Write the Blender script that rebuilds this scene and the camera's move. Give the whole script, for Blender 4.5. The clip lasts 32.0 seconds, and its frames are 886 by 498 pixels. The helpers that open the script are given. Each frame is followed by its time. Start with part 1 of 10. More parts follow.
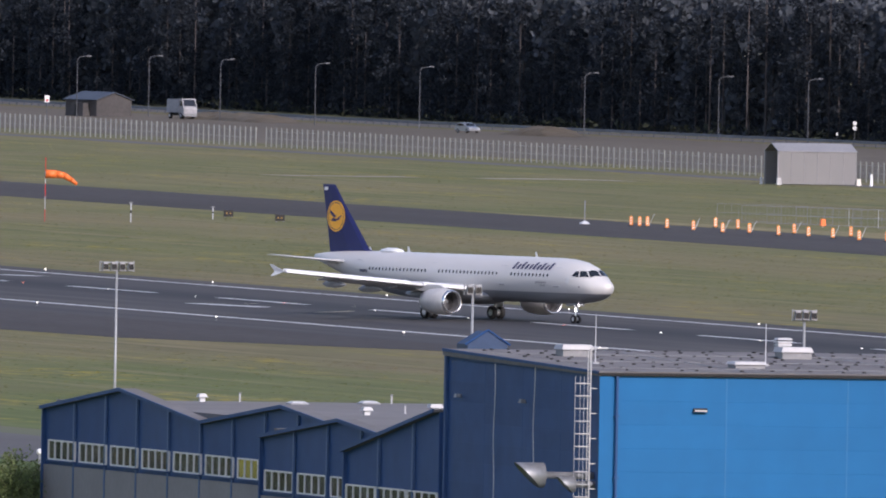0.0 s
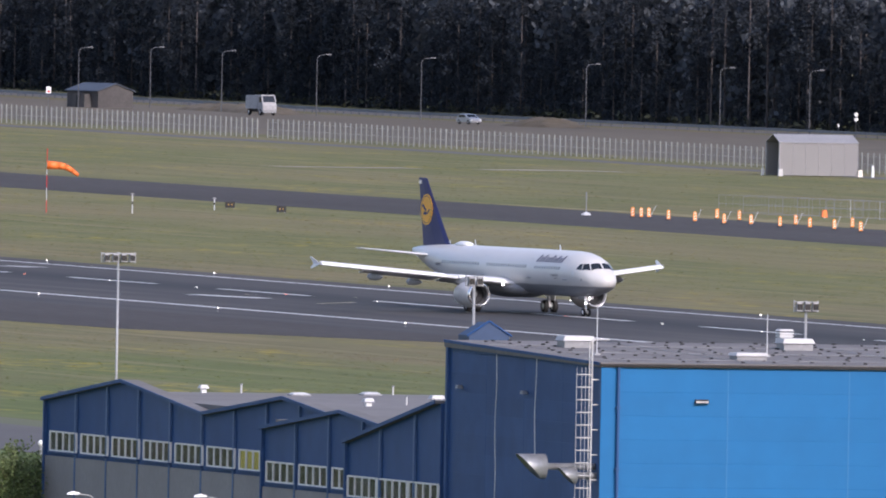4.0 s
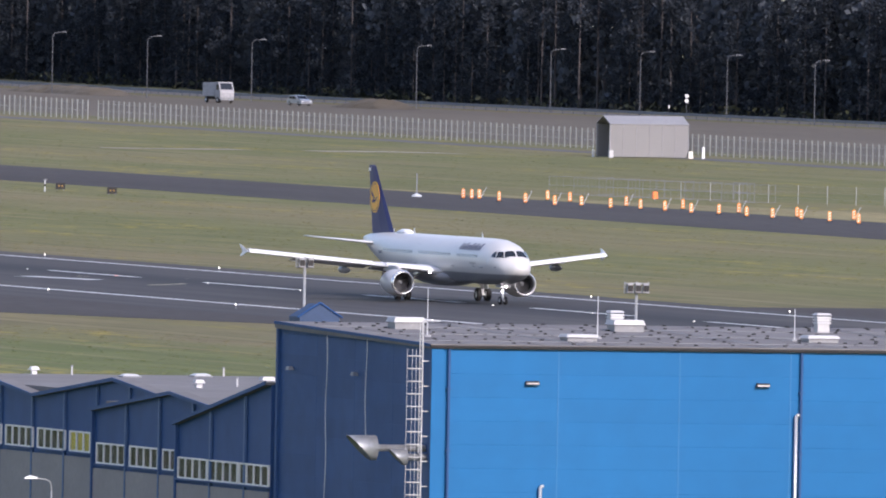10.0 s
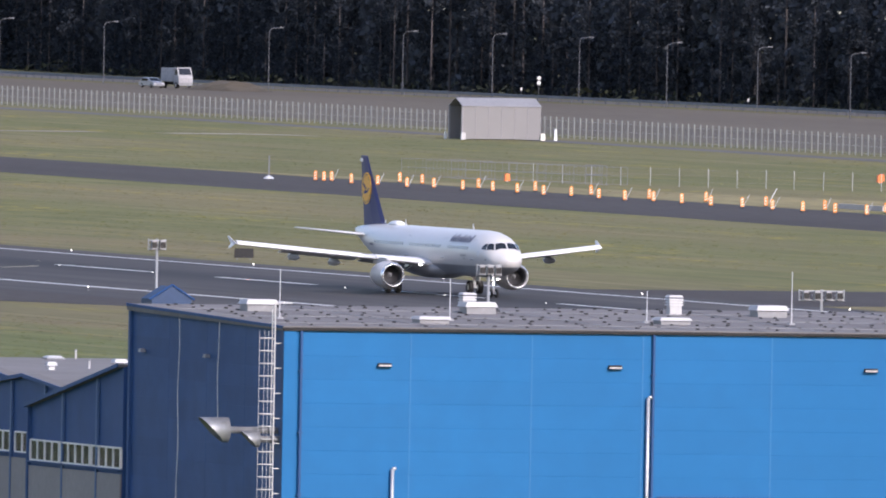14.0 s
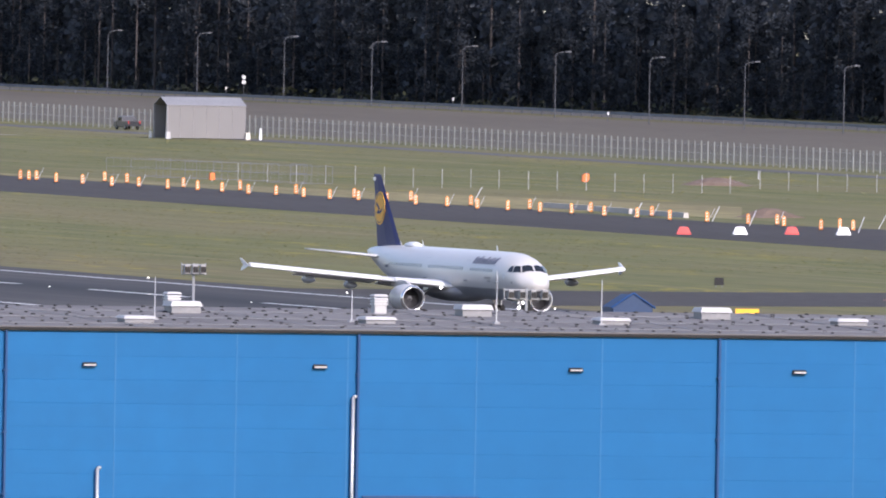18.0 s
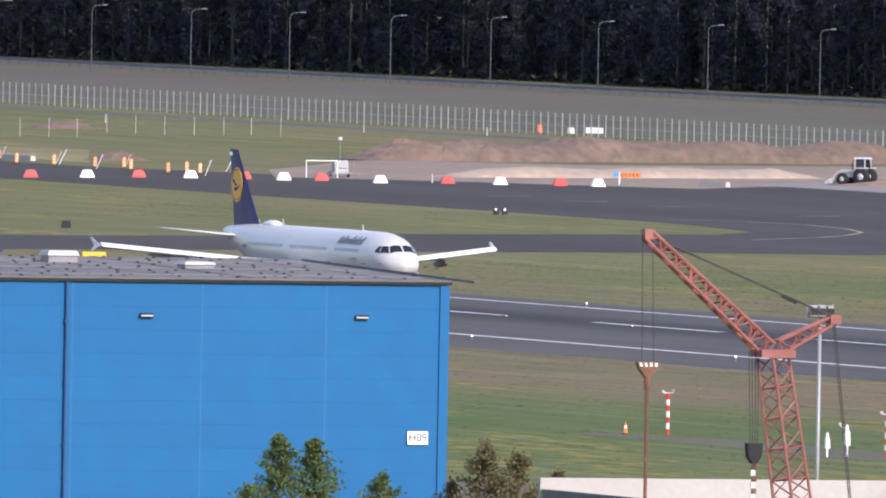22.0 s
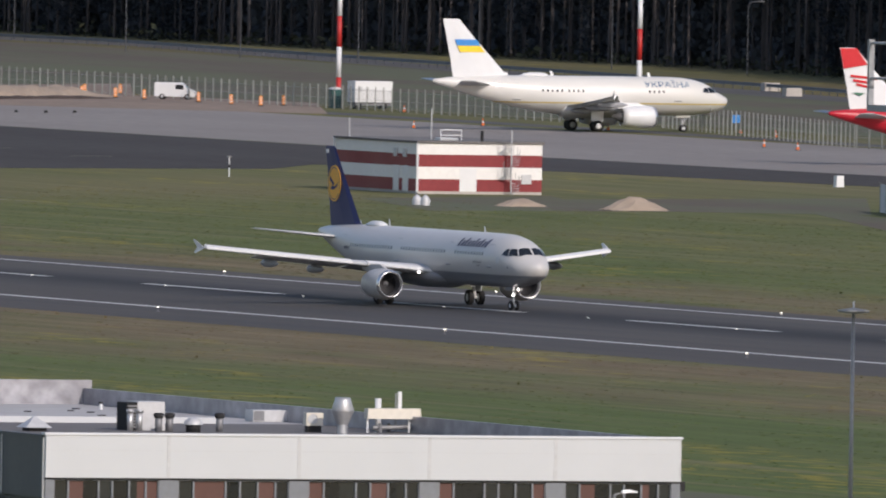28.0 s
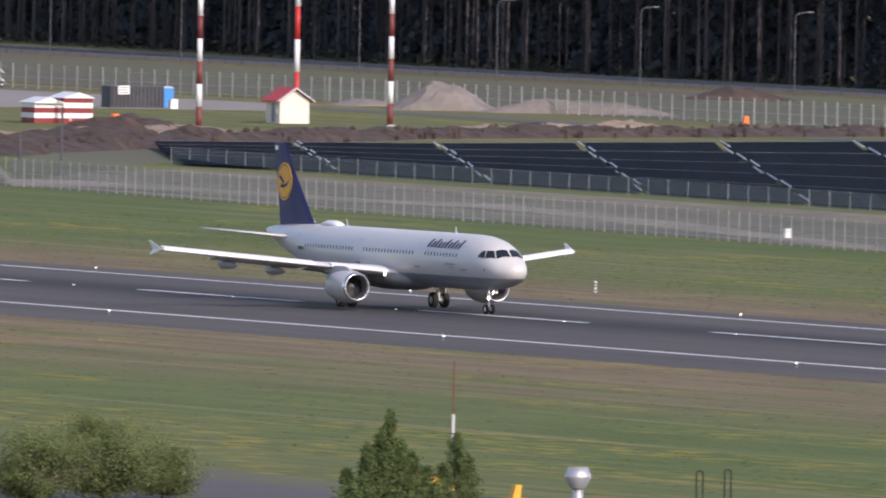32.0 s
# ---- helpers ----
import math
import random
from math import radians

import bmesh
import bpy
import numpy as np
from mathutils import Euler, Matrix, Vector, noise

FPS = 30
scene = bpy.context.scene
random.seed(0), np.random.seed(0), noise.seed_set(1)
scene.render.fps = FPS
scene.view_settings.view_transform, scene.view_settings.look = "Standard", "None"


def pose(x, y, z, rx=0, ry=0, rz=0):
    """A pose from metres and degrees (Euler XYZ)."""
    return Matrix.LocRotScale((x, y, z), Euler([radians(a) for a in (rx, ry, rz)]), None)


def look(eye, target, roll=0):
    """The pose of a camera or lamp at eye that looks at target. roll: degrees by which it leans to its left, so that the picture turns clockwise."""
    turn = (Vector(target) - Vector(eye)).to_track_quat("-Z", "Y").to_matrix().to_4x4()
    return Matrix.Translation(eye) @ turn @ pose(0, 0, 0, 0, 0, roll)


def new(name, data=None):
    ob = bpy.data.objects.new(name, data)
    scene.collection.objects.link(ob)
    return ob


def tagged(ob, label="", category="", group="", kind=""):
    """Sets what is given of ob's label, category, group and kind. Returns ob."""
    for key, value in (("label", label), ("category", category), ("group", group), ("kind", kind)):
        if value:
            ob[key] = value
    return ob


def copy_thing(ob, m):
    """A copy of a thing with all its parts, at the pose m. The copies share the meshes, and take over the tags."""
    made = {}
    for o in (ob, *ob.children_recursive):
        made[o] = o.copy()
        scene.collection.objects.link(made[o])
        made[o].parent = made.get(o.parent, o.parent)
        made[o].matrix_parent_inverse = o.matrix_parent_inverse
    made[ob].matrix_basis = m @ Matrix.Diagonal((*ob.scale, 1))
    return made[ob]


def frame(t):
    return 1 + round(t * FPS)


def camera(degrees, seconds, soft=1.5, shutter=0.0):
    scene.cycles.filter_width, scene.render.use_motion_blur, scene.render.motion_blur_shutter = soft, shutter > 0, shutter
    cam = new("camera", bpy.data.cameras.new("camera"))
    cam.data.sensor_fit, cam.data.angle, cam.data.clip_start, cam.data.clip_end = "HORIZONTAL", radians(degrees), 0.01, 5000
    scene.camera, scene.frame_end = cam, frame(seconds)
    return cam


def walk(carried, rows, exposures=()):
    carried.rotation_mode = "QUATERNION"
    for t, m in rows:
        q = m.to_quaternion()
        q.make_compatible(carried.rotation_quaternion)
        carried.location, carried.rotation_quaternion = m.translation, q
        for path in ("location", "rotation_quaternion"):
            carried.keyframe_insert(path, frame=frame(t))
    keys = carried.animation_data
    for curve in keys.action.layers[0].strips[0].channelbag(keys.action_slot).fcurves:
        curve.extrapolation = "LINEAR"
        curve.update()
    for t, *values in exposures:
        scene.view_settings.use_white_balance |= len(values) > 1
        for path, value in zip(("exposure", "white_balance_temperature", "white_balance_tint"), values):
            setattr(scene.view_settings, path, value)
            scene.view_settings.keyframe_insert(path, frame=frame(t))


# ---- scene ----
EXPOSURES = ((0.0, 0.27, 6230, 24), (4.0, 0.50, 6210, 24), (6.0, 0.70, 6210, 24), (9.0, 0.61, 6210, 24), (18.0, 0.64, 6230, 24), (22.0, 0.64, 6300, 22), (24.5, 0.55, 6540, 21), (26.5, 0.22, 6450, 18), (28.0, -0.20, 6600, 18), (29.0, -0.40, 6600, 18), (30.0, -0.27, 6620, 20), (32.0, 0.34, 6600, 24))
H_EYE = 46.88
ROLL = 1.037


def aim(turn, dip, back):
    """The camera's pose: heading and dip in degrees, and metres drawn back along its own line of sight."""
    m = Matrix.Translation((0, 0, H_EYE)) @ pose(0, 0, 0, 90 - dip, 0, turn) @ pose(0, 0, 0, 0, 0, ROLL)
    return m @ Matrix.Translation((0, 0, back))


cam = camera(1.7797, 32.0, soft=1.95, shutter=0.2)
walk(cam, [(t, aim(a, d, b)) for t, a, d, b in (
    (0.0, 73.4991, 0.8893, 0), (0.5, 73.4984, 0.8930, 0), (1.0, 73.5039, 0.8968, 0),
    (1.5, 73.5039, 0.9001, 0), (2.0, 73.5106, 0.9023, 0), (2.5, 73.5093, 0.9016, 0),
    (4.5, 73.4919, 0.9144, 0), (5.0, 73.4760, 0.9221, 0), (5.5, 73.4714, 0.9277, 0),
    (6.0, 73.4545, 0.9292, 0), (6.5, 73.4370, 0.9360, 0), (7.0, 73.4127, 0.9371, 0),
    (7.5, 73.3850, 0.9439, 0), (8.0, 73.3561, 0.9454, 0), (8.5, 73.3210, 0.9452, 0),
    (9.0, 73.2721, 0.9406, 0), (9.5, 73.2111, 0.9405, 0), (10.0, 73.1607, 0.9381, 0),
    (10.5, 73.1242, 0.9375, 0), (11.0, 73.0912, 0.9402, 0), (11.5, 73.0651, 0.9404, 0),
    (12.0, 73.0391, 0.9389, 0), (12.5, 72.9947, 0.9403, 0), (13.0, 72.9520, 0.9565, 0),
    (13.5, 72.9100, 0.9662, 0), (15.5, 72.6546, 0.9664, 0), (16.0, 72.5599, 0.9684, 0),
    (16.5, 72.4869, 0.9649, 0), (17.0, 72.4172, 0.9637, 0), (17.5, 72.3498, 0.9612, 0),
    (18.0, 72.2704, 0.9598, 0), (18.5, 72.1813, 0.9652, 0), (19.0, 72.0524, 0.9733, 0),
    (19.5, 71.9773, 0.9898, 0), (20.0, 71.9027, 1.0134, 0), (20.5, 71.8241, 1.0282, 0),
    (20.6, 71.6508, 1.0407, 0), (20.7, 71.3640, 1.0469, 0), (20.8, 71.2241, 1.0541, 0),
    (21.0, 71.1333, 1.0573, 0), (21.5, 71.0042, 1.0562, 0), (22.0, 70.9568, 1.0507, 0),
    (22.5, 70.8355, 1.0562, 0), (23.0, 70.6889, 1.0582, 0), (23.5, 70.5264, 1.0660, 4),
    (24.0, 70.3482, 1.0762, 17), (24.5, 70.1495, 1.0793, 36), (26.5, 69.3320, 1.1493, 112),
    (27.0, 69.1166, 1.1728, 130), (27.5, 68.8655, 1.1809, 149), (28.0, 68.5962, 1.1889, 168),
    (28.5, 68.3852, 1.1987, 187), (29.0, 67.9803, 1.2005, 206), (29.5, 67.6300, 1.2066, 225),
    (30.0, 67.1729, 1.2217, 244), (30.5, 66.9181, 1.2697, 263), (31.0, 66.4521, 1.3023, 282),
    (31.5, 66.0717, 1.3176, 300), (32.0, 65.6937, 1.3325, 317),
)], EXPOSURES)

# ---- light: clear afternoon, sun ahead of the runway's direction ----
SUN_EL, SUN_AZ = 31.0, 12.0  # degrees up, degrees from +X towards +Y
sun_dir = Vector((math.cos(radians(SUN_EL)) * math.cos(radians(SUN_AZ)),
                  math.cos(radians(SUN_EL)) * math.sin(radians(SUN_AZ)), math.sin(radians(SUN_EL))))
world = bpy.data.worlds.new("sky")
scene.world = world
world.use_nodes = True
wn = world.node_tree
sky = wn.nodes.new("ShaderNodeTexSky")
sky.sky_type = "NISHITA"
sky.sun_disc = False
sky.sun_elevation = radians(SUN_EL)
sky.sun_rotation = radians(90 - SUN_AZ)
wn.links.new(sky.outputs[0], wn.nodes["Background"].inputs[0])
wn.nodes["Background"].inputs[1].default_value = 0.15
sun_data = bpy.data.lights.new("sun", "SUN")
sun_data.energy, sun_data.angle, sun_data.color = 3.1, radians(0.53), (1.0, 0.94, 0.84)
sun = new("sun", sun_data)
sun.matrix_world = look(sun_dir * 100, (0, 0, 0))

# ---- materials ----
def nodes_of(name):
    m = bpy.data.materials.new(name)
    m.use_nodes = True
    return m, m.node_tree.nodes, m.node_tree.links, m.node_tree.nodes["Principled BSDF"]


def noise_tex(n, l, coord, scale, detail=4.0, stretch=None):
    t = n.new("ShaderNodeTexNoise")
    t.inputs["Scale"].default_value, t.inputs["Detail"].default_value = scale, detail
    if stretch:
        mp = n.new("ShaderNodeMapping")
        mp.inputs["Scale"].default_value = stretch
        l.new(coord, mp.inputs["Vector"])
        coord = mp.outputs[0]
    l.new(coord, t.inputs["Vector"])
    return t.outputs["Fac"]


def mix_of(n, l, fac, a, b):
    """Colour a to b by fac; a and b are colours or sockets."""
    x = n.new("ShaderNodeMix")
    x.data_type = "RGBA"
    for sock, v in ((x.inputs["Factor"], fac), (x.inputs["A"], a), (x.inputs["B"], b)):
        if isinstance(v, (tuple, list)):
            sock.default_value = (*v[:3], 1)
        elif isinstance(v, (int, float)):
            sock.default_value = v
        else:
            l.new(v, sock)
    return x.outputs["Result"]


def ramp_of(n, l, fac, lo, hi):
    r = n.new("ShaderNodeMapRange")
    r.inputs["From Min"].default_value, r.inputs["From Max"].default_value = lo, hi
    l.new(fac, r.inputs["Value"])
    return r.outputs[0]


def shade(c, k):
    return tuple(min(1.0, v * k) for v in c[:3])


def mat(name, base, rough=0.7, metal=0.0, vary=0.18, grain=3.0, patch=0.25, bump=0.0, coords="Object", per_object=0.0,
        stretch=None, per_island=0.0):
    """A surface: base colour with fine grain, larger stains and, if asked, a spread from piece to piece."""
    m, n, l, b = nodes_of(name)
    tc = n.new("ShaderNodeTexCoord").outputs["Object"] if coords == "Object" else n.new("ShaderNodeNewGeometry").outputs["Position"]
    fine = noise_tex(n, l, tc, grain, 5.0, stretch)
    wide = noise_tex(n, l, tc, patch, 3.0, stretch)
    c1 = mix_of(n, l, ramp_of(n, l, fine, 0.3, 0.7), shade(base, 1 - vary), shade(base, 1 + vary))
    c2 = mix_of(n, l, ramp_of(n, l, wide, 0.35, 0.7), c1, mix_of(n, l, 0.6, c1, shade(base, 1 - 1.5 * vary)))
    for amount, node, out in ((per_object, "ShaderNodeObjectInfo", "Random"), (per_island, "ShaderNodeNewGeometry", "Random Per Island")):
        if amount:
            r = n.new(node).outputs[out]
            h = n.new("ShaderNodeHueSaturation")
            l.new(ramp_of(n, l, r, 0.0, 1.0), h.inputs["Value"])
            h.inputs["Value"].links[0].from_node.inputs["To Min"].default_value = 1 - amount
            h.inputs["Value"].links[0].from_node.inputs["To Max"].default_value = 1 + amount
            l.new(c2, h.inputs["Color"])
            c2 = h.outputs[0]
    l.new(c2, b.inputs["Base Color"])
    rr = n.new("ShaderNodeMapRange")
    rr.inputs["To Min"].default_value, rr.inputs["To Max"].default_value = max(0.03, rough - 0.1), min(1, rough + 0.1)
    l.new(wide, rr.inputs["Value"])
    l.new(rr.outputs[0], b.inputs["Roughness"])
    b.inputs["Metallic"].default_value = metal
    if bump:
        bp = n.new("ShaderNodeBump")
        bp.inputs["Strength"].default_value, bp.inputs["Distance"].default_value = 0.6, bump
        l.new(fine, bp.inputs["Height"])
        l.new(bp.outputs[0], b.inputs["Normal"])
    return m


def glow(name, color, strength):
    m, n, l, b = nodes_of(name)
    b.inputs["Base Color"].default_value = (*color, 1)
    b.inputs["Emission Color"].default_value = (*color, 1)
    b.inputs["Emission Strength"].default_value = strength
    return m


def grass_material(name="airfield_grass", tuft=False):
    """Airfield grass: green sward, dry brown strips along the runway, mown streaks and patches of yellow flowers."""
    m, n, l, b = nodes_of(name)
    pos = n.new("ShaderNodeNewGeometry").outputs["Position"]
    sep = n.new("ShaderNodeSeparateXYZ")
    l.new(pos, sep.inputs[0])

    def math_of(op, a, b_=None, c=None):
        k = n.new("ShaderNodeMath"); k.operation = op; k.use_clamp = op == "MULTIPLY"
        for sock, v in zip(k.inputs, (a, b_, c)):
            if isinstance(v, (int, float)):
                sock.default_value = v
            elif v is not None:
                l.new(v, sock)
        return k.outputs[0]

    wide = noise_tex(n, l, pos, 0.02, 4.0, (0.35, 1.0, 1.0))
    mid = noise_tex(n, l, pos, 0.16, 5.0, (0.3, 1.0, 1.0))
    fine = noise_tex(n, l, pos, 1.1, 6.0, (0.4, 1.0, 1.0))
    east = ramp_of(n, l, sep.outputs["X"], -2500.0, -1950.0)
    green_w = mix_of(n, l, ramp_of(n, l, mid, 0.3, 0.7), (0.132, 0.140, 0.058), (0.190, 0.185, 0.082))
    green_e = mix_of(n, l, ramp_of(n, l, mid, 0.3, 0.7), (0.086, 0.130, 0.041), (0.130, 0.171, 0.060))
    green = mix_of(n, l, east, green_w, green_e)
    green = mix_of(n, l, math_of("MULTIPLY", ramp_of(n, l, wide, 0.45, 0.68), math_of("MULTIPLY_ADD", east, -0.6, 1.0)), green, (0.215, 0.185, 0.100))
    straw = mix_of(n, l, ramp_of(n, l, mid, 0.35, 0.7), (0.180, 0.138, 0.088), (0.240, 0.188, 0.120))
    # distance from the runway's axis, waved a little; the eastern part is the drier
    side = math_of("ABSOLUTE", math_of("SUBTRACT", sep.outputs["Y"], 728.0))
    band = ramp_of(n, l, math_of("MULTIPLY_ADD", mid, 22.0, side), 91.0, 66.0)
    patchy = ramp_of(n, l, noise_tex(n, l, pos, 0.06, 4.0, (0.25, 1.0, 1.0)), 0.2, 0.55)
    share = math_of("MULTIPLY", math_of("MULTIPLY", band, patchy), math_of("MULTIPLY_ADD", east, 0.6, 0.4))
    col = mix_of(n, l, share, green, straw)
    # rough brown land beyond the fence
    col = mix_of(n, l, math_of("MULTIPLY", ramp_of(n, l, sep.outputs["Y"], 1078.0, 1092.0), 0.8), col, mix_of(n, l, ramp_of(n, l, wide, 0.35, 0.65), (0.175, 0.132, 0.076), (0.125, 0.128, 0.058)))
    # mown streaks along the runway
    streak = noise_tex(n, l, pos, 0.5, 3.0, (0.02, 1.0, 1.0))
    col = mix_of(n, l, ramp_of(n, l, streak, 0.35, 0.7), col, mix_of(n, l, 0.45, col, (0.075, 0.085, 0.036)))
    pale = noise_tex(n, l, pos, 0.3, 3.0, (0.03, 1.0, 1.0))
    col = mix_of(n, l, ramp_of(n, l, pale, 0.56, 0.74), col, mix_of(n, l, 0.5, col, (0.27, 0.225, 0.140)))
    # flowers: scattered, and thick in one band on the near side
    near = math_of("ABSOLUTE", math_of("SUBTRACT", sep.outputs["Y"], 606.0))
    thick = math_of("MULTIPLY", ramp_of(n, l, near, 30.0, 12.0), east)
    spot = ramp_of(n, l, noise_tex(n, l, pos, 0.5, 5.0, (0.35, 1, 1)), 0.50, 0.60)
    field = ramp_of(n, l, math_of("MULTIPLY_ADD", thick, 0.14, noise_tex(n, l, pos, 0.045, 3.0, (0.4, 1.6, 1.0))), 0.54, 0.66)
    col = mix_of(n, l, math_of("MULTIPLY", math_of("MULTIPLY", spot, field), 0.62), col, (0.33, 0.27, 0.055))
    col = mix_of(n, l, ramp_of(n, l, fine, 0.25, 0.7), mix_of(n, l, 0.2, col, (0.03, 0.035, 0.015)), col)
    if tuft:
        isl = n.new("ShaderNodeNewGeometry").outputs["Random Per Island"]
        col = mix_of(n, l, ramp_of(n, l, isl, 0.0, 1.0), mix_of(n, l, 0.06, col, (0.03, 0.036, 0.014)), col)
    l.new(col, b.inputs["Base Color"])
    b.inputs["Roughness"].default_value = 0.95
    b.inputs["Specular IOR Level"].default_value = 0.1
    return m


def runway_material():
    """Asphalt, darkened by tyre rubber along the middle, with paler shoulders and long sealing seams."""
    m, n, l, b = nodes_of("runway_asphalt")
    pos = n.new("ShaderNodeNewGeometry").outputs["Position"]
    sep = n.new("ShaderNodeSeparateXYZ")
    l.new(pos, sep.inputs[0])
    long_ = noise_tex(n, l, pos, 0.25, 4.0, (0.04, 1.0, 1.0))
    wide = noise_tex(n, l, pos, 0.05, 4.0, (0.2, 1.0, 1.0))
    fine = noise_tex(n, l, pos, 2.0, 5.0)
    col = mix_of(n, l, ramp_of(n, l, wide, 0.3, 0.7), (0.080, 0.073, 0.069), (0.104, 0.094, 0.087))
    col = mix_of(n, l, ramp_of(n, l, long_, 0.45, 0.7), col, (0.070, 0.068, 0.069))
    west = n.new("ShaderNodeMath"); west.operation = "MULTIPLY"
    l.new(ramp_of(n, l, sep.outputs["X"], -2230.0, -2400.0), west.inputs[0])
    l.new(ramp_of(n, l, long_, 0.25, 0.55), west.inputs[1])
    col = mix_of(n, l, west.outputs[0], col, mix_of(n, l, 0.65, col, (0.038, 0.036, 0.038)))
    d = n.new("ShaderNodeMath"); d.operation = "SUBTRACT"
    l.new(sep.outputs["Y"], d.inputs[0]); d.inputs[1].default_value = 741.5
    a = n.new("ShaderNodeMath"); a.operation = "ABSOLUTE"
    l.new(d.outputs[0], a.inputs[0])
    w = n.new("ShaderNodeMath"); w.operation = "MULTIPLY_ADD"
    l.new(long_, w.inputs[0]); w.inputs[1].default_value = 9.0
    l.new(a.outputs[0], w.inputs[2])
    rub = n.new("ShaderNodeMath"); rub.operation = "MULTIPLY"; rub.use_clamp = True
    l.new(ramp_of(n, l, w.outputs[0], 15.5, 6.0), rub.inputs[0])
    rub.inputs[1].default_value = 0.9
    col = mix_of(n, l, rub.outputs[0], col, (0.027, 0.027, 0.029))
    col = mix_of(n, l, ramp_of(n, l, fine, 0.35, 0.7), shade_mix(n, l, col, 0.85), col)
    l.new(col, b.inputs["Base Color"])
    b.inputs["Roughness"].default_value = 0.85
    b.inputs["Specular IOR Level"].default_value = 0.25
    return m


def shade_mix(n, l, col, k):
    return mix_of(n, l, 1 - k, col, (0.01, 0.01, 0.01))


M_grass = grass_material()
M_tuft = grass_material("grass_tufts", True)
M_runway = runway_material()
M_taxi = mat("taxiway_asphalt", (0.062, 0.054, 0.050), 0.85, vary=0.24, grain=1.2, patch=0.03, coords="World", stretch=(0.15, 1, 1))
M_taxi.node_tree.nodes["Principled BSDF"].inputs["Specular IOR Level"].default_value = 0.2
M_apron = mat("apron_concrete", (0.25, 0.225, 0.205), 0.85, vary=0.12, grain=0.8, patch=0.04, coords="World", stretch=(0.3, 1, 1))
M_road = mat("road_asphalt", (0.080, 0.074, 0.070), 0.85, vary=0.12, grain=1.0, patch=0.05, coords="World")
M_paint = mat("runway_paint", (0.62, 0.62, 0.60), 0.7, vary=0.16, grain=1.5, patch=0.08, coords="World")
M_yellow_paint = mat("yellow_paint", (0.36, 0.31, 0.20), 0.7, vary=0.15, coords="World")
M_dirtywhite = mat("weathered_white", (0.46, 0.46, 0.46), 0.6, vary=0.12, grain=2.0, patch=0.5)
M_white = mat("white_paint", (0.72, 0.73, 0.73), 0.4, vary=0.03, grain=0.8, patch=0.15)
M_blue = mat("blue_cladding", (0.0035, 0.112, 0.285), 0.55, vary=0.05, grain=0.6, patch=0.05, per_object=0.02)
M_blue.node_tree.nodes["Principled BSDF"].inputs["Specular IOR Level"].default_value = 0.25
M_navy = mat("navy_cladding", (0.029, 0.078, 0.200), 0.6, vary=0.10, grain=0.6, patch=0.06, per_object=0.06)
M_navy.node_tree.nodes["Principled BSDF"].inputs["Specular IOR Level"].default_value = 0.15
M_navy_trim = mat("navy_trim", (0.037, 0.086, 0.200), 0.6, vary=0.08)
M_navy_trim.node_tree.nodes["Principled BSDF"].inputs["Specular IOR Level"].default_value = 0.15
M_roof = mat("roof_felt", (0.165, 0.155, 0.150), 0.9, vary=0.16, grain=1.5, patch=0.12, stretch=(1, 0.3, 1))
M_dark = mat("dark_rubber", (0.018, 0.018, 0.019), 0.85, vary=0.2)
M_steel = mat("galvanised_steel", (0.52, 0.53, 0.54), 0.45, 0.6, vary=0.12, grain=4.0)
M_lightgrey = mat("pale_grey_metal", (0.55, 0.56, 0.57), 0.5, 0.2, vary=0.1)
M_midgrey = mat("mid_grey_metal", (0.22, 0.225, 0.235), 0.5, 0.2, vary=0.12)
M_glass = mat("dark_glass", (0.018, 0.022, 0.028), 0.12, vary=0.1)
M_red = mat("signal_red", (0.50, 0.030, 0.025), 0.5, vary=0.1)
M_orange = mat("signal_orange", (0.80, 0.17, 0.03), 0.55, vary=0.08)
M_yellow = mat("signal_yellow", (0.78, 0.42, 0.02), 0.5, vary=0.1)
M_cream = mat("cream_render", (0.70, 0.66, 0.57), 0.8, vary=0.06)

# ---- mesh tools ----
def mesh_from(name, verts, faces, material, smooth=False):
    me = bpy.data.meshes.new(name)
    me.from_pydata([tuple(v) for v in verts], [], [tuple(f) for f in faces])
    for m in (material if isinstance(material, (list, tuple)) else [material]):
        me.materials.append(m)
    if smooth:
        me.polygons.foreach_set("use_smooth", [True] * len(me.polygons))
    me.update()
    return me


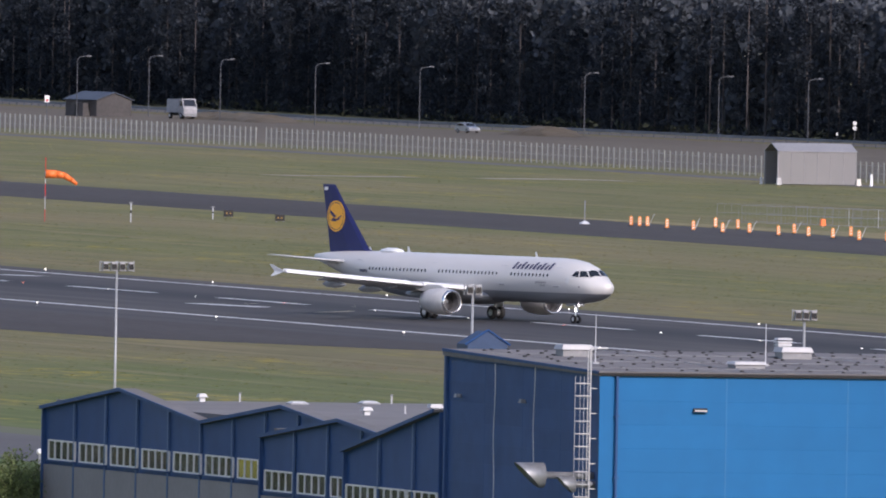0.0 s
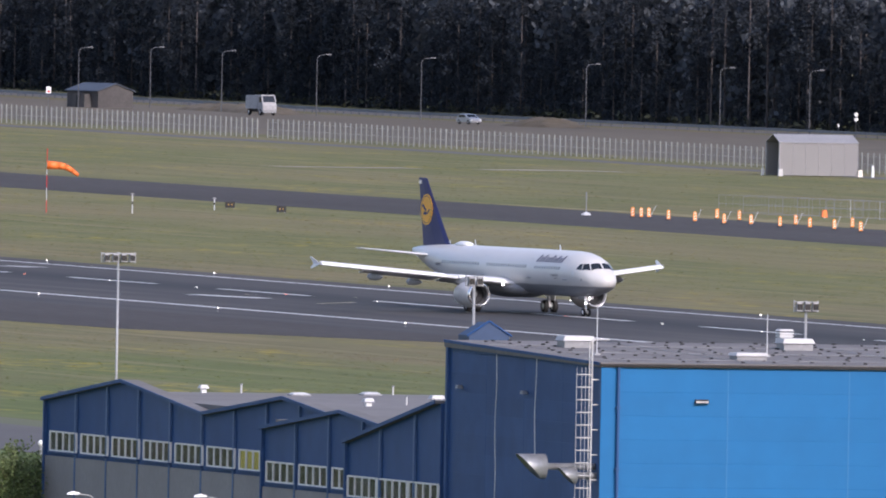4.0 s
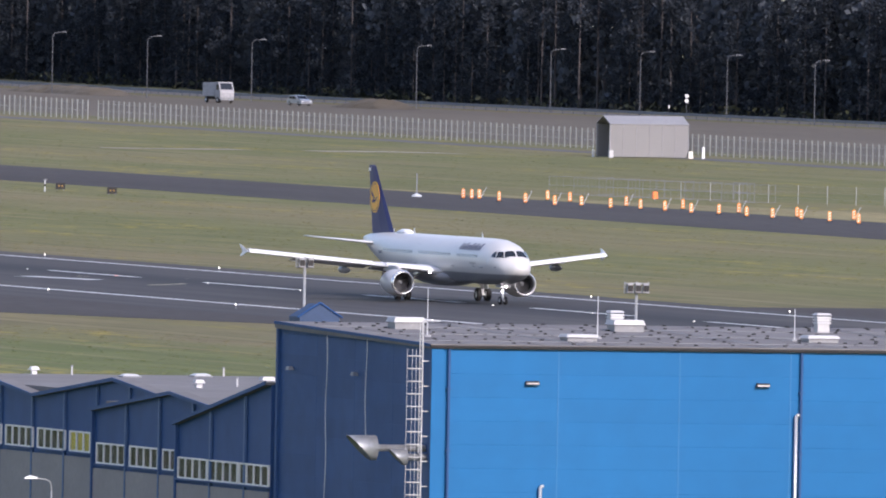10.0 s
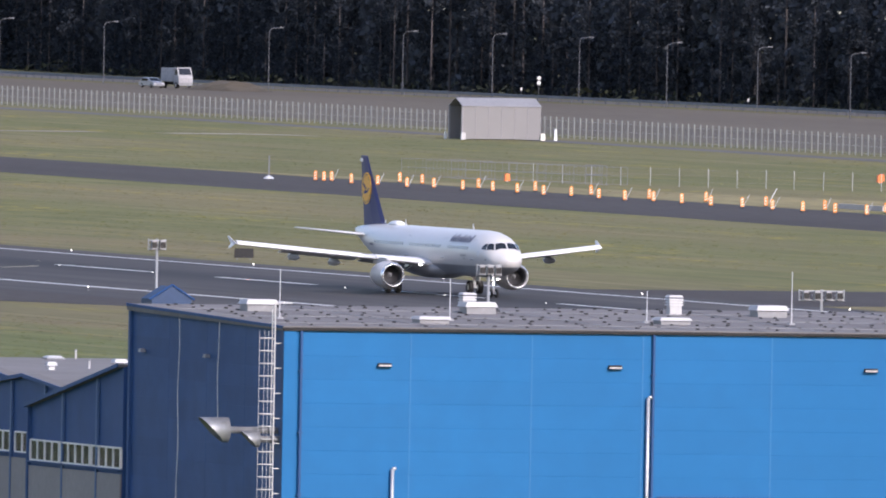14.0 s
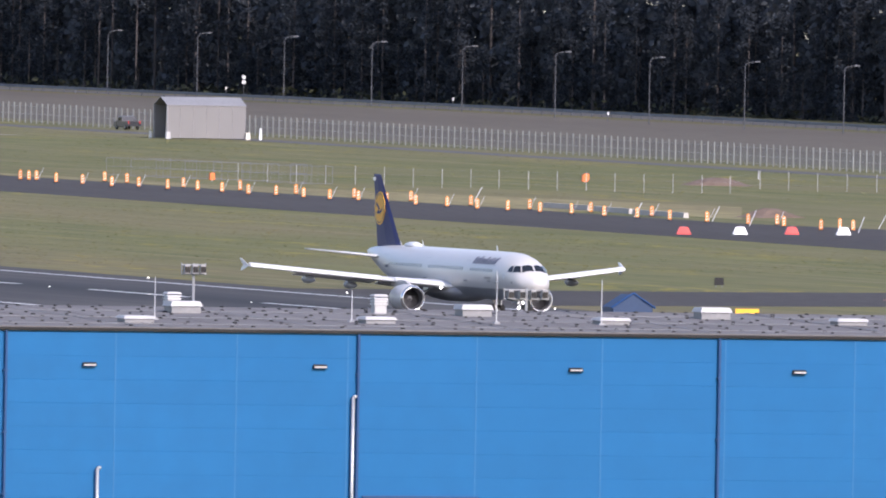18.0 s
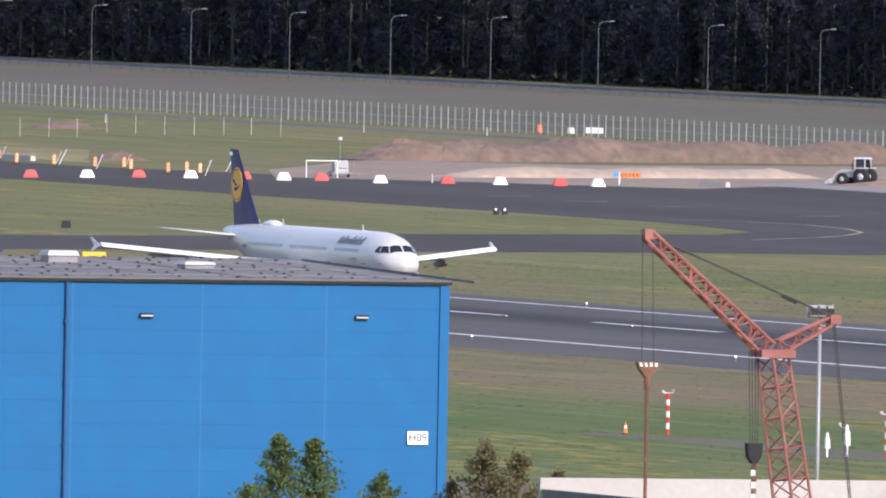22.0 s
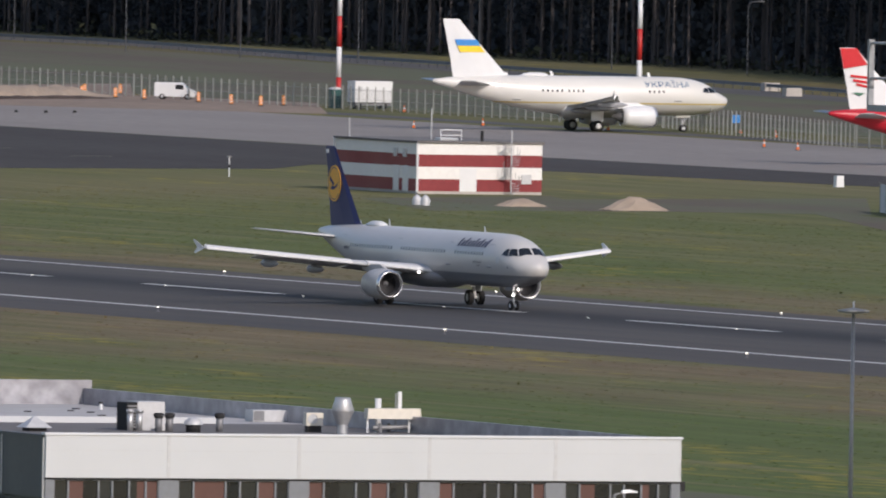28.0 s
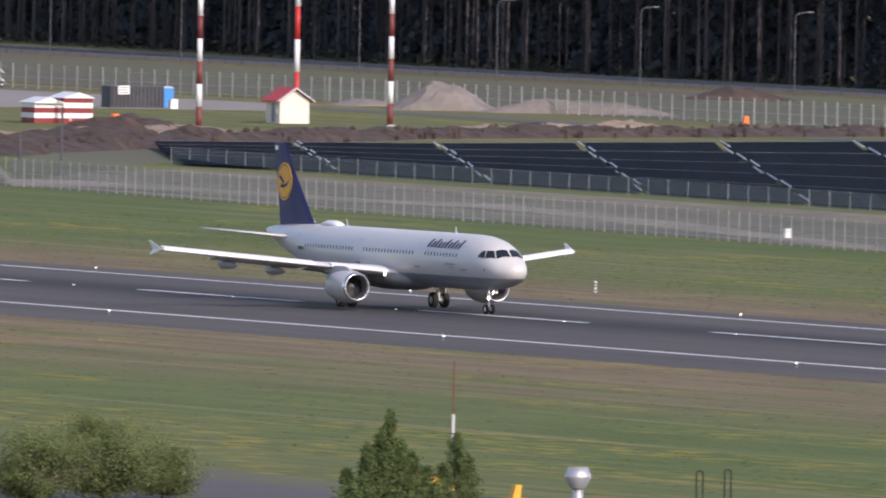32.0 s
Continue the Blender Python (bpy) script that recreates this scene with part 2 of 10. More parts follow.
class Shape:
    """Collects simple solids into one mesh."""

    def __init__(self):
        self.v, self.f, self.k = [], [], []

    def add(self, verts, faces, m=None, slot=0):
        o = len(self.v)
        self.v += [tuple(m @ Vector(p)) if m is not None else tuple(p) for p in verts]
        self.f += [tuple(i + o for i in q) for q in faces]
        self.k += [slot] * len(faces)
        return self

    def box(self, x0, y0, z0, x1, y1, z1, m=None, slot=0, inset=0.0):
        """A box; inset draws in its top edge by that much, for a chamfered look."""
        i = inset
        v = [(x0, y0, z0), (x1, y0, z0), (x1, y1, z0), (x0, y1, z0),
             (x0 + i, y0 + i, z1), (x1 - i, y0 + i, z1), (x1 - i, y1 - i, z1), (x0 + i, y1 - i, z1)]
        f = [(0, 3, 2, 1), (4, 5, 6, 7), (0, 1, 5, 4), (1, 2, 6, 5), (2, 3, 7, 6), (3, 0, 4, 7)]
        return self.add(v, f, m, slot)

    def bar(self, a, b, r, n=6, r2=None, slot=0, m=None):
        """A round bar from a to b, closed at both ends."""
        a, b = Vector(a), Vector(b)
        q = (b - a).to_track_quat("Z", "Y").to_matrix()
        r2 = r if r2 is None else r2
        v = [a + q @ Vector((math.cos(2 * math.pi * i / n) * r, math.sin(2 * math.pi * i / n) * r, 0)) for i in range(n)]
        v += [b + q @ Vector((math.cos(2 * math.pi * i / n) * r2, math.sin(2 * math.pi * i / n) * r2, 0)) for i in range(n)]
        f = [(i, (i + 1) % n, n + (i + 1) % n, n + i) for i in range(n)] + [tuple(range(n - 1, -1, -1)), tuple(range(n, 2 * n))]
        return self.add(v, f, m, slot)

    def loft(self, rings, closed=True, caps=True, slot=0, m=None):
        """Rings of equal length, joined in order."""
        n = len(rings[0])
        v = [p for r in rings for p in r]
        f = []
        for k in range(len(rings) - 1):
            for i in range(n if closed else n - 1):
                j = (i + 1) % n
                f.append((k * n + i, k * n + j, (k + 1) * n + j, (k + 1) * n + i))
        if caps:
            f.append(tuple(range(n - 1, -1, -1)))
            f.append(tuple((len(rings) - 1) * n + i for i in range(n)))
        return self.add(v, f, m, slot)

    def lathe(self, profile, n=20, axis="X", m=None, slot=0, caps=False):
        """Turns (along, radius) pairs about an axis."""
        rings = []
        for s, r in profile:
            ring = []
            for i in range(n):
                a = 2 * math.pi * i / n
                c, d = math.cos(a) * r, math.sin(a) * r
                ring.append((s, c, d) if axis == "X" else (c, s, d) if axis == "Y" else (c, d, s))
            rings.append(ring)
        return self.loft(rings, True, caps, slot, m)

    def ball(self, c, r, n=8, slot=0, flat=1.0):
        prof = [(math.cos(math.pi * k / n) * -r * flat, max(0.001, math.sin(math.pi * k / n) * r)) for k in range(n + 1)]
        return self.lathe(prof, n + 4, "Z", Matrix.Translation(c), slot)

    def mesh(self, name, material, smooth=False):
        me = mesh_from(name, self.v, self.f, material, smooth)
        if any(self.k):
            me.polygons.foreach_set("material_index", self.k)
        return me


def part(name, shape, material, parent, label="", smooth=False, m=None):
    """One mesh object under a thing or under a part."""
    me = shape if isinstance(shape, bpy.types.Mesh) else shape.mesh(name, material, smooth)
    ob = new(name, me)
    ob.parent = parent
    if m is not None:
        ob.matrix_basis = m
    return tagged(ob, label=label)


def thing(name, label, category, m=None, group="", kind=""):
    ob = new(name)
    if m is not None:
        ob.matrix_basis = m
    return tagged(ob, label, category, group, kind)


def solid(name, shape, material, label="", category="", m=None, group="", kind="", smooth=False):
    """A thing that is one mesh."""
    ob = new(name, shape.mesh(name, material, smooth))
    if m is not None:
        ob.matrix_basis = m
    return tagged(ob, label, category, group, kind)


# ---- ground and paved areas ----
def flat(name, pts, z, material, label, category="", kind="structure"):
    s = Shape()
    n = len(pts)
    s.add([(x, y, z) for x, y in pts] + [(x, y, z - 0.06) for x, y in pts],
          [tuple(range(n))] + [(i, i + n, (i + 1) % n + n, (i + 1) % n) for i in range(n)])
    return solid(name, s, material, label, category, kind=kind)


gs = Shape()
gs.add([(-9000, -4000, 0), (3000, -4000, 0), (3000, 6000, 0), (-9000, 6000, 0)], [(0, 1, 2, 3)])
ground = solid("ground", gs, M_grass, "green and straw-coloured airfield grass with yellow flowers", "grass", kind="structure")

RUN_Y = 740.8
CROWN = 0.30
rs = Shape()
ys = (-37, -29.5, -22.5, 0, 22.5, 29.5)
zs = (0.01, 0.03, 0.05, CROWN + 0.05, 0.05, 0.01)
for i in range(5):
    rs.add([(-5200, RUN_Y + ys[i], zs[i]), (600, RUN_Y + ys[i], zs[i]), (600, RUN_Y + ys[i + 1], zs[i + 1]),
            (-5200, RUN_Y + ys[i + 1], zs[i + 1])], [(0, 1, 2, 3)])
runway = solid("runway", rs, M_runway, "dark grey asphalt runway streaked with tyre rubber", "runway", kind="structure")


def crown(y):
    return 0.05 + CROWN * max(0.0, 1 - abs(y - RUN_Y) / 22.5)


def stripe(name, x0, x1, y, w, material, parent, dz=0.006):
    s = Shape()
    s.add([(x0, y - w / 2, crown(y - w / 2) + dz), (x1, y - w / 2, crown(y - w / 2) + dz), (x1, y, crown(y) + dz), (x0, y, crown(y) + dz),
           (x1, y + w / 2, crown(y + w / 2) + dz), (x0, y + w / 2, crown(y + w / 2) + dz)], [(0, 1, 2, 3), (3, 2, 4, 5)])
    return part(name, s, material, parent)


marks = thing("runway_marking", "worn white painted lines on the runway", "marking", kind="structure")
stripe("edge_line", -3600, -900, RUN_Y - 22.6, 0.95, M_paint, marks)
stripe("edge_line", -3600, -900, RUN_Y + 22.6, 0.95, M_paint, marks)
for i in range(-24, 8):
    x = -1592.4 + 51.7 * i
    stripe("centre_dash", x, x + 30, RUN_Y, 0.95, M_paint, marks)

# turn pad on the camera's side of the runway
flat("runway_turn_pad", [(-2800, 706), (-2690, 694), (-2440, 677), (-2395, 680), (-2330, 706)], 0.02, M_taxi,
     "widened dark asphalt turning pad beside the runway", "pavement")
# parallel taxiway, its fan to the apron, and the link to the runway
flat("taxiway", [(-4400, 905), (-2552, 905), (-2515, 899), (-2500, 890), (-2488, 863), (-2482, 847), (-2466, 830), (-2460, 814), (-2452, 764), (-2385, 764),
                 (-2390, 780), (-2402, 811), (-2401, 824), (-2412, 857), (-2410, 872), (-2420, 885), (-2436, 908), (-2447, 941), (-2472, 955), (-2450, 972), (-2382.2, 983.5),
                 (-2378.5, 1011.8), (-2458.3, 1003.1), (-2575, 995), (-2765, 992), (-2770, 972), (-2800, 950), (-2840, 940), (-4400, 940)],
     0.02, M_taxi, "dark grey asphalt taxiway", "taxiway")
flat("apron", [(-2780, 992), (-2575, 996), (-2465.0, 1002.8), (-2398.5, 1009.1), (-2389.4, 1060.8), (-2424.0, 1075.8), (-2553.4, 1064.4), (-2780, 1062), (-2830, 1040)],
     0.03, M_apron, "pale worn concrete apron", "apron")
flat("service_road", [(-4600, 1068), (-1500, 1068), (-1500, 1074), (-4600, 1074)], 0.015, M_road, "narrow asphalt patrol road along the fence", "road")
road_s = Shape()
ROAD_C = ((-5200, 1174), (-4000, 1185), (-3750, 1211), (-3450, 1221), (-3250, 1235), (-2902.4, 1185.2), (-2713.0, 1170.5), (-2495.3, 1181.1), (-2177.7, 1194.8))
for (xa, ya), (xb, yb) in zip(ROAD_C, ROAD_C[1:]):
    road_s.add([(xa, ya - 5, .03), (xb, yb - 5, .03), (xb, yb + 5, .03), (xa, ya + 5, .03)], [(0, 1, 2, 3)])
solid("road", road_s, M_road, "asphalt main road beyond the airfield", "road", kind="structure")


# ---- hangar with the bright blue front ----
HX, HY0, HY1, HZ = -1545.0, 467.05, 533.7, 15.06
HB, HZB = -1576.0, 15.63
def wall_panels(parent, axis, at, a0, a1, z0, z1, cols, row, material, top=None, name="panel", depth=0.008):
    """Cladding sheets with open joints. axis 'X': the wall faces +X at x = at; 'Y': it faces -Y at y = at."""
    edges = cols if isinstance(cols, (list, tuple)) else [a0 + (a1 - a0) * i / cols for i in range(cols + 1)]
    for i in range(len(edges) - 1):
        z = z0
        while z < z1 - 0.05:
            ze = min(z + row, z1)
            p, q = edges[i] + 0.008, edges[i + 1] - 0.008
            t0, t1 = (ze, ze) if top is None else (min(ze, top(p)), min(ze, top(q)))
            s = Shape()
            g = 0.004
            if min(t0, t1) > z + 0.05:
                if axis == "X":
                    v = [(at, p, z + g), (at, q, z + g), (at, q, t1 - g), (at, p, t0 - g),
                         (at + depth, p + .01, z + g + .01), (at + depth, q - .01, z + g + .01), (at + depth, q - .01, t1 - g - .01), (at + depth, p + .01, t0 - g - .01)]
                else:
                    v = [(p, at, z + g), (q, at, z + g), (q, at, t1 - g), (p, at, t0 - g),
                         (p + .02, at - depth, z + g + .02), (q - .02, at - depth, z + g + .02), (q - .02, at - depth, t1 - g - .02), (p + .02, at - depth, t0 - g - .02)]
                s.add(v, [(4, 5, 6, 7), (0, 1, 5, 4), (1, 2, 6, 5), (2, 3, 7, 6), (3, 0, 4, 7)])
                part(name, s, material, parent)
            z = ze


hangar = thing("hangar", "tall hangar clad in bright blue and navy metal panels", "hangar")
hs = Shape().box(HB + 0.3, HY0 + 0.2, 0, HX - 0.02, HY1 - 0.2, HZ - 0.15)
part("wall", hs, M_navy, hangar, "navy cladding under the joints")
roof = Shape()
roof.add([(HX + 0.15, HY0 - 0.1, HZ), (HX + 0.15, HY1 + 0.1, HZ), (HB, HY1 + 0.1, HZB), (HB, HY0 - 0.1, HZB),
          (HX + 0.15, HY0 - 0.1, HZ - 0.25), (HX + 0.15, HY1 + 0.1, HZ - 0.25), (HB, HY1 + 0.1, HZB - 0.4), (HB, HY0 - 0.1, HZB - 0.4)],
         [(0, 1, 2, 3), (4, 7, 6, 5), (0, 4, 5, 1), (1, 5, 6, 2), (2, 6, 7, 3), (3, 7, 4, 0)])
part("roof", roof, M_roof, hangar, "low grey felt roof")
bays = [HY0 + .85, 474.6, 481.8, 488.4, 496.1, 503.6, 511.0, 518.8, 526.3, HY1 - .6]
front = part("front_wall", Shape().box(HX - 0.02, HY0 + 0.1, 0, HX, HY1 - 0.1, HZ - 0.2), M_blue, hangar, "bright blue clad front")
M_bluejoint = mat("pale_blue_joint", (0.006, 0.124, 0.305), 0.5, vary=0.05)
for y in bays[1:-1]:
    part("joint_cover", Shape().box(HX + .001, y - .035, 0, HX + .022, y + .035, HZ - .3), M_bluejoint, hangar, "pale blue joint strip")
wall_panels(front, "X", HX, bays[0], bays[-1], 0.0, HZ - 0.3, bays, 1.34, M_blue)
for y0, y1 in ((HY0, HY0 + .7), (HY1 - .55, HY1)):
    part("corner_post", Shape().box(HX, y0, 0, HX + 0.12, y1, HZ - 0.28), M_blue, hangar)
end = part("end_wall", Shape().box(HB + 0.25, HY0 + 0.15, 0, HX - 0.05, HY0 + 0.19, HZ - 0.2), M_navy, hangar)
wall_panels(end, "Y", HY0 + 0.15, HB + 0.3, HX - 0.3, 0.0, HZB - 0.35, 4, 1.15, M_navy, top=lambda x: HZ - 0.15 + (HZB - HZ) * (HX - x) / (HX - HB))
part("corner_post", Shape().box(HB + 0.1, HY0 - 0.02, 0, HB + 0.5, HY0 + 0.3, HZB - 0.42), M_navy_trim, hangar)
part("corner_post", Shape().box(HX - 0.35, HY0 - 0.02, 0, HX + 0.05, HY0 + 0.12, HZ - 0.3), M_navy_trim, hangar)
part("verge_trim", Shape().add([(HX + .2, HY0 - .14, HZ - .14), (HB, HY0 - .14, HZB - .14), (HB, HY0 - .14, HZB + .03), (HX + .2, HY0 - .14, HZ + .03),
     (HX + .2, HY0 - .06, HZ - .14), (HB, HY0 - .06, HZB - .14), (HB, HY0 - .06, HZB + .03), (HX + .2, HY0 - .06, HZ + .03)],
     [(0, 1, 2, 3), (7, 6, 5, 4), (3, 2, 6, 7), (0, 4, 5, 1)]), M_navy, hangar)
part("gutter", Shape().box(HX + 0.16, HY0 - 0.1, HZ - 0.2, HX + 0.26, HY1 + 0.1, HZ - 0.06), M_dark, hangar, "dark metal gutter")


# ---- low workshop with a row of gables ----
def gable_hall(x_lo, x_hi, apexes, eaves, y, depth, parent):
    """A hall whose -Y front runs from x_lo to x_hi under a zigzag roof."""
    xs = sorted([(x_lo, eaves)] + apexes + ([] if apexes[-1][0] > x_hi - 0.5 else [(x_hi, eaves)]))
    def top(x):
        for (a, za), (b, zb) in zip(xs, xs[1:]):
            if a <= x <= b:
                return za + (zb - za) * (x - a) / (b - a)
        return eaves
    v, f = [], []
    for x, z in xs:
        v += [(x, y, 0), (x, y, z - 0.15), (x, y + .6, 0), (x, y + .6, z - 0.15)]
    n = len(xs)
    for i in range(n - 1):
        a, b = 4 * i, 4 * i + 4
        f += [(a, b, b + 1, a + 1), (a + 2, a + 3, b + 3, b + 2)]
    f += [(0, 1, 3, 2), (4 * n - 4, 4 * n - 2, 4 * n - 1, 4 * n - 3)]
    part("wall", Shape().add(v, f), M_navy, parent)
    part("hall_wall", Shape().box(x_lo + .25, y + .65, 0, x_hi - .25, y + depth - .1, 9.1), M_navy, parent)
    back = y + .75
    part("flat_roof", Shape().box(x_lo + .2, back - .1, 9.12, x_hi - .2, y + depth, 9.75), M_roof, parent, "grey felt flat roof")
    for (a, za), (b, zb) in zip(xs, xs[1:]):
        if b - a < 0.5:
            continue
        r = Shape().add([(a, y - 0.35, za), (b, y - 0.35, zb), (b, back, zb), (a, back, za),
               (a, y - 0.35, za - 0.16), (b, y - 0.35, zb - 0.16), (b, back, zb - 0.16), (a, back, za - 0.16)],
              [(0, 1, 2, 3), (4, 7, 6, 5), (0, 4, 5, 1), (2, 6, 7, 3), (0, 3, 7, 4), (1, 5, 6, 2)])
        part("roof_slope", r, M_roof, parent, "grey felt cap of the gable front")
    for (a, za), (b, zb) in zip(xs, xs[1:]):
        if b - a < 0.5:
            continue
        part("verge_trim", Shape().add([(a, y - 0.42, za - 0.17), (b, y - 0.42, zb - 0.17), (b, y - 0.42, zb + 0.05), (a, y - 0.42, za + 0.05),
             (a, y - 0.34, za - 0.17), (b, y - 0.34, zb - 0.17), (b, y - 0.34, zb + 0.05), (a, y - 0.34, za + 0.05)],
             [(0, 1, 2, 3), (7, 6, 5, 4), (3, 2, 6, 7), (0, 4, 5, 1), (0, 3, 7, 4), (1, 5, 6, 2)]), M_navy_trim, parent)
    return top


M_room = mat("dim_interior", (0.080, 0.066, 0.055), 0.9, vary=0.95, grain=1.3, patch=0.5)
M_seam = mat("pale_navy_joint", (0.055, 0.115, 0.235), 0.6, vary=0.08)
M_lowwall = mat("grey_plinth_cladding", (0.25, 0.222, 0.215), 0.7, vary=0.08)
M_windowwhite = mat("window_frame_white", (0.80, 0.76, 0.70), 0.5, vary=0.04)


def strip_window(parent, x0, x1, y, z0, z1, n=4, inside=None):
    w = part("window", Shape().box(x0 + 0.1, y - 0.05, z0 + 0.05, x1 - 0.1, y - 0.02, z1 - 0.05), inside or M_room, parent)
    s = Shape()
    s.box(x0, y - 0.16, z0, x1, y - 0.02, z0 + 0.09).box(x0, y - 0.16, z1 - 0.09, x1, y - 0.02, z1)
    for i in range(n + 1):
        xm = x0 + (x1 - x0) * i / n
        hw = 0.08
        s.box(xm - hw, y - 0.15, z0 + 0.09, xm + hw, y - 0.02, z1 - 0.09)
    part("window_frame", s, M_windowwhite, w, "white window frame")
    for i in range(n):
        a, b = x0 + (x1 - x0) * i / n, x0 + (x1 - x0) * (i + 1) / n
        part("pane", Shape().box(a + 0.08, y - 0.09, z0 + 0.09, b - 0.08, y - 0.07, z1 - 0.09), M_pane, w)
    part("window_sill", Shape().box(x0 - 0.1, y - 0.28, z0 - 0.1, x1 + 0.1, y - 0.05, z0), M_navy_trim, w)


def pane_material():
    m, n, l, b = nodes_of("window_glass")
    b.inputs["Base Color"].default_value = (0.95, 0.95, 0.95, 1)
    b.inputs["Roughness"].default_value = 0.03
    b.inputs["Transmission Weight"].default_value = 1.0
    b.inputs["IOR"].default_value = 1.12
    return m


M_pane = pane_material()
M_yellow_room = mat("yellow_machine_inside", (0.72, 0.55, 0.05), 0.6, vary=0.2)
M_red_room = mat("reddish_clutter_inside", (0.085, 0.050, 0.042), 0.8, vary=0.8, grain=0.9)
for name_y, x_lo, x_hi, apexes, win, depth in (
        (477.9, -1699.3, -1627.6, [(-1681.4, 10.85), (-1663.4, 9.3), (-1645.8, 10.7)], [-1698.0 + 7.05 * i for i in range(10)], 52),
        (471.3, -1628.0, -1592.0, [(-1611.0, 10.7)], [-1627.0 + 7.0 * i for i in range(5)], 48),
        (466.95, -1595.4, -1576.3, [(-1576.4, 12.1)], [-1594.9 + 6.3 * i for i in range(3)], 43)):
    hall = thing("workshop", "low navy-clad workshop with a zigzag gable roof and window bands", "workshop", group="gabled workshops")
    topf = gable_hall(x_lo, x_hi, apexes, 9.3, name_y, depth, hall)
    part("plinth", Shape().box(x_lo + 0.1, name_y - 0.12, 0, x_hi - 0.1, name_y - 0.02, 5.75), M_lowwall, hall, "grey lower cladding")
    for i, x in enumerate(win):
        if x + 5.9 < x_hi:
            inside = M_yellow_room if name_y > 477 and i == 6 else M_red_room if i in (2, 3) else M_room
            strip_window(hall, x, x + 5.9, name_y, 6.05, 7.3, 4, inside)
    x = x_lo
    while x < x_hi:
        part("seam", Shape().box(x - 0.13, name_y - 0.16, 0.1, x + 0.13, name_y - 0.02, topf(x) - 0.2), M_seam, hall)
        x += 7.05
    part("corner_trim", Shape().box(x_lo - 0.06, name_y - 0.22, 0, x_lo + 0.2, name_y + 0.2, 9.2), M_navy_trim, hall)


# ---- white office block ----
WX, WB, WY0, WY1, WZ = -1236.0, -1324.0, 462.4, 498.2, 8.55
M_fascia = mat("white_fascia", (0.565, 0.585, 0.60), 0.45, vary=0.03, grain=0.4, patch=0.2)
M_greywall = mat("slate_grey_cladding", (0.058, 0.066, 0.086), 0.5, vary=0.08, per_object=0.05)
M_flatroof = mat("pale_roof_membrane", (0.47, 0.46, 0.45), 0.85, vary=0.10, grain=0.5, patch=0.15)
office = thing("office_block", "flat-roofed office block with white fascia and slate grey side", "building")
part("core", Shape().box(WB, WY0 + 0.3, 0, WX - 0.5, WY1 - 0.3, WZ - 0.2), M_greywall, office)
part("roof", Shape().box(WB, WY0 + 0.2, WZ - 0.2, WX - 0.3, WY1 - 0.3, WZ), M_flatroof, office, "pale membrane flat roof")

# ---- airliners ----
def livery(name, top, belly, split, accent=None):
    """Fuselage paint: top colour above the split height, belly colour below; accent = (colour, kind)."""
    m, n, l, b = nodes_of(name)
    tc = n.new("ShaderNodeTexCoord").outputs["Object"]
    sep = n.new("ShaderNodeSeparateXYZ")
    l.new(tc, sep.inputs[0])
    fine = noise_tex(n, l, tc, 1.2, 4.0, (0.3, 1, 1))
    t = mix_of(n, l, ramp_of(n, l, fine, 0.3, 0.7), shade(top, 0.95), top)
    streaks = noise_tex(n, l, tc, 2.5, 4.0, (0.15, 1, 0.6))
    bl = mix_of(n, l, ramp_of(n, l, streaks, 0.3, 0.7), shade(belly, 0.85), belly)
    if accent and accent[1] == "wave":
        # a belly colour that swells along the body: a slow wave of the split height
        w = n.new("ShaderNodeMath"); w.operation = "MULTIPLY"; w.inputs[1].default_value = 0.2
        l.new(sep.outputs["X"], w.inputs[0])
        si = n.new("ShaderNodeMath"); si.operation = "COSINE"
        l.new(w.outputs[0], si.inputs[0])
        sc = n.new("ShaderNodeMath"); sc.operation = "MULTIPLY_ADD"
        sc.inputs[1].default_value = -1.25
        l.new(si.outputs[0], sc.inputs[0]); l.new(sep.outputs["Z"], sc.inputs[2])
        zz = sc.outputs[0]
    else:
        zz = sep.outputs["Z"]
    f = ramp_of(n, l, zz, split + 0.02, split - 0.02)
    if accent and accent[1] == "wave":
        tail = n.new("ShaderNodeMath"); tail.operation = "MULTIPLY_ADD"; tail.inputs[1].default_value = 1.3
        l.new(sep.outputs["Z"], tail.inputs[0]); l.new(sep.outputs["X"], tail.inputs[2])
        mx = n.new("ShaderNodeMath"); mx.operation = "MAXIMUM"
        l.new(f, mx.inputs[0]); l.new(ramp_of(n, l, tail.outputs[0], -26.4, -26.6), mx.inputs[1])
        f = mx.outputs[0]
    col = mix_of(n, l, f, t, bl)
    if accent and accent[1] == "line":
        a = n.new("ShaderNodeMath"); a.operation = "SUBTRACT"; a.inputs[1].default_value = split
        l.new(sep.outputs["Z"], a.inputs[0])
        ab = n.new("ShaderNodeMath"); ab.operation = "ABSOLUTE"
        l.new(a.outputs[0], ab.inputs[0])
        col = mix_of(n, l, ramp_of(n, l, ab.outputs[0], 0.09, 0.06), col, accent[0])
    l.new(col, b.inputs["Base Color"])
    b.inputs["Roughness"].default_value = 0.38
    b.inputs["Coat Weight"].default_value = 0.15
    return m


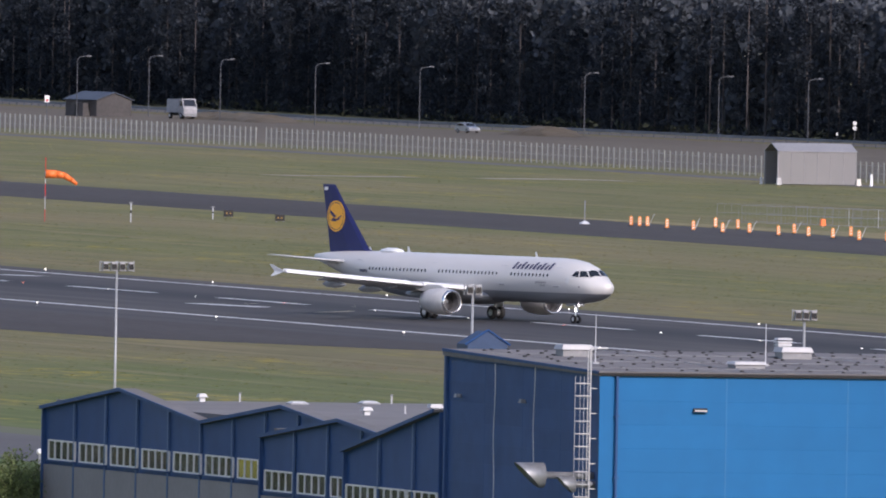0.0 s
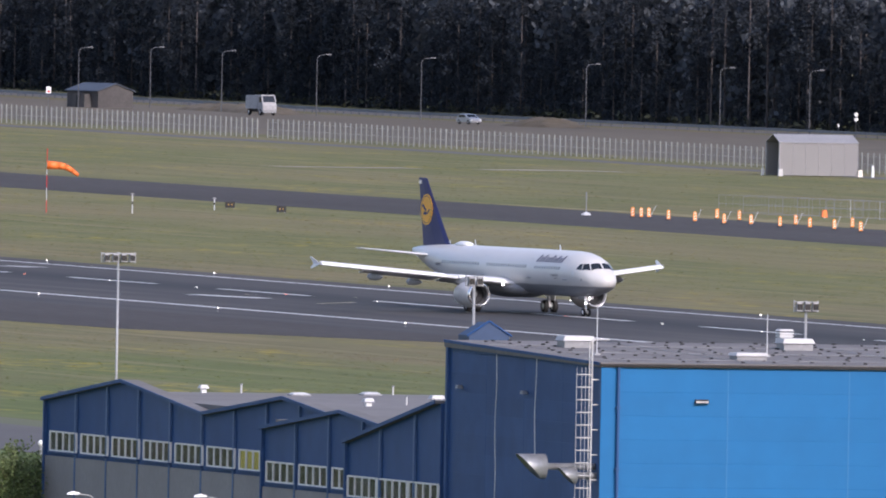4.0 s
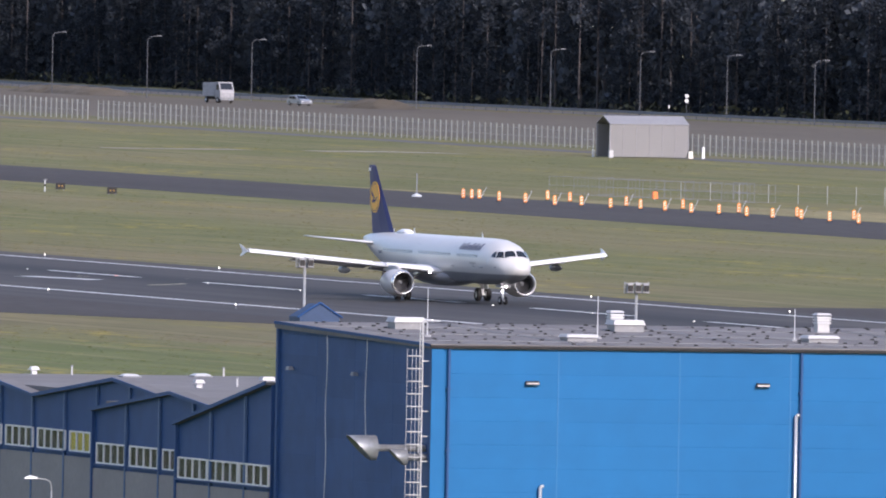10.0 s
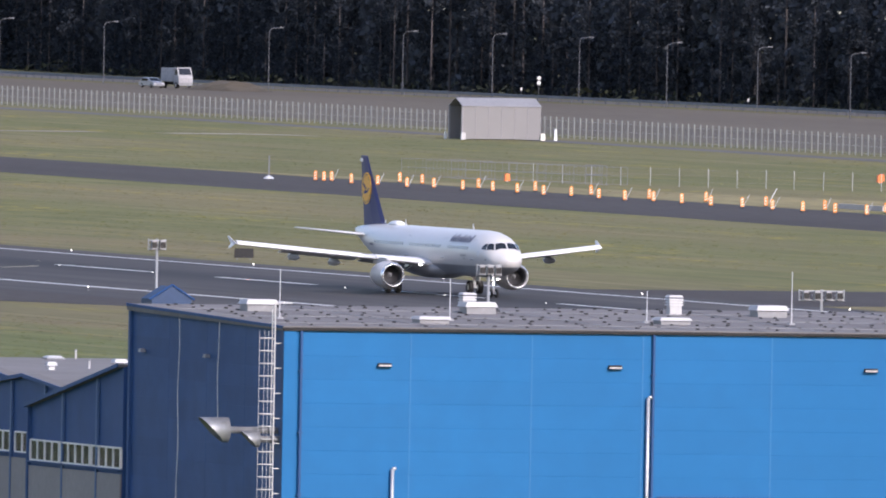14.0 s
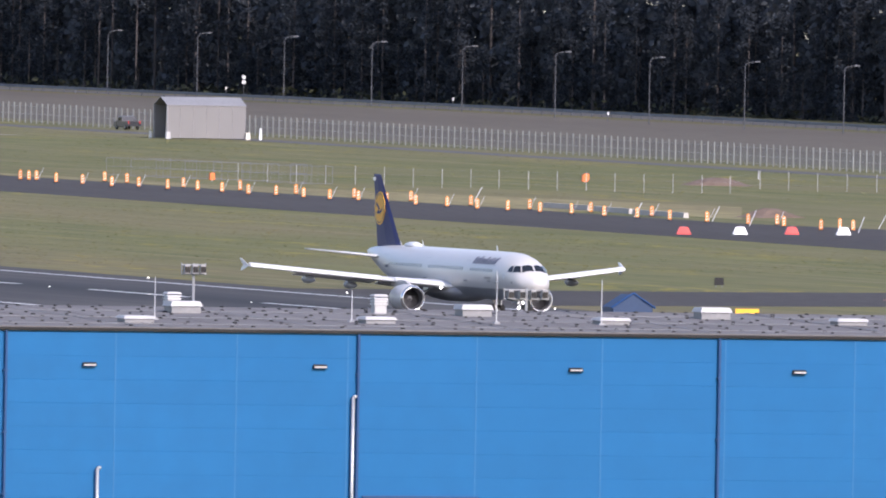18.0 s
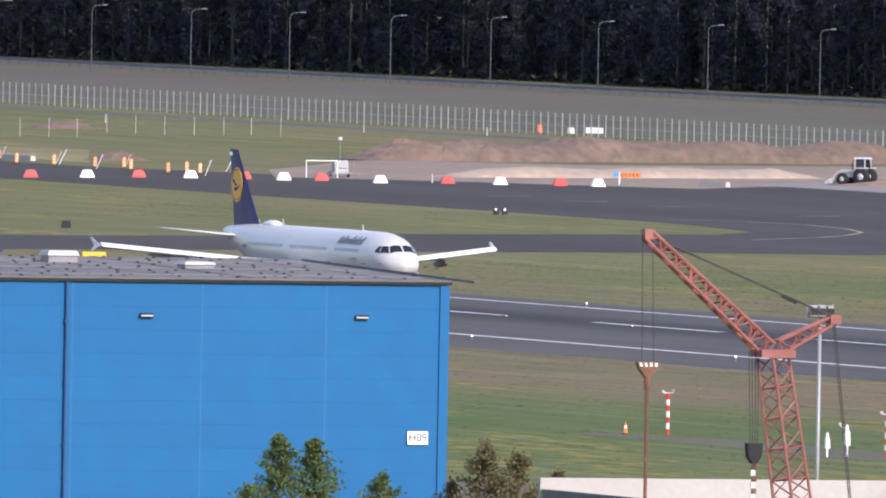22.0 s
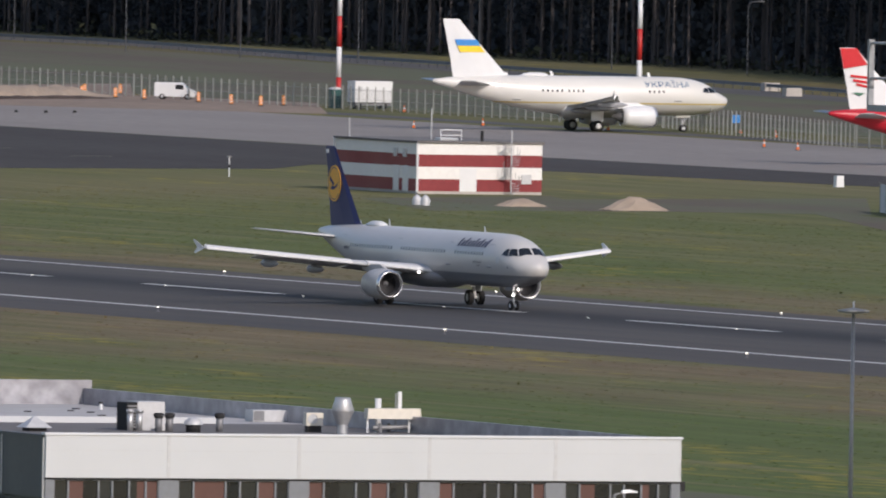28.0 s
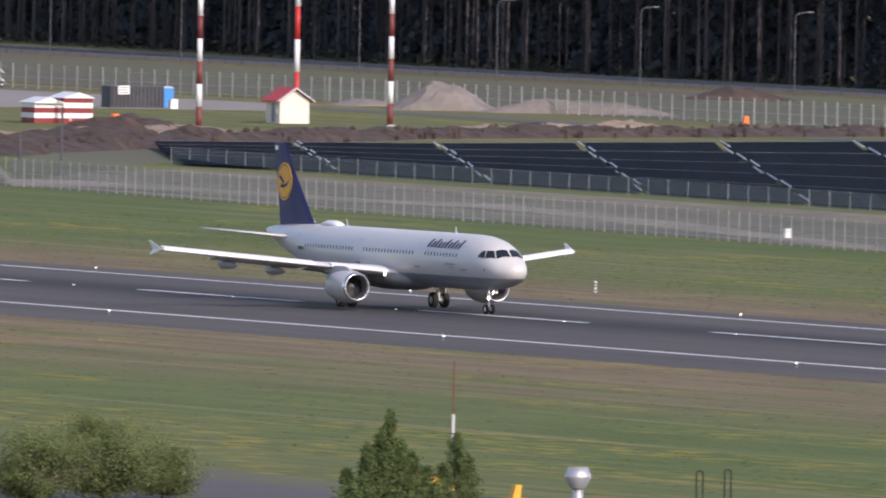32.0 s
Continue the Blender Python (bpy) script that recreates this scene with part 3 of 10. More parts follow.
M_alu = mat("bare_aluminium", (0.72, 0.73, 0.74), 0.28, 0.9, vary=0.05)
M_wing = mat("pale_grey_wing", (0.58, 0.59, 0.60), 0.42, vary=0.06, grain=1.5)
M_wing_le = mat("slat_grey", (0.80, 0.80, 0.79), 0.35, vary=0.04)
M_nacelle = mat("nacelle_grey", (0.50, 0.49, 0.475), 0.42, vary=0.07, grain=1.5)
M_duct = mat("dark_duct", (0.10, 0.10, 0.105), 0.6, vary=0.1)
M_fan = mat("fan_blade", (0.06, 0.06, 0.065), 0.45, 0.4, vary=0.1)
M_tyre = mat("tyre_black", (0.016, 0.016, 0.017), 0.85, vary=0.2)
M_strut = mat("gear_leg_paint", (0.66, 0.67, 0.68), 0.4, 0.2, vary=0.1)
M_lamp = glow("landing_lamp", (1.0, 0.97, 0.9), 8.0)
M_tailblue = mat("tail_midnight_blue", (0.011, 0.016, 0.098), 0.55, vary=0.06)
M_disc = mat("amber_disc", (0.82, 0.40, 0.03), 0.45, vary=0.05)
M_letter = mat("midnight_letter", (0.012, 0.016, 0.075), 0.5, vary=0.05)
M_tailred = mat("tail_red", (0.58, 0.015, 0.025), 0.35, vary=0.06)
M_flagblue = mat("flag_blue", (0.03, 0.24, 0.62), 0.45, vary=0.05)
M_flagyellow = mat("flag_yellow", (0.85, 0.62, 0.03), 0.45, vary=0.05)
M_green = mat("dark_green_mark", (0.03, 0.16, 0.09), 0.5, vary=0.05)

# stations from the nose: distance, half width, top height, bottom height
NOSE = [(0, .03, 3.36, 3.30), (.1, .34, 3.62, 3.0), (.32, .64, 3.80, 2.74), (.72, .96, 4.02, 2.49), (1.25, 1.26, 4.26, 2.25), (1.65, 1.42, 4.56, 2.14), (2.1, 1.56, 4.90, 2.05),
        (2.9, 1.75, 5.28, 1.93), (4.0, 1.90, 5.60, 1.82), (5.4, 1.965, 5.80, 1.76), (7.0, 1.975, 5.86, 1.735), (10, 1.975, 5.87, 1.735), (14, 1.975, 5.87, 1.735),
        (18, 1.975, 5.87, 1.735), (22, 1.975, 5.87, 1.735), (26, 1.975, 5.87, 1.735), (29, 1.975, 5.87, 1.735), (31, 1.93, 5.87, 1.86), (33, 1.82, 5.87, 2.10),
        (35, 1.65, 5.85, 2.45), (37, 1.43, 5.82, 2.87), (39, 1.17, 5.77, 3.37), (41, .86, 5.68, 3.95), (42.6, .58, 5.58, 4.42), (43.8, .33, 5.44, 4.78), (44.4, .16, 5.34, 5.0), (44.5, .03, 5.2, 5.15)]


def airliner(name, label, spec, m):
    """A twin-jet airliner. Its origin is on the ground below the nose leg, its nose points to +x."""
    cut_a, cut_b = spec["cuts"]
    knots = ((0, 0), (8, 8), (16.2, 16.2 - cut_a), (24.5, 24.5 - cut_a), (31, 31 - cut_a - cut_b), (50, 50 - cut_a - cut_b))

    def sx(s):
        for (a, ra), (b, rb) in zip(knots, knots[1:]):
            if s <= b:
                return 5.07 - (ra + (rb - ra) * (s - a) / (b - a))

    def prof(s):
        for p, q in zip(NOSE, NOSE[1:]):
            if s <= q[0]:
                k = (s - p[0]) / (q[0] - p[0])
                w, t, u = (p[i] + (q[i] - p[i]) * k for i in (1, 2, 3))
                return w, (t + u) / 2, (t - u) / 2
        return NOSE[-1][1], 5.2, .03

    def skin(s, z, lift=0.012):
        """A point on the starboard skin at station s and height z."""
        w, zc, hz = prof(s)
        h = max(-0.999, min(0.999, (z - zc) / hz))
        return Vector((sx(s), -math.sqrt(1 - h * h) * w - lift, z))

    root = thing(name, label, "airliner", m)
    n = 36
    rings = []
    for s, *_ in NOSE:
        r, zc, hz = prof(s)
        rings.append([(sx(s), math.cos(2 * math.pi * i / n) * r, zc + math.sin(2 * math.pi * i / n) * hz) for i in range(n)])
    body = part("fuselage", Shape().loft(rings), spec["skin"], root, smooth=True)
    belly = Shape()
    br = []
    for s, hw, hh, zc in ((15.6, .3, .2, 2.25), (16.6, 1.6, .62, 2.25), (18, 2.05, .9, 2.3), (22, 2.1, .95, 2.3), (24.5, 1.95, .85, 2.3), (26.6, 1.2, .5, 2.25), (27.6, .3, .2, 2.2)):
        br.append([(sx(s), math.cos(2 * math.pi * i / 20) * hw, zc + math.sin(2 * math.pi * i / 20) * hh) for i in range(20)])
    part("belly_fairing", belly.loft(br), spec["skin"], root, smooth=True)

    # wings
    def aerofoil(le, te, y, z, th):
        pts = []
        for k, h in ((0, 0), (.04, .5), (.15, .85), (.35, 1), (.6, .75), (.82, .38), (1, .03)):
            pts.append((le + (te - le) * k, y, z + th * h * .55))
        for k, h in ((.82, .2), (.6, .45), (.35, .7), (.15, .65), (.04, .35)):
            pts.append((le + (te - le) * k, y, z - th * h * .45))
        return pts

    for side in (-1, 1):
        w = Shape()
        sec = [(17.0, 24.6, 1.2, 2.55, .95), (17.7, 24.6, 2.0, 2.72, .9), (20.35, 24.7, 6.4, 3.1, .55), (23.2, 26.2, 11.6, 3.54, .34), (26.3, 27.8, 16.95, 4.08, .16)]
        w.loft([aerofoil(sx(a), sx(b), side * y, z, t) for a, b, y, z, t in sec])
        wing = part("wing", w, M_wing, root, smooth=True)
        sl = Shape()
        for (a0, y0, z0), (a1, y1, z1) in (((17.75, 2.4, 2.78), (20.1, 6.0, 3.1)), ((20.75, 7.0, 3.18), (26.3, 16.9, 4.08))):
            sl.loft([[(sx(a) + .16, side * y, z - .04), (sx(a) + .12, side * y, z + .16), (sx(a) - .45, side * y, z + .30), (sx(a) - .45, side * y, z + .2)]
                     for a, y, z in ((a0, y0, z0), (a1, y1, z1))])
        part("slat", sl, M_wing_le, wing, "bright leading edge slat")
        fl = Shape()
        for (y0, z0, b0), (y1, z1, b1) in (((2.3, 2.5, 24.6), (6.2, 2.95, 24.7)), ((6.6, 3.0, 24.75), (13.0, 3.62, 26.5))):
            fl.loft([[(sx(b) + 1.1, side * y, z + .08), (sx(b) - .35, side * y, z - .22), (sx(b) - .35, side * y, z - .26), (sx(b) + 1.1, side * y, z - .08)]
                     for b, y, z in ((b0, y0, z0), (b1, y1, z1))])
        part("flap", fl, M_wing, wing)
        for y, z, b in ((3.6, 2.2, 25.8), (8.4, 2.6, 26.5), (11.9, 3.0, 27.3)):
            part("flap_fairing", Shape().lathe([(-2.6, .02), (-2.0, .2), (-.9, .3), (.4, .26), (1.1, .02)], 10, "X",
                 Matrix.Translation((sx(b) + .9, side * y, z)) @ Matrix.Diagonal((-1, .6, 1.15, 1))), M_midwing, wing, smooth=True)
        fe = Shape()
        yt = side * 17.0
        fe.add([(sx(26.3), yt, 4.12), (sx(27.8), yt, 4.12), (sx(28.5), yt + side * .1, 4.72), (sx(28.15), yt + side * .1, 4.72),
                (sx(28.3), yt + side * .08, 3.68), (sx(27.95), yt + side * .08, 3.68),
                (sx(26.3), yt + side * .06, 4.12), (sx(27.8), yt + side * .06, 4.12), (sx(28.5), yt + side * .15, 4.72), (sx(28.15), yt + side * .15, 4.72),
                (sx(28.3), yt + side * .13, 3.68), (sx(27.95), yt + side * .13, 3.68)],
               [(0, 1, 2, 3), (0, 5, 4, 1), (6, 9, 8, 7), (6, 7, 10, 11), (3, 2, 8, 9), (4, 5, 11, 10), (0, 3, 9, 6), (5, 0, 6, 11), (2, 1, 7, 8), (1, 4, 10, 7)])
        part("wingtip_fence", fe, M_wing_le, wing)
        if side < 0 or spec.get("moving"):
            part("wing_lamp", Shape().ball((sx(17.9) + .25, side * 2.7, 2.6), .11 if spec.get("lit") else .08, 6), M_lamp if spec.get("lit") else M_alu, root, "landing lamp in the wing root", smooth=True)
        # engine
        ey, ez, ex = side * 5.75, 1.66, sx(15.9)
        eng = part("engine", Shape().lathe([(0.0, .98), (-.12, 1.06), (-.5, 1.15), (-1.3, 1.21), (-2.2, 1.19), (-3.2, 1.08), (-3.85, .92), (-3.8, .84), (-2.6, .9)], 28, "X",
                   Matrix.Translation((ex, ey, ez))), spec["nacelle"], root, smooth=True)
        part("intake_lip", Shape().lathe([(-.28, 1.105), (-.12, 1.075), (.0, 1.0), (.02, .95), (-.06, .90), (-.35, .865)], 28, "X", Matrix.Translation((ex, ey, ez))), M_alu, eng, "bare metal intake lip", smooth=True)
        part("intake_duct", Shape().lathe([(-.33, .866), (-.9, .86), (-1.15, .86)], 28, "X", Matrix.Translation((ex, ey, ez))), spec.get("duct", M_duct), eng, smooth=True)
        fan = Shape()
        for k in range(18):
            a = 2 * math.pi * k / 18
            rm = Matrix.Translation((ex - 1.05, ey, ez)) @ Matrix.Rotation(a, 4, "X")
            fan.add([(0.05, -.07, .2), (-.08, .09, .2), (-.14, .16, .85), (0.06, -.12, .85), (0.03, -.07, .2), (-.10, .09, .2), (-.16, .16, .85), (0.04, -.12, .85)],
                    [(0, 1, 2, 3), (7, 6, 5, 4), (0, 3, 7, 4), (1, 5, 6, 2)], rm)
        fan.lathe([(-.25, .84), (-.26, .02)], 20, "X", Matrix.Translation((ex - 1.05, ey, ez)))
        part("fan", fan, spec.get("fanmat", M_fan), eng)
        part("spinner", Shape().lathe([(.35, .01), (.25, .1), (.0, .22), (-.1, .24)], 14, "X", Matrix.Translation((ex - 1.05, ey, ez))), M_midgrey, eng, smooth=True)
        part("exhaust_cone", Shape().lathe([(-3.0, .70), (-3.5, .66), (-4.2, .45), (-4.25, .38), (-4.9, .05)], 18, "X", Matrix.Translation((ex, ey, ez))), M_duct, eng, smooth=True)
        py = Shape().loft([[(x, ey - .16, z), (x, ey + .16, z), (x, ey + .12, z2), (x, ey - .12, z2)] for x, z, z2 in
                           ((ex - .9, ez + 1.0, ez + 1.15), (ex - 2.0, ez + 1.0, ez + 1.5), (ex - 3.6, ez + .85, ez + 1.5), (ex - 5.5, ez + 1.0, ez + 1.4))])
        part("pylon", py, spec["nacelle"], eng)
        part("strake", Shape().add([(ex - 1.2, ey - side * .85, ez + .85), (ex - 2.3, ey - side * .85, ez + .85), (ex - 2.3, ey - side * 1.05, ez + 1.15),
                                    (ex - 1.2, ey - side * .88, ez + .83), (ex - 2.3, ey - side * .88, ez + .83)], [(0, 1, 2), (3, 2, 4), (0, 2, 3), (1, 4, 2)]), spec["nacelle"], eng)
        # tailplane
        tp = Shape().loft([aerofoil(sx(a), sx(b), side * y, z, t) for a, b, y, z, t in ((37.9, 41.9, .6, 4.75, .35), (42.1, 43.6, 6.2, 5.3, .12))])
        part("tailplane", tp, spec.get("stab", M_wing), root, smooth=True)

    # fin
    def fin_ring(a, b, z, th):
        return [(sx(a), 0, z), (sx(a + (b - a) * .12), th, z), (sx(a + (b - a) * .5), th * 1.2, z), (sx(b), .02, z),
                (sx(b), -.02, z), (sx(a + (b - a) * .5), -th * 1.2, z), (sx(a + (b - a) * .12), -th, z)]
    fin_lv = [(34.6, 42.1, 5.5, .2), (36.2, 42.25, 6.0, .19), (37.6, 42.5, 7.5, .17), (39.9, 43.0, 9.9, .12), (41.5, 43.4, 11.72, .07), (41.8, 43.35, 11.8, .02)]
    fin = part("tail_fin", Shape().loft([fin_ring(*q) for q in fin_lv]), spec["fin"], root, "tail fin in the airline's colours")

    # cockpit panes, three a side, laid on the skin
    def lies(s_, ph, side):
        w, zc, hz = prof(s_)
        k = 1.012
        return (sx(s_) + .03, side * math.sin(ph) * w * k, zc + math.cos(ph) * hz * k)

    def turn(s_, z):
        w, zc, hz = prof(s_)
        return math.acos(max(-1, min(1, (z - zc) / hz)))

    def ridge(z):
        s_ = .3
        while s_ < 4 and prof(s_)[1] + prof(s_)[2] < z:
            s_ += .02
        return s_
    zb, zt = 4.20, 4.76
    panes = (((ridge(zb + .14), .05), (1.66, turn(1.66, zb)), (2.28, turn(2.28, zt)), (ridge(zt + .06), .05)),
             ((1.75, turn(1.75, zb)), (2.62, turn(2.62, zb)), (2.86, turn(2.86, zt)), (2.36, turn(2.36, zt))),
             ((2.71, turn(2.71, zb)), (3.55, turn(3.55, zb + .08)), (3.3, turn(3.3, zt - .03)), (2.95, turn(2.95, zt))))
    for side in (-1, 1):
        for c in panes:
            g_ = 5
            v, f = [], []
            for i in range(g_ + 1):
                for j in range(g_ + 1):
                    u, w_ = i / g_, j / g_
                    q = [(c[0][k] * (1 - u) + c[1][k] * u) * (1 - w_) + (c[3][k] * (1 - u) + c[2][k] * u) * w_ for k in (0, 1)]
                    v.append(lies(q[0], q[1], side))
            for i in range(g_):
                for j in range(g_):
                    a_ = i * (g_ + 1) + j
                    f.append((a_, a_ + g_ + 1, a_ + g_ + 2, a_ + 1))
            part("cockpit_pane", Shape().add(v, f), M_glass, root, "dark cockpit pane", smooth=True)
    # cabin windows share one mesh
    wm = Shape().add([(-.1, 0, -.1), (-.055, 0, -.145), (.055, 0, -.145), (.1, 0, -.1), (.1, 0, .1), (.055, 0, .145), (-.055, 0, .145), (-.1, 0, .1)],
                     [tuple(range(8))]).mesh("cabin_window", M_glass)
    for a, b in spec["windows"]:
        s = a
        while s < b:
            p = skin(s, 4.3)
            part("cabin_window", wm, M_glass, root, m=Matrix.Translation(p) @ Matrix.Rotation(radians(-14), 4, "X"))
            here = sx(s)
            while abs(sx(s) - here) < .53:
                s += .02
    # doors: a slightly proud outline and a sill
    for s, w in spec["doors"]:
        d = Shape()
        for p0, p1 in (((s, 3.35), (s, 5.05)), ((s + w, 3.35), (s + w, 5.05)), ((s, 5.05), (s + w, 5.05)), ((s, 3.35), (s + w, 3.35))):
            d.bar(skin(*p0), skin(*p1), .022, 4)
        part("cabin_door", d, M_lightgrey, root, "door outline")
        part("door_sill", Shape().bar(skin(s, 3.3, .02), skin(s + w, 3.3, .02), .045, 5), M_midgrey, root)
    # aerials, radome, beacon
    for s, h in ((11.0, .45), (30.2, .5), (36.0, .35)):
        zt = prof(s)[1] + prof(s)[2]
        part("aerial", Shape().add([(sx(s) + .18, -.02, zt - .05), (sx(s) - .18, -.02, zt - .05), (sx(s) - .25, 0, zt + h), (sx(s) - .05, 0, zt + h), (sx(s) + .18, .02, zt - .05), (sx(s) - .18, .02, zt - .05)],
                                   [(0, 1, 2, 3), (4, 3, 2, 5), (0, 3, 4), (1, 5, 2)]), M_white, root)
    if spec.get("radome"):
        part("satcom_radome", Shape().loft([[(sx(s), math.cos(2 * math.pi * i / 14) * w, 5.78 + max(0, math.sin(2 * math.pi * i / 14)) * h) for i in range(14)]
             for s, w, h in ((31.2, .1, .02), (31.5, .42, .3), (32.2, .55, .42), (33.3, .55, .42), (34.1, .42, .3), (34.6, .1, .02))]), M_white, root, "white radome", smooth=True)

    # landing gear
    def wheel(parent, x, y, r, w):
        wh = part("wheel", Shape().lathe([(-w / 2, r * .55), (-w / 2, r * .9), (-w / 2 + .06, r), (w / 2 - .06, r), (w / 2, r * .9), (w / 2, r * .55)], 22, "Y"), M_tyre, parent, smooth=True, m=Matrix.Translation((x, y, r)))
        part("rim", Shape().lathe([(-w / 2 + .03, .02), (-w / 2 - .0, r * .3), (-w / 2 + .05, r * .56), (w / 2 - .05, r * .56), (w / 2, r * .3), (w / 2 - .03, .02)], 16, "Y"), M_strut, wh, smooth=True)
        return wh
    ng = part("nose_leg", Shape().bar((0, 0, .38), (-.1, 0, 2.2), .085, 8).bar((0, -.3, .38), (0, .3, .38), .06, 8).bar((.02, 0, .9), (.8, 0, 2.0), .04, 6)
              .box(-.25, -.02, 1.35, .15, .02, 1.75), M_strut, root)
    for y in (-.25, .25):
        wheels.setdefault(root.name, []).append(wheel(ng, 0, y, .38, .2))
    part("nose_gear_door", Shape().box(-.9, -.42, 1.55, .7, -.38, 2.05).box(-.9, .38, 1.55, .7, .42, 2.05), spec["skin"], ng)
    if spec.get("lit"):
        for y, z in ((-.24, 1.62), (.24, 1.62), (-.12, 1.2)):
            part("taxi_lamp", Shape().ball((.14, y, z), .09, 6), M_lamp, ng, "lit taxi lamp", smooth=True)
    mx = sx(21.97)
    for side in (-1, 1):
        mg = part("main_leg", Shape().bar((mx, side * 3.8, .58), (mx, side * 3.6, 2.6), .14, 8).bar((mx, side * 3.3, .58), (mx, side * 4.3, .58), .1, 8)
                  .bar((mx, side * 3.75, 1.3), (mx + .2, side * 2.2, 2.5), .07, 6).bar((mx - .25, side * 3.8, .7), (mx - .3, side * 3.75, 1.5), .05, 6), M_strut, root)
        for y in (3.35, 4.25):
            wheels.setdefault(root.name, []).append(wheel(mg, mx, side * y, .585, .42))
        part("main_gear_door", Shape().box(mx - .7, side * 4.05 - .03, 1.1, mx + .7, side * 4.05 + .03, 2.5), M_wing, mg)
    spec["extra"](root, sx, skin, fin_lv)
    return root


M_midwing = mat("fairing_grey", (0.30, 0.31, 0.33), 0.5, vary=0.08)
wheels = {}


def fin_patch(root_part, sx, pts, material, name, label=""):
    """Flat marks on the starboard side of the fin; pts are (station, height)."""
    part(name, Shape().add([(sx(a), -.235, z) for a, z in pts] + [(sx(a), -.2, z) for a, z in pts],
         [tuple(range(len(pts)))] + [(i, i + len(pts), (i + 1) % len(pts) + len(pts), (i + 1) % len(pts)) for i in range(len(pts))]), material, root_part, label)


def bars_on(root, skin, s0, s1, z0, z1, count, slant, material, name="lettering", rise=None):
    """Plain slanted bars in place of a name, laid on the skin."""
    step = (s1 - s0) / count
    for i in range(count):
        a, b = s0 + step * i + step * .2, s0 + step * (i + 1) - step * .2
        zt = z1 if rise is None else z0 + (z1 - z0) * rise[i % len(rise)]
        s_ = Shape()
        for k in range(6):
            u, w = k / 6, (k + 1) / 6
            s_.add([skin(b - slant * u, z0 + (zt - z0) * u, .03), skin(a - slant * u, z0 + (zt - z0) * u, .03), skin(a - slant * w, z0 + (zt - z0) * w, .03), skin(b - slant * w, z0 + (zt - z0) * w, .03)], [(0, 1, 2, 3)])
        part(name, s_, material, root)


def extra_main(root, sx, skin, lv):
    c, r = (41.1, 8.9), 1.42
    pts = [(c[0] + math.cos(2 * math.pi * i / 28) * r * .93, c[1] + math.sin(2 * math.pi * i / 28) * r) for i in range(28)]
    fin_patch(root, sx, pts, M_disc, "fin_emblem", "round amber emblem")
    ring = Shape()
    for i in range(28):
        p, q = pts[i], pts[(i + 1) % 28]
        band = [(c[0] + (w_[0] - c[0]) * k, c[1] + (w_[1] - c[1]) * k) for w_, k in ((p, .9), (q, .9), (q, .85), (p, .85))]
        ring.add([(sx(u), -.242, v) for u, v in band], [(0, 1, 2, 3)])
    part("emblem_ring", ring, M_tailblue, root)
    for pts2 in ([(40.2, 9.05), (41.0, 8.65), (41.5, 8.75), (41.9, 8.45), (41.2, 8.4), (40.6, 8.6)], [(41.0, 8.85), (41.9, 9.45), (42.05, 9.2), (41.35, 8.75)]):
        part("emblem_mark", Shape().add([(sx(u), -.245, v) for u, v in pts2], [tuple(range(len(pts2)))]), M_tailblue, root)
    fin_patch(root, sx, [(42.4, 11.55), (42.9, 11.55), (42.9, 11.25), (42.4, 11.25)], M_white, "fin_code")
    bars_on(root, skin, 6.6, 12.5, 4.78, 5.42, 10, .26, M_letter, rise=(1, .7, .95, .7, 1, .7, .7))
    bars_on(root, skin, 7.0, 8.7, 3.55, 3.72, 6, .03, M_midgrey, "small_lettering")
    bars_on(root, skin, 7.2, 8.0, 3.32, 3.42, 3, .03, M_midgrey, "small_lettering")
    bars_on(root, skin, 34.2, 35.6, 3.95, 4.2, 5, .04, M_letter, "registration")
    part("nose_emblem", Shape().add([skin(3.95 + math.cos(2 * math.pi * i / 14) * .3, 3.85 + math.sin(2 * math.pi * i / 14) * .3, .03) for i in range(14)], [tuple(range(14))]), M_lightgrey, root)
    part("static_port", Shape().add([skin(2.5 + math.cos(2 * math.pi * i / 8) * .09, 3.35 + math.sin(2 * math.pi * i / 8) * .09, .03) for i in range(8)], [tuple(range(8))]), M_midgrey, root)


M_title = mat("title_blue", (0.05, 0.13, 0.24), 0.5, vary=0.05)


def extra_flag(root, sx, skin, lv):
    fin_patch(root, sx, [(39.6, 9.6), (42.1, 9.6), (41.8, 8.95), (39.2, 8.95)], M_flagblue, "flag", "blue and yellow flag")
    fin_patch(root, sx, [(39.2, 8.93), (41.8, 8.93), (41.5, 8.25), (38.6, 8.25)], M_flagyellow, "flag")
    cu = bpy.data.curves.new("title", "FONT")
    cu.body, cu.size, cu.extrude = "УКРАЇНА", 1.0, 0.01
    t = new("title", cu)
    me = bpy.data.meshes.new_from_object(t)
    bpy.data.objects.remove(t)
    me.materials.clear()
    me.materials.append(M_title)
    w = max(v.co.x for v in me.vertices)
    stations = [k * .05 for k in range(100, 500)]

    def station_at(x):
        return min(stations, key=lambda q: abs(sx(q) - x))
    for v in me.vertices:
        s = station_at(sx(14.6) + v.co.x / w * 5.3)
        v.co = skin(s, 4.78 + v.co.y * .8, .03 + v.co.z)
    part("lettering", me, M_title, root)
    bars_on(root, skin, 33.6, 35.2, 4.5, 4.75, 5, .03, M_lightgrey, "registration")


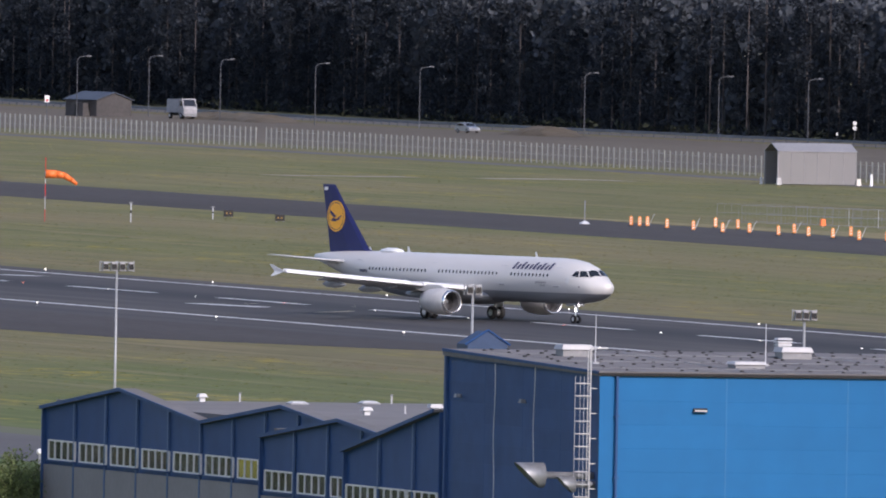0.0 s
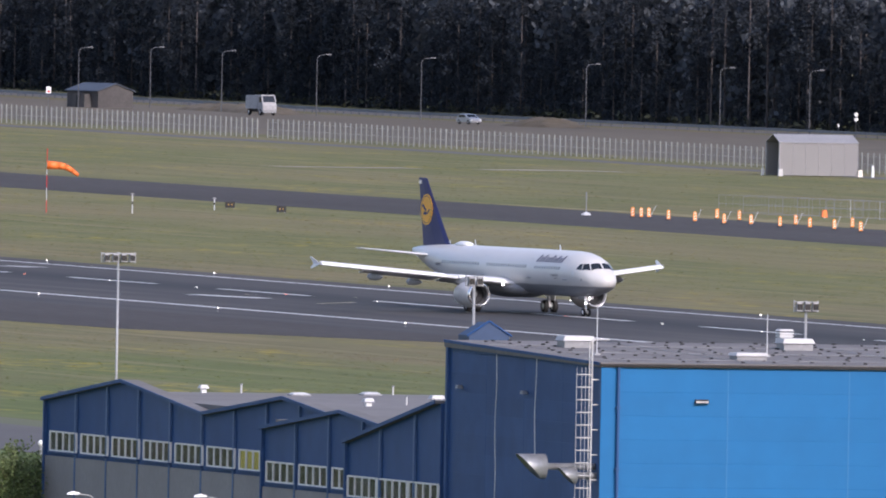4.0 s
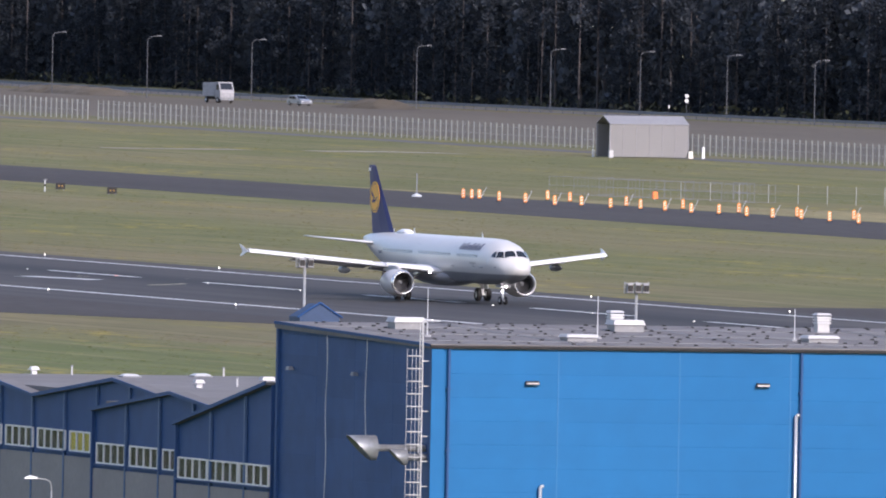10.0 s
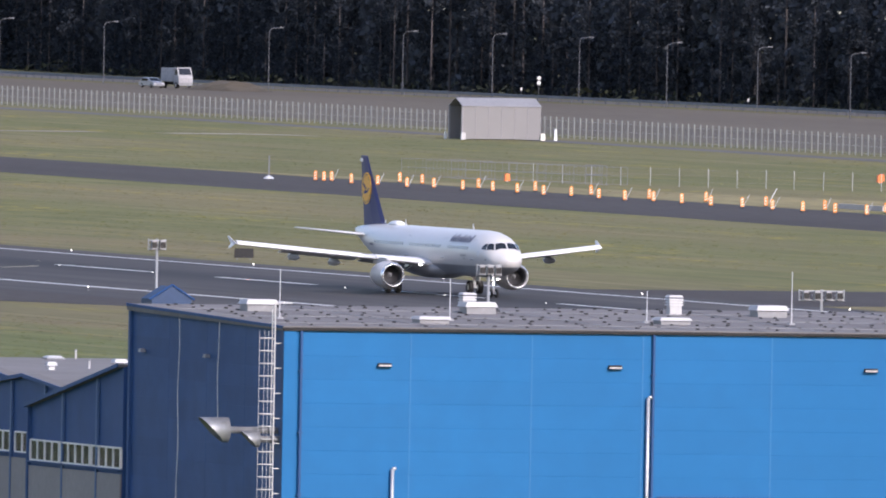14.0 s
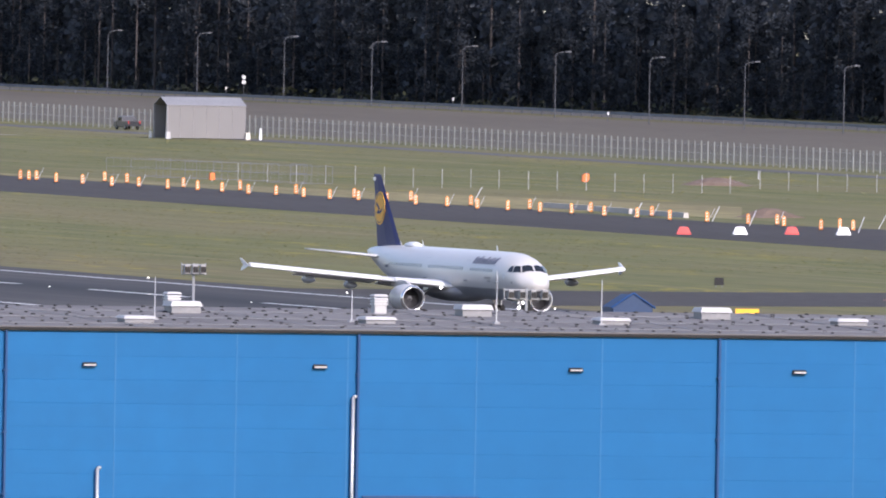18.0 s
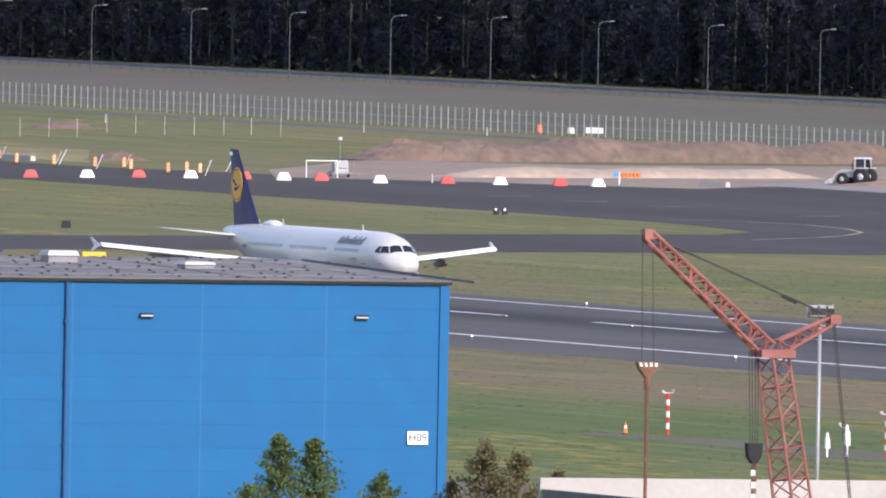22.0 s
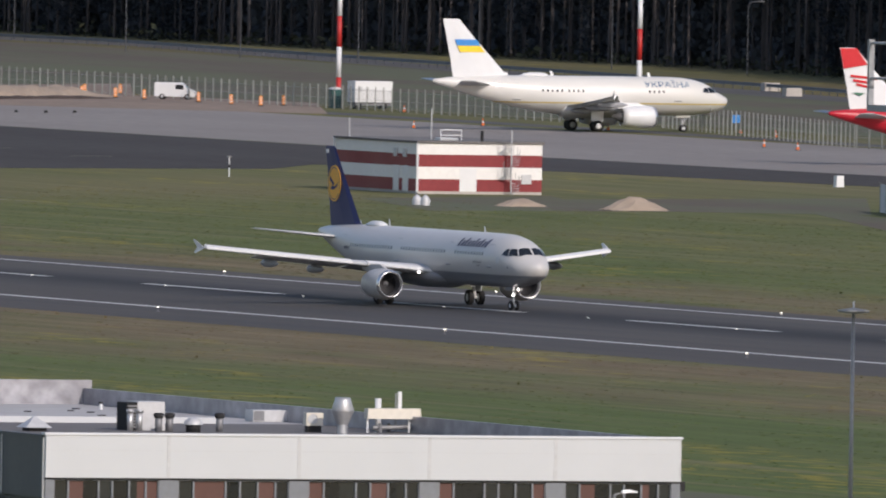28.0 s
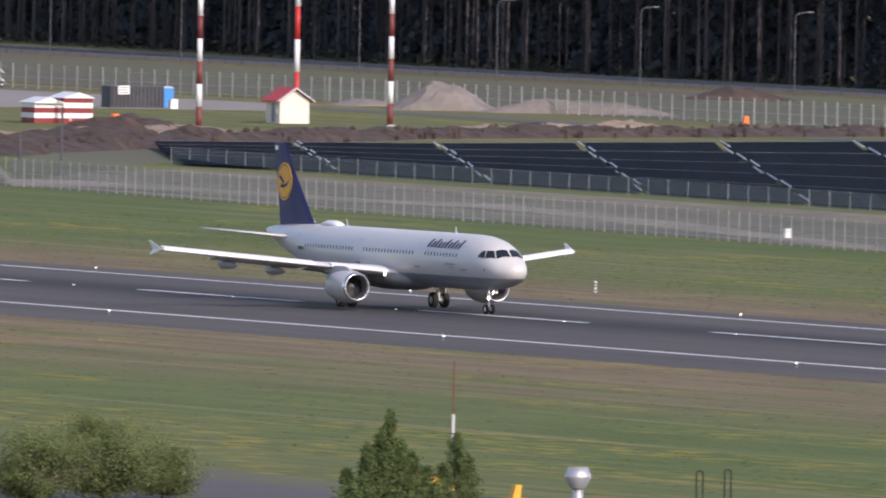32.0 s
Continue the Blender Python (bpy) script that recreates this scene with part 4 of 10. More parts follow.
def extra_red(root, sx, skin, lv):
    fin_patch(root, sx, [(40.4, 10.1), (43.0, 9.7), (43.4, 11.75), (41.6, 11.75)], M_tailred, "fin_panel", "red fin top")
    for k, (z, wd) in enumerate(((8.55, 2.9), (8.1, 2.3), (7.7, 1.6))):
        fin_patch(root, sx, [(39.3 + k * .35, z), (39.3 + k * .35 + wd, z + .3), (39.3 + k * .35 + wd, z + .55), (39.6 + k * .35, z + .28)], M_tailred, "fin_emblem")
    fin_patch(root, sx, [(40.6, 7.25), (42.0, 7.3), (41.2, 6.95)], M_green, "fin_emblem")
    bars_on(root, skin, 14.6, 22.4, 4.1, 5.2, 14, .3, M_tailred, rise=(1, .8, 1, .7, 1, .75, .9))


SKIN_MAIN = livery("white_grey_skin", (0.575, 0.565, 0.55), (0.235, 0.245, 0.265), 2.75)
SKIN_FLAG = livery("white_line_skin", (0.68, 0.67, 0.63), (0.62, 0.61, 0.57), 3.0, ((0.55, 0.42, 0.12), "line"))
SKIN_RED = livery("white_red_skin", (0.66, 0.66, 0.65), (0.50, 0.015, 0.03), 2.35, (None, "wave"))
liner = airliner("airliner", "white airliner with midnight blue tail fin rolling on the runway", dict(
    cuts=(0, 0), skin=SKIN_MAIN, fin=M_tailblue, nacelle=M_nacelle, radome=True, lit=True, moving=True, extra=extra_main,
    windows=((6.9, 12.6), (14.5, 23.2), (25.2, 34.2)), doors=((5.2, .82), (13.3, .75), (23.7, .75), (35.4, .8))), pose(-2468.56, 743.9, CROWN + .05, 0, 0, 20.6))
airliner("airliner", "white parked airliner with blue and yellow flag on its fin", dict(
    cuts=(5.5, 5.17), skin=SKIN_FLAG, fin=M_white, nacelle=M_white, radome=True, extra=extra_flag,
    windows=((8.2, 14.2), (22.8, 26.6), (28.0, 33.0)), doors=((6.0, .82), (35.0, .8))), pose(-2674.0, 1075.4, .05, 0, 0, 89.7))
airliner("airliner", "white and red parked airliner on the apron", dict(
    cuts=(0, 0), skin=SKIN_RED, fin=M_white, nacelle=M_alu, radome=False, extra=extra_red, stab=M_lightgrey,
    windows=((8.6, 12.8), (23.0, 27.6), (29.4, 36.0)), doors=((6.6, .82), (13.6, .75), (28.1, .75), (37.4, .8))), pose(-2498.6, 1060.0, .05, 0, 0, 90.5))

# ---- woods beyond the road ----
M_bark = mat("pine_bark", (0.082, 0.071, 0.070), 0.95, vary=0.35, grain=1.5, patch=0.3, coords="World", per_island=0.3, stretch=(1, 1, 0.2))
# Distance haze is mixed into both foliage colours as a blue-grey tint.
M_needle_haze = mat("hazed_pine_needles", (0.098, 0.110, 0.125), 0.9, vary=0.15, grain=0.25, patch=0.06, coords="World", per_island=0.15)
M_leaf_haze = mat("hazed_spring_leaves", (0.036, 0.043, 0.053), 0.9, vary=0.2, grain=0.25, patch=0.06, coords="World", per_island=0.15)
M_under = mat("undergrowth", (0.036, 0.042, 0.022), 0.95, vary=0.35, grain=0.6, patch=0.1, coords="World", per_island=0.3)
for m_ in (M_needle_haze, M_leaf_haze):
    # thin leaves let part of the light through
    nt_ = m_.node_tree
    tl_ = nt_.nodes.new("ShaderNodeBsdfTranslucent")
    mx_ = nt_.nodes.new("ShaderNodeMixShader")
    mx_.inputs[0].default_value = 0.3
    pb_ = nt_.nodes["Principled BSDF"]
    pb_.inputs["Specular IOR Level"].default_value = 0.05
    nt_.links.new(pb_.inputs["Base Color"].links[0].from_socket, tl_.inputs["Color"])
    nt_.links.new(pb_.outputs[0], mx_.inputs[1])
    nt_.links.new(tl_.outputs[0], mx_.inputs[2])
    nt_.links.new(mx_.outputs[0], nt_.nodes["Material Output"].inputs[0])
rng = random.Random(7)


def clump(s, x, y, z, size, k, squash=0.6):
    """Loose leaf sprays round a point: small bent triangles and quads at all angles."""
    for _ in range(k):
        a, b = rng.uniform(0, 6.283), rng.uniform(-1, 1)
        r = size * rng.uniform(.35, 1.0)
        cx, cy, cz = x + math.cos(a) * r, y + math.sin(a) * r, z + b * size * squash
        q = size * rng.uniform(.2, .46)
        u = Vector((rng.uniform(-1, 1), rng.uniform(-1, 1), rng.uniform(-.6, .6))).normalized() * q
        w = Vector((rng.uniform(-1, 1), rng.uniform(-1, 1), rng.uniform(-1, 1))).normalized() * q * .8
        c = Vector((cx, cy, cz))
        s.add([c - u, c + w * .8, c + u, c - w * .6], [(0, 1, 2, 3)])


def along(points, x):
    """The height of a broken line at x."""
    for (a, ya), (b, yb) in zip(points, points[1:]):
        if x <= b:
            return ya + (yb - ya) * (x - a) / (b - a)
    return points[-1][1]


ROAD_Y = ((-5200, 1165), (-4000, 1176), (-3750, 1202), (-3450, 1212), (-3250, 1226), (-2952.1, 1196.6), (-2713.5, 1162.0), (-2495.7, 1172.5), (-2178.0, 1186.0))
EDGE_Y = ((-5200, 1196), (-3980, 1206), (-3700, 1236), (-3400, 1252), (-3100, 1258), (-2796.3, 1197.6), (-2626.1, 1190.5), (-2177.4, 1203.5))


def quad_mesh(name, verts, material):
    """A mesh of loose quads from an (n, 4, 3) array."""
    me = bpy.data.meshes.new(name)
    k = len(verts) * 4
    me.vertices.add(k)
    me.vertices.foreach_set("co", np.ascontiguousarray(verts, dtype=np.float32).ravel())
    me.loops.add(k)
    me.loops.foreach_set("vertex_index", np.arange(k, dtype=np.int32))
    me.polygons.add(len(verts))
    me.polygons.foreach_set("loop_start", np.arange(0, k, 4, dtype=np.int32))
    me.update(calc_edges=True)
    me.materials.append(material)
    return me


def leaves(c, count, leaf, r, lo=.35, hi=1.1):
    """Small leaf sprays in masses (x, y, z, radius, half height), at all angles."""
    n = len(c)
    size = np.stack([c[:, 3], c[:, 3], c[:, 4]], 1)
    d = r.normal(0, 1, (n, count, 3))
    d /= np.linalg.norm(d, axis=2, keepdims=True)
    p = c[:, None, :3] + d * size[:, None] * r.uniform(lo, hi, (n, count, 1))
    nrm = r.normal(0, 1, d.shape) + d * .8 + np.array([0, 0, .3])
    nrm /= np.linalg.norm(nrm, axis=2, keepdims=True)
    u = np.cross(nrm, r.normal(0, 1, d.shape))
    u /= np.linalg.norm(u, axis=2, keepdims=True)
    w = np.cross(nrm, u)
    q = leaf * r.uniform(.5, 1.5, (n, count, 1))
    return np.stack([p - u * q, p + w * q * .6, p + u * q * .9, p - w * q * .7], 2).reshape(-1, 4, 3)


def wood(name, x0, x1, step, pines, label, seed):
    """A wood's edge: pines with bare trunks before a dense inner stand, or leafy trees down to the ground."""
    tr, crowns, inner, deep = Shape(), [], [], []
    x = x0
    while x < x1:
        x += step * rng.uniform(.7, 1.3)
        edge = along(EDGE_Y, x) + 3
        share = pines(x)
        if rng.random() < share:
            for r in range(2):
                y, xx = edge + r * 4.2 + rng.uniform(-1.8, 1.8), x + rng.uniform(-1.6, 1.6)
                h, lean, rad = rng.uniform(19, 25), rng.uniform(-.6, .6), rng.uniform(.12, .24)
                tr.bar((xx, y, -.2), (xx + lean, y, h * .95), rad, 6, rad * .4)
                base = rng.uniform(8.0, 12.5) - r
                for k in range(9):
                    z = base + (min(h, 20) - base) * (k + rng.uniform(.1, .9)) / 9
                    g = 1 - .6 * (z - base) / (h - base)
                    a = rng.uniform(0, 6.283)
                    crowns.append((xx + lean * z / h + math.cos(a) * g * 1.3, y + math.sin(a) * g * 1.3, z, .7 + .7 * g, .5 + .35 * g))
                if rng.random() < .6:
                    z = rng.uniform(3, base)
                    tr.bar((xx, y, z), (xx + rng.uniform(-1.6, 1.6), y + rng.uniform(-.5, .5), z + .4), .035, 4)
        else:
            xx, y = x + rng.uniform(-1, 1), edge + rng.uniform(-2.5, 2.5)
            h = rng.uniform(7, 22)
            tr.bar((xx, y, -.2), (xx, y, h * .8), .14, 6, .05)
            for k in range(int(h * 1.7)):
                z = h * (k + rng.uniform(.2, .9)) / int(h * 1.7)
                g = math.sin(math.pi * min(.97, .2 + .8 * z / h)) ** .6
                a, rr = rng.uniform(0, 6.283), rng.uniform(.3, 2.3) * g
                crowns.append((xx + math.cos(a) * rr, y + math.sin(a) * rr, z, rng.uniform(.8, 1.3), rng.uniform(.6, 1.0)))
        # inner stand, closed from the ground up
        for k in range(7):
            deep.append((x + rng.uniform(-2, 2), edge + 14 + rng.uniform(-2, 2), 1.5 + 3.9 * k, 3.2, 3.0))
            inner.append((x + rng.uniform(-1.5, 1.5), edge + (7.0 if share > .5 else 3.8) + rng.uniform(-1.5, 1.5), 1.2 + 2.9 * k + rng.uniform(-.8, .8), rng.uniform(2.0, 2.8), rng.uniform(2.0, 2.6)))
    w = thing(name, label, "trees", kind="stuff")
    part("trunks", tr, M_bark, w)
    r = np.random.default_rng(seed)
    part("crowns", quad_mesh("crowns", leaves(np.array(crowns), 52, .21, r), M_leaf_haze), M_leaf_haze, w)
    # Inner needles are paler: haze in their colour lifts the dark gaps.
    part("inner_stand", quad_mesh("inner_stand", np.concatenate([leaves(np.array(inner), 64, .6, r, .5, 1.0), leaves(np.array(deep), 16, 1.5, r, .3, 1.0)]), M_needle_haze), M_needle_haze, w)


def pine_share(x):
    return .95 if x > -3300 else .55 if x > -3450 else .12


wood("pine_wood", -3450, -2470, 3.3, pine_share, "dark pine wood with bare brown trunks", 51)
wood("mixed_wood", -4500, -3450, 3.6, pine_share, "dark mixed wood along the road", 53)
us = Shape()
for i in range(2600):
    x = rng.uniform(-4500, -2350)
    y = along(EDGE_Y, x) - 2 + abs(rng.gauss(0, 6))
    clump(us, x, y, rng.uniform(.1, .9), rng.uniform(.6, 1.6), 5, .7)
solid("undergrowth", us, M_under, "rough bushes and tall grass at the wood's edge", "bushes", kind="stuff")

# ---- perimeter fence ----
M_post = mat("pale_fence_post", (0.28, 0.29, 0.265), 0.7, vary=0.15, per_object=.2)


def veil(name, color, through_share):
    """Fine wire mesh, too thin to see strand by strand: a little of its colour, the rest open."""
    m, n, l, b = nodes_of(name)
    b.inputs["Base Color"].default_value = (*color, 1)
    b.inputs["Roughness"].default_value = 0.7
    b.inputs["Alpha"].default_value = 1 - through_share
    return m


M_veil = veil("wire_mesh", (0.32, 0.34, 0.32), 0.84)
M_veil_dense = veil("close_wire_mesh", (0.34, 0.36, 0.34), 0.72)


def fence(name, p0, p1, step, h, label, rails=(0.3, 1.2, 2.2), parts_between=(1e9, -1e9), veil_mat=None, hw=.06):
    a, b = Vector((*p0, 0)), Vector((*p1, 0))
    d = (b - a).normalized()
    count = int((b - a).length / step)
    f = thing(name, label, "fence")
    me = Shape().box(-hw, -hw, -.1, hw, hw, h * .96, inset=.01).mesh("post", M_post)
    rest = Shape()
    for i in range(count + 1):
        p = a + d * step * i
        m = Matrix.Translation(p) @ Matrix.Rotation(math.atan2(d.y, d.x), 4, "Z")
        if parts_between[0] <= p.x <= parts_between[1]:
            part("post", me, M_post, f, m=m)
        else:
            rest.box(-hw, -hw, -.1, hw, hw, h * .96, m)
    if rest.v:
        tagged(part("posts", rest, M_post, f), kind="stuff")
    q = Vector((-d.y, d.x, 0)) * .07
    for z in rails:
        part("wire", Shape().bar(a + q + Vector((0, 0, z)), b + q + Vector((0, 0, z)), .013, 4), M_post, f)
    e = Vector((0, 0, h * .86))
    part("netting", Shape().add([a + q, b + q, b + q + e, a + q + e], [(0, 1, 2, 3)]), veil_mat or M_veil, f, "fine wire netting")
    return f


fence("perimeter_fence", (-4560, 1072), (-3740, 1081), 2.5, 2.75, "tall wire perimeter fence with pale slim posts")
fence("perimeter_fence", (-3735, 1081), (-2700, 1083.5), 2.5, 2.75, "tall wire perimeter fence with pale slim posts", parts_between=(-3300, -2700))
fence("perimeter_fence", (-2699, 1083.3), (-2591, 1061.4), 2.5, 2.75, "tall wire perimeter fence with pale slim posts", parts_between=(-2700, -2590))
fence("perimeter_fence", (-2590, 1061.2), (-2437, 1086.8), 2.5, 2.75, "tall wire perimeter fence with pale slim posts", parts_between=(-2600, -2430))
fence("perimeter_fence", (-2436.1, 1086.9), (-2293.6, 1096.4), 2.5, 2.75, "tall wire perimeter fence with pale slim posts", parts_between=(-2440, -2290))
fence("inner_fence", (-2091.8, 884.1), (-1640, 856), 2.4, 2.7, "tall wire fence with pale posts beside the field", parts_between=(-2085, -1640), veil_mat=M_veil_dense, hw=.04)
fence("site_fence", (-2140.4, 938.8), (-1903.8, 932.8), 4.5, 1.7, "low wire fence before the solar field", rails=(0.1, 1.5), parts_between=(-2150, -1900), veil_mat=M_veil_dense, hw=.03)

# ---- runway lights ----
M_lampwhite = glow("runway_lamp_white", (1.0, 0.93, 0.78), 2.5)
M_lampred = glow("runway_lamp_red", (1.0, 0.25, 0.15), 1.5)


def runway_light():
    t = thing("runway_light", "small elevated runway edge light on a stem", "light", group="runway edge lights")
    part("stem", Shape().bar((0, 0, 0), (0, 0, .28), .04, 6).lathe([(0, .12), (.03, .12)], 8, "Z", caps=True), M_midgrey, t)
    part("lens", Shape().ball((0, 0, .34), .065, 6), M_lampwhite, t, "lit lens", smooth=True)
    return t


proto = runway_light()
first = True
for i in range(0, 20):
    for y, dx in ((712.7, 0.0), (764.04, -180.0)):
        m = pose(-2537.6 + dx + 60 * i, y, .03)
        if first:
            proto.matrix_basis, first = m, False
        else:
            copy_thing(proto, m)
inset = Shape().lathe([(0, .10), (.03, .07), (.035, .01)], 8, "Z").mesh("inset_light", M_lampwhite)
inset_r = Shape().lathe([(0, .13), (.03, .1), (.035, .01)], 8, "Z").mesh("inset_light", M_lampred)
for i in range(36):
    x = -2640 + 30.1 * i
    ob = new("inset_light", inset if i % 3 or x > -2400 else inset_r)
    ob.matrix_basis = pose(x, RUN_Y - .8, crown(RUN_Y) + .003)
    tagged(ob, "small inset light in the runway's middle", "light", "centre line lights")

# ---- road: lamps, guard rail, vehicles ----
M_lampgrey = mat("lamp_post_grey", (0.075, 0.080, 0.090), 0.65, 0.1, vary=0.1)


def road_lamp(h):
    t = thing("street_lamp", "tall grey street lamp with a short curved arm", "street lamp", group="lamps along the road")
    part("pole", Shape().bar((0, 0, -.1), (0, 0, h - .6), .085, 8, .06), M_lampgrey, t)
    s = Shape()
    pts = [(0, 0, h - .62), (0.02, .12, h - .3), (.05, .4, h - .08), (.1, .9, h), (.15, 1.5, h + .05)]
    for p, q in zip(pts, pts[1:]):
        s.bar(p, q, .06, 6)
    part("arm", s, M_lampgrey, t)
    part("lamp_head", Shape().box(.0, 1.3, h - .0, .3, 2.1, h + .16, inset=.05), M_lampgrey, t)
    return t


lamp_proto = road_lamp(9.0)
for i, (x, y) in enumerate((
        (-4051.1, 1143.3), (-4072.1, 1160.3), (-4035.1, 1160.7), (-3996.1, 1163.9), (-3966.3, 1171.0), (-3913.6, 1180.1),
        (-3891.1, 1193.3), (-3873.1, 1201.1), (-3841.7, 1204.2), (-3785.2, 1199.3), (-3743.2, 1199.1), (-3684.0, 1193.4), (-3632.5, 1190.0),
        (-3591.6, 1189.9), (-3560.0, 1193.2), (-3534.3, 1198.2), (-3514.8, 1205.5),
        (-3512.2, 1218.4), (-3482.4, 1222.8), (-3453.2, 1227.5), (-3424.8, 1232.6), (-3391.5, 1235.8), (-3348.8, 1235.7), (-3292.6, 1230.6),
        (-3196.2, 1209.5), (-3162.0, 1211.8), (-3128.6, 1214.6), (-3109.4, 1223.1),
        (-3101.2, 1237.4), (-3069.8, 1242.7), (-2835.6, 1165.4), (-2758.2, 1163.3), (-2717.6, 1161.5), (-2671.9, 1157.5), (-2639.4, 1159.4),
        (-2585.6, 1157.2), (-2554.3, 1159.7), (-2515.2, 1159.0), (-2491.3, 1166.3))):
    m = pose(x, y, 0, 0, 0, (i * 37) % 11 - 5)
    if i == 0:
        lamp_proto.matrix_basis = m
    else:
        copy_thing(lamp_proto, m)

M_rail = mat("guard_rail_zinc", (0.135, 0.145, 0.16), 0.7, 0.2, vary=0.12, coords="World")
rail = thing("guard_rail", "zinc guard rail along the main road", "guard rail")
rs_ = Shape()
ps_ = Shape()
x = -4500.0
while x < -2300:
    y0, y1 = along(ROAD_Y, x) + 1.5, along(ROAD_Y, x + 20) + 1.5
    for z0, z1, d in ((.5, .64, -.05), (.64, .76, 0), (.76, .9, -.05)):
        rs_.add([(x, y0 + d, z0), (x + 20, y1 + d, z0), (x + 20, y1, z1), (x, y0, z1)], [(0, 1, 2, 3)])
    for k in range(5):
        yy = y0 + (y1 - y0) * k / 5
        ps_.box(x + 4 * k, yy + .05, -.1, x + 4 * k + .1, yy + .15, .85)
    x += 20
part("rail", rs_, M_rail, rail)
tagged(part("rail_posts", ps_, M_lampgrey, rail), kind="stuff")


def wheels4(t, xs, w, r, tyre=.22, names="wheel"):
    for x in xs:
        for y in (-w, w):
            wh = part(names, Shape().lathe([(-tyre / 2, r * .5), (-tyre / 2, r * .92), (-tyre / 2 + .04, r), (tyre / 2 - .04, r), (tyre / 2, r * .92), (tyre / 2, r * .5)], 18, "Y"),
                      M_tyre, t, m=Matrix.Translation((x, y, r)), smooth=True)
            part("rim", Shape().lathe([(-tyre / 2 + .02, .02), (-tyre / 2 + .01, r * .52), (tyre / 2 - .01, r * .52), (tyre / 2 - .02, .02)], 14, "Y"), M_lightgrey, wh, smooth=True)


def car(name, label, cat, paint, m, L=4.4, W=1.78, H=1.48, box=False, pickup=False):
    """A road vehicle; +x is its front."""
    t = thing(name, label, cat, m)
    if box:      # van
        prof = [(-L / 2, .35), (-L / 2, H * .95), (-L / 2 + .15, H), (L * .16, H), (L * .33, H * .66), (L / 2 - .1, H * .5), (L / 2, H * .34), (L / 2, .3)]
    elif pickup:
        prof = [(-L / 2, .45), (-L / 2, H * .62), (-L * .12, H * .62), (-L * .1, H * .97), (-.02, H), (L * .14, H * .97), (L * .26, H * .64), (L / 2 - .1, H * .58), (L / 2, H * .5), (L / 2, .4)]
    else:
        prof = [(-L / 2, .35), (-L / 2 + .03, H * .62), (-L * .42, H * .72), (-L * .3, H * .97), (-L * .1, H), (L * .08, H * .96), (L * .26, H * .66), (L / 2 - .15, H * .55), (L / 2, H * .42), (L / 2, .3)]
    rings = []
    for y, k in ((-W / 2, .93), (-W / 2 + .08, 1.0), (W / 2 - .08, 1.0), (W / 2, .93)):
        rings.append([(x, y, .3 + (z - .3) * k) for x, z in prof])
    part("body", Shape().loft(rings), paint, t)
    for side in (-1, 1):
        y = side * (W / 2 + .012)
        zs = (H * .66, H * .9)
        if box:
            part("window", Shape().box(L * .02, min(y, y - side * .02), H * .6, L * .22, max(y, y - side * .02), H * .88), M_glass, t)
        else:
            a, b = (-L * .1, L * .16) if pickup else (-L * .36, L * .14)
            part("window", Shape().add([(a + .12, y, zs[0]), (b + .1, y, zs[0]), (b - .25, y, zs[1]), (a + .3, y, zs[1])], [(0, 1, 2, 3)]), M_glass, t)
        part("headlight", Shape().box(L / 2 - .06, side * (W * .38) - .15, H * .36, L / 2 + .02, side * (W * .38) + .15, H * .47), M_lightgrey, t)
        part("tail_light", Shape().box(-L / 2 - .02, side * (W * .42) - .08, H * .45, -L / 2 + .03, side * (W * .42) + .08, H * .66), M_red, t)
    part("windscreen", Shape().add([(L * .265 if not box else L * .335, -W * .42, H * .66), (L * .265 if not box else L * .335, W * .42, H * .66), (L * .1 if not box else L * .18, W * .36, H * .95), (L * .1 if not box else L * .18, -W * .36, H * .95)], [(0, 1, 2, 3)]), M_glass, t)
    part("bumper", Shape().box(L / 2 - .08, -W * .46, .28, L / 2 + .05, W * .46, .5), M_midgrey, t)
    wheels4(t, (-L * .31, L * .31), W / 2 - .1, .33)
    return t


M_silver = mat("silver_car_paint", (0.30, 0.32, 0.35), 0.3, 0.5, vary=0.04)
M_darkcar = mat("dark_car_paint", (0.03, 0.033, 0.04), 0.3, 0.2, vary=0.05)
M_vanred = mat("orange_red_paint", (0.36, 0.04, 0.02), 0.35, vary=0.06)
car("car", "silver estate car waiting on the main road", "car", M_silver, pose(-3927.3, 1166.7, .03, 0, 0, 12))
pickup = car("pickup_truck", "dark pickup on the patrol road beside the fence", "pickup truck", M_darkcar, pose(-3445.4, 1077.9, .02, 0, 0, 184), 5.0, 1.85, 1.75, pickup=True)
red_van = car("van", "orange-red airfield van driving along the fence", "van", M_vanred, pose(-2049.9, 865.7, .02, 0, 0, 25), 4.4, 1.85, 1.95, box=True)
car("van", "white panel van parked beside the works area", "van", M_white, pose(-2844.3, 1082.2, .03, 0, 0, 62), 4.6, 1.85, 1.9, box=True)


M_lorry = mat("dusty_grey_white", (0.30, 0.30, 0.31), 0.6, vary=0.2)


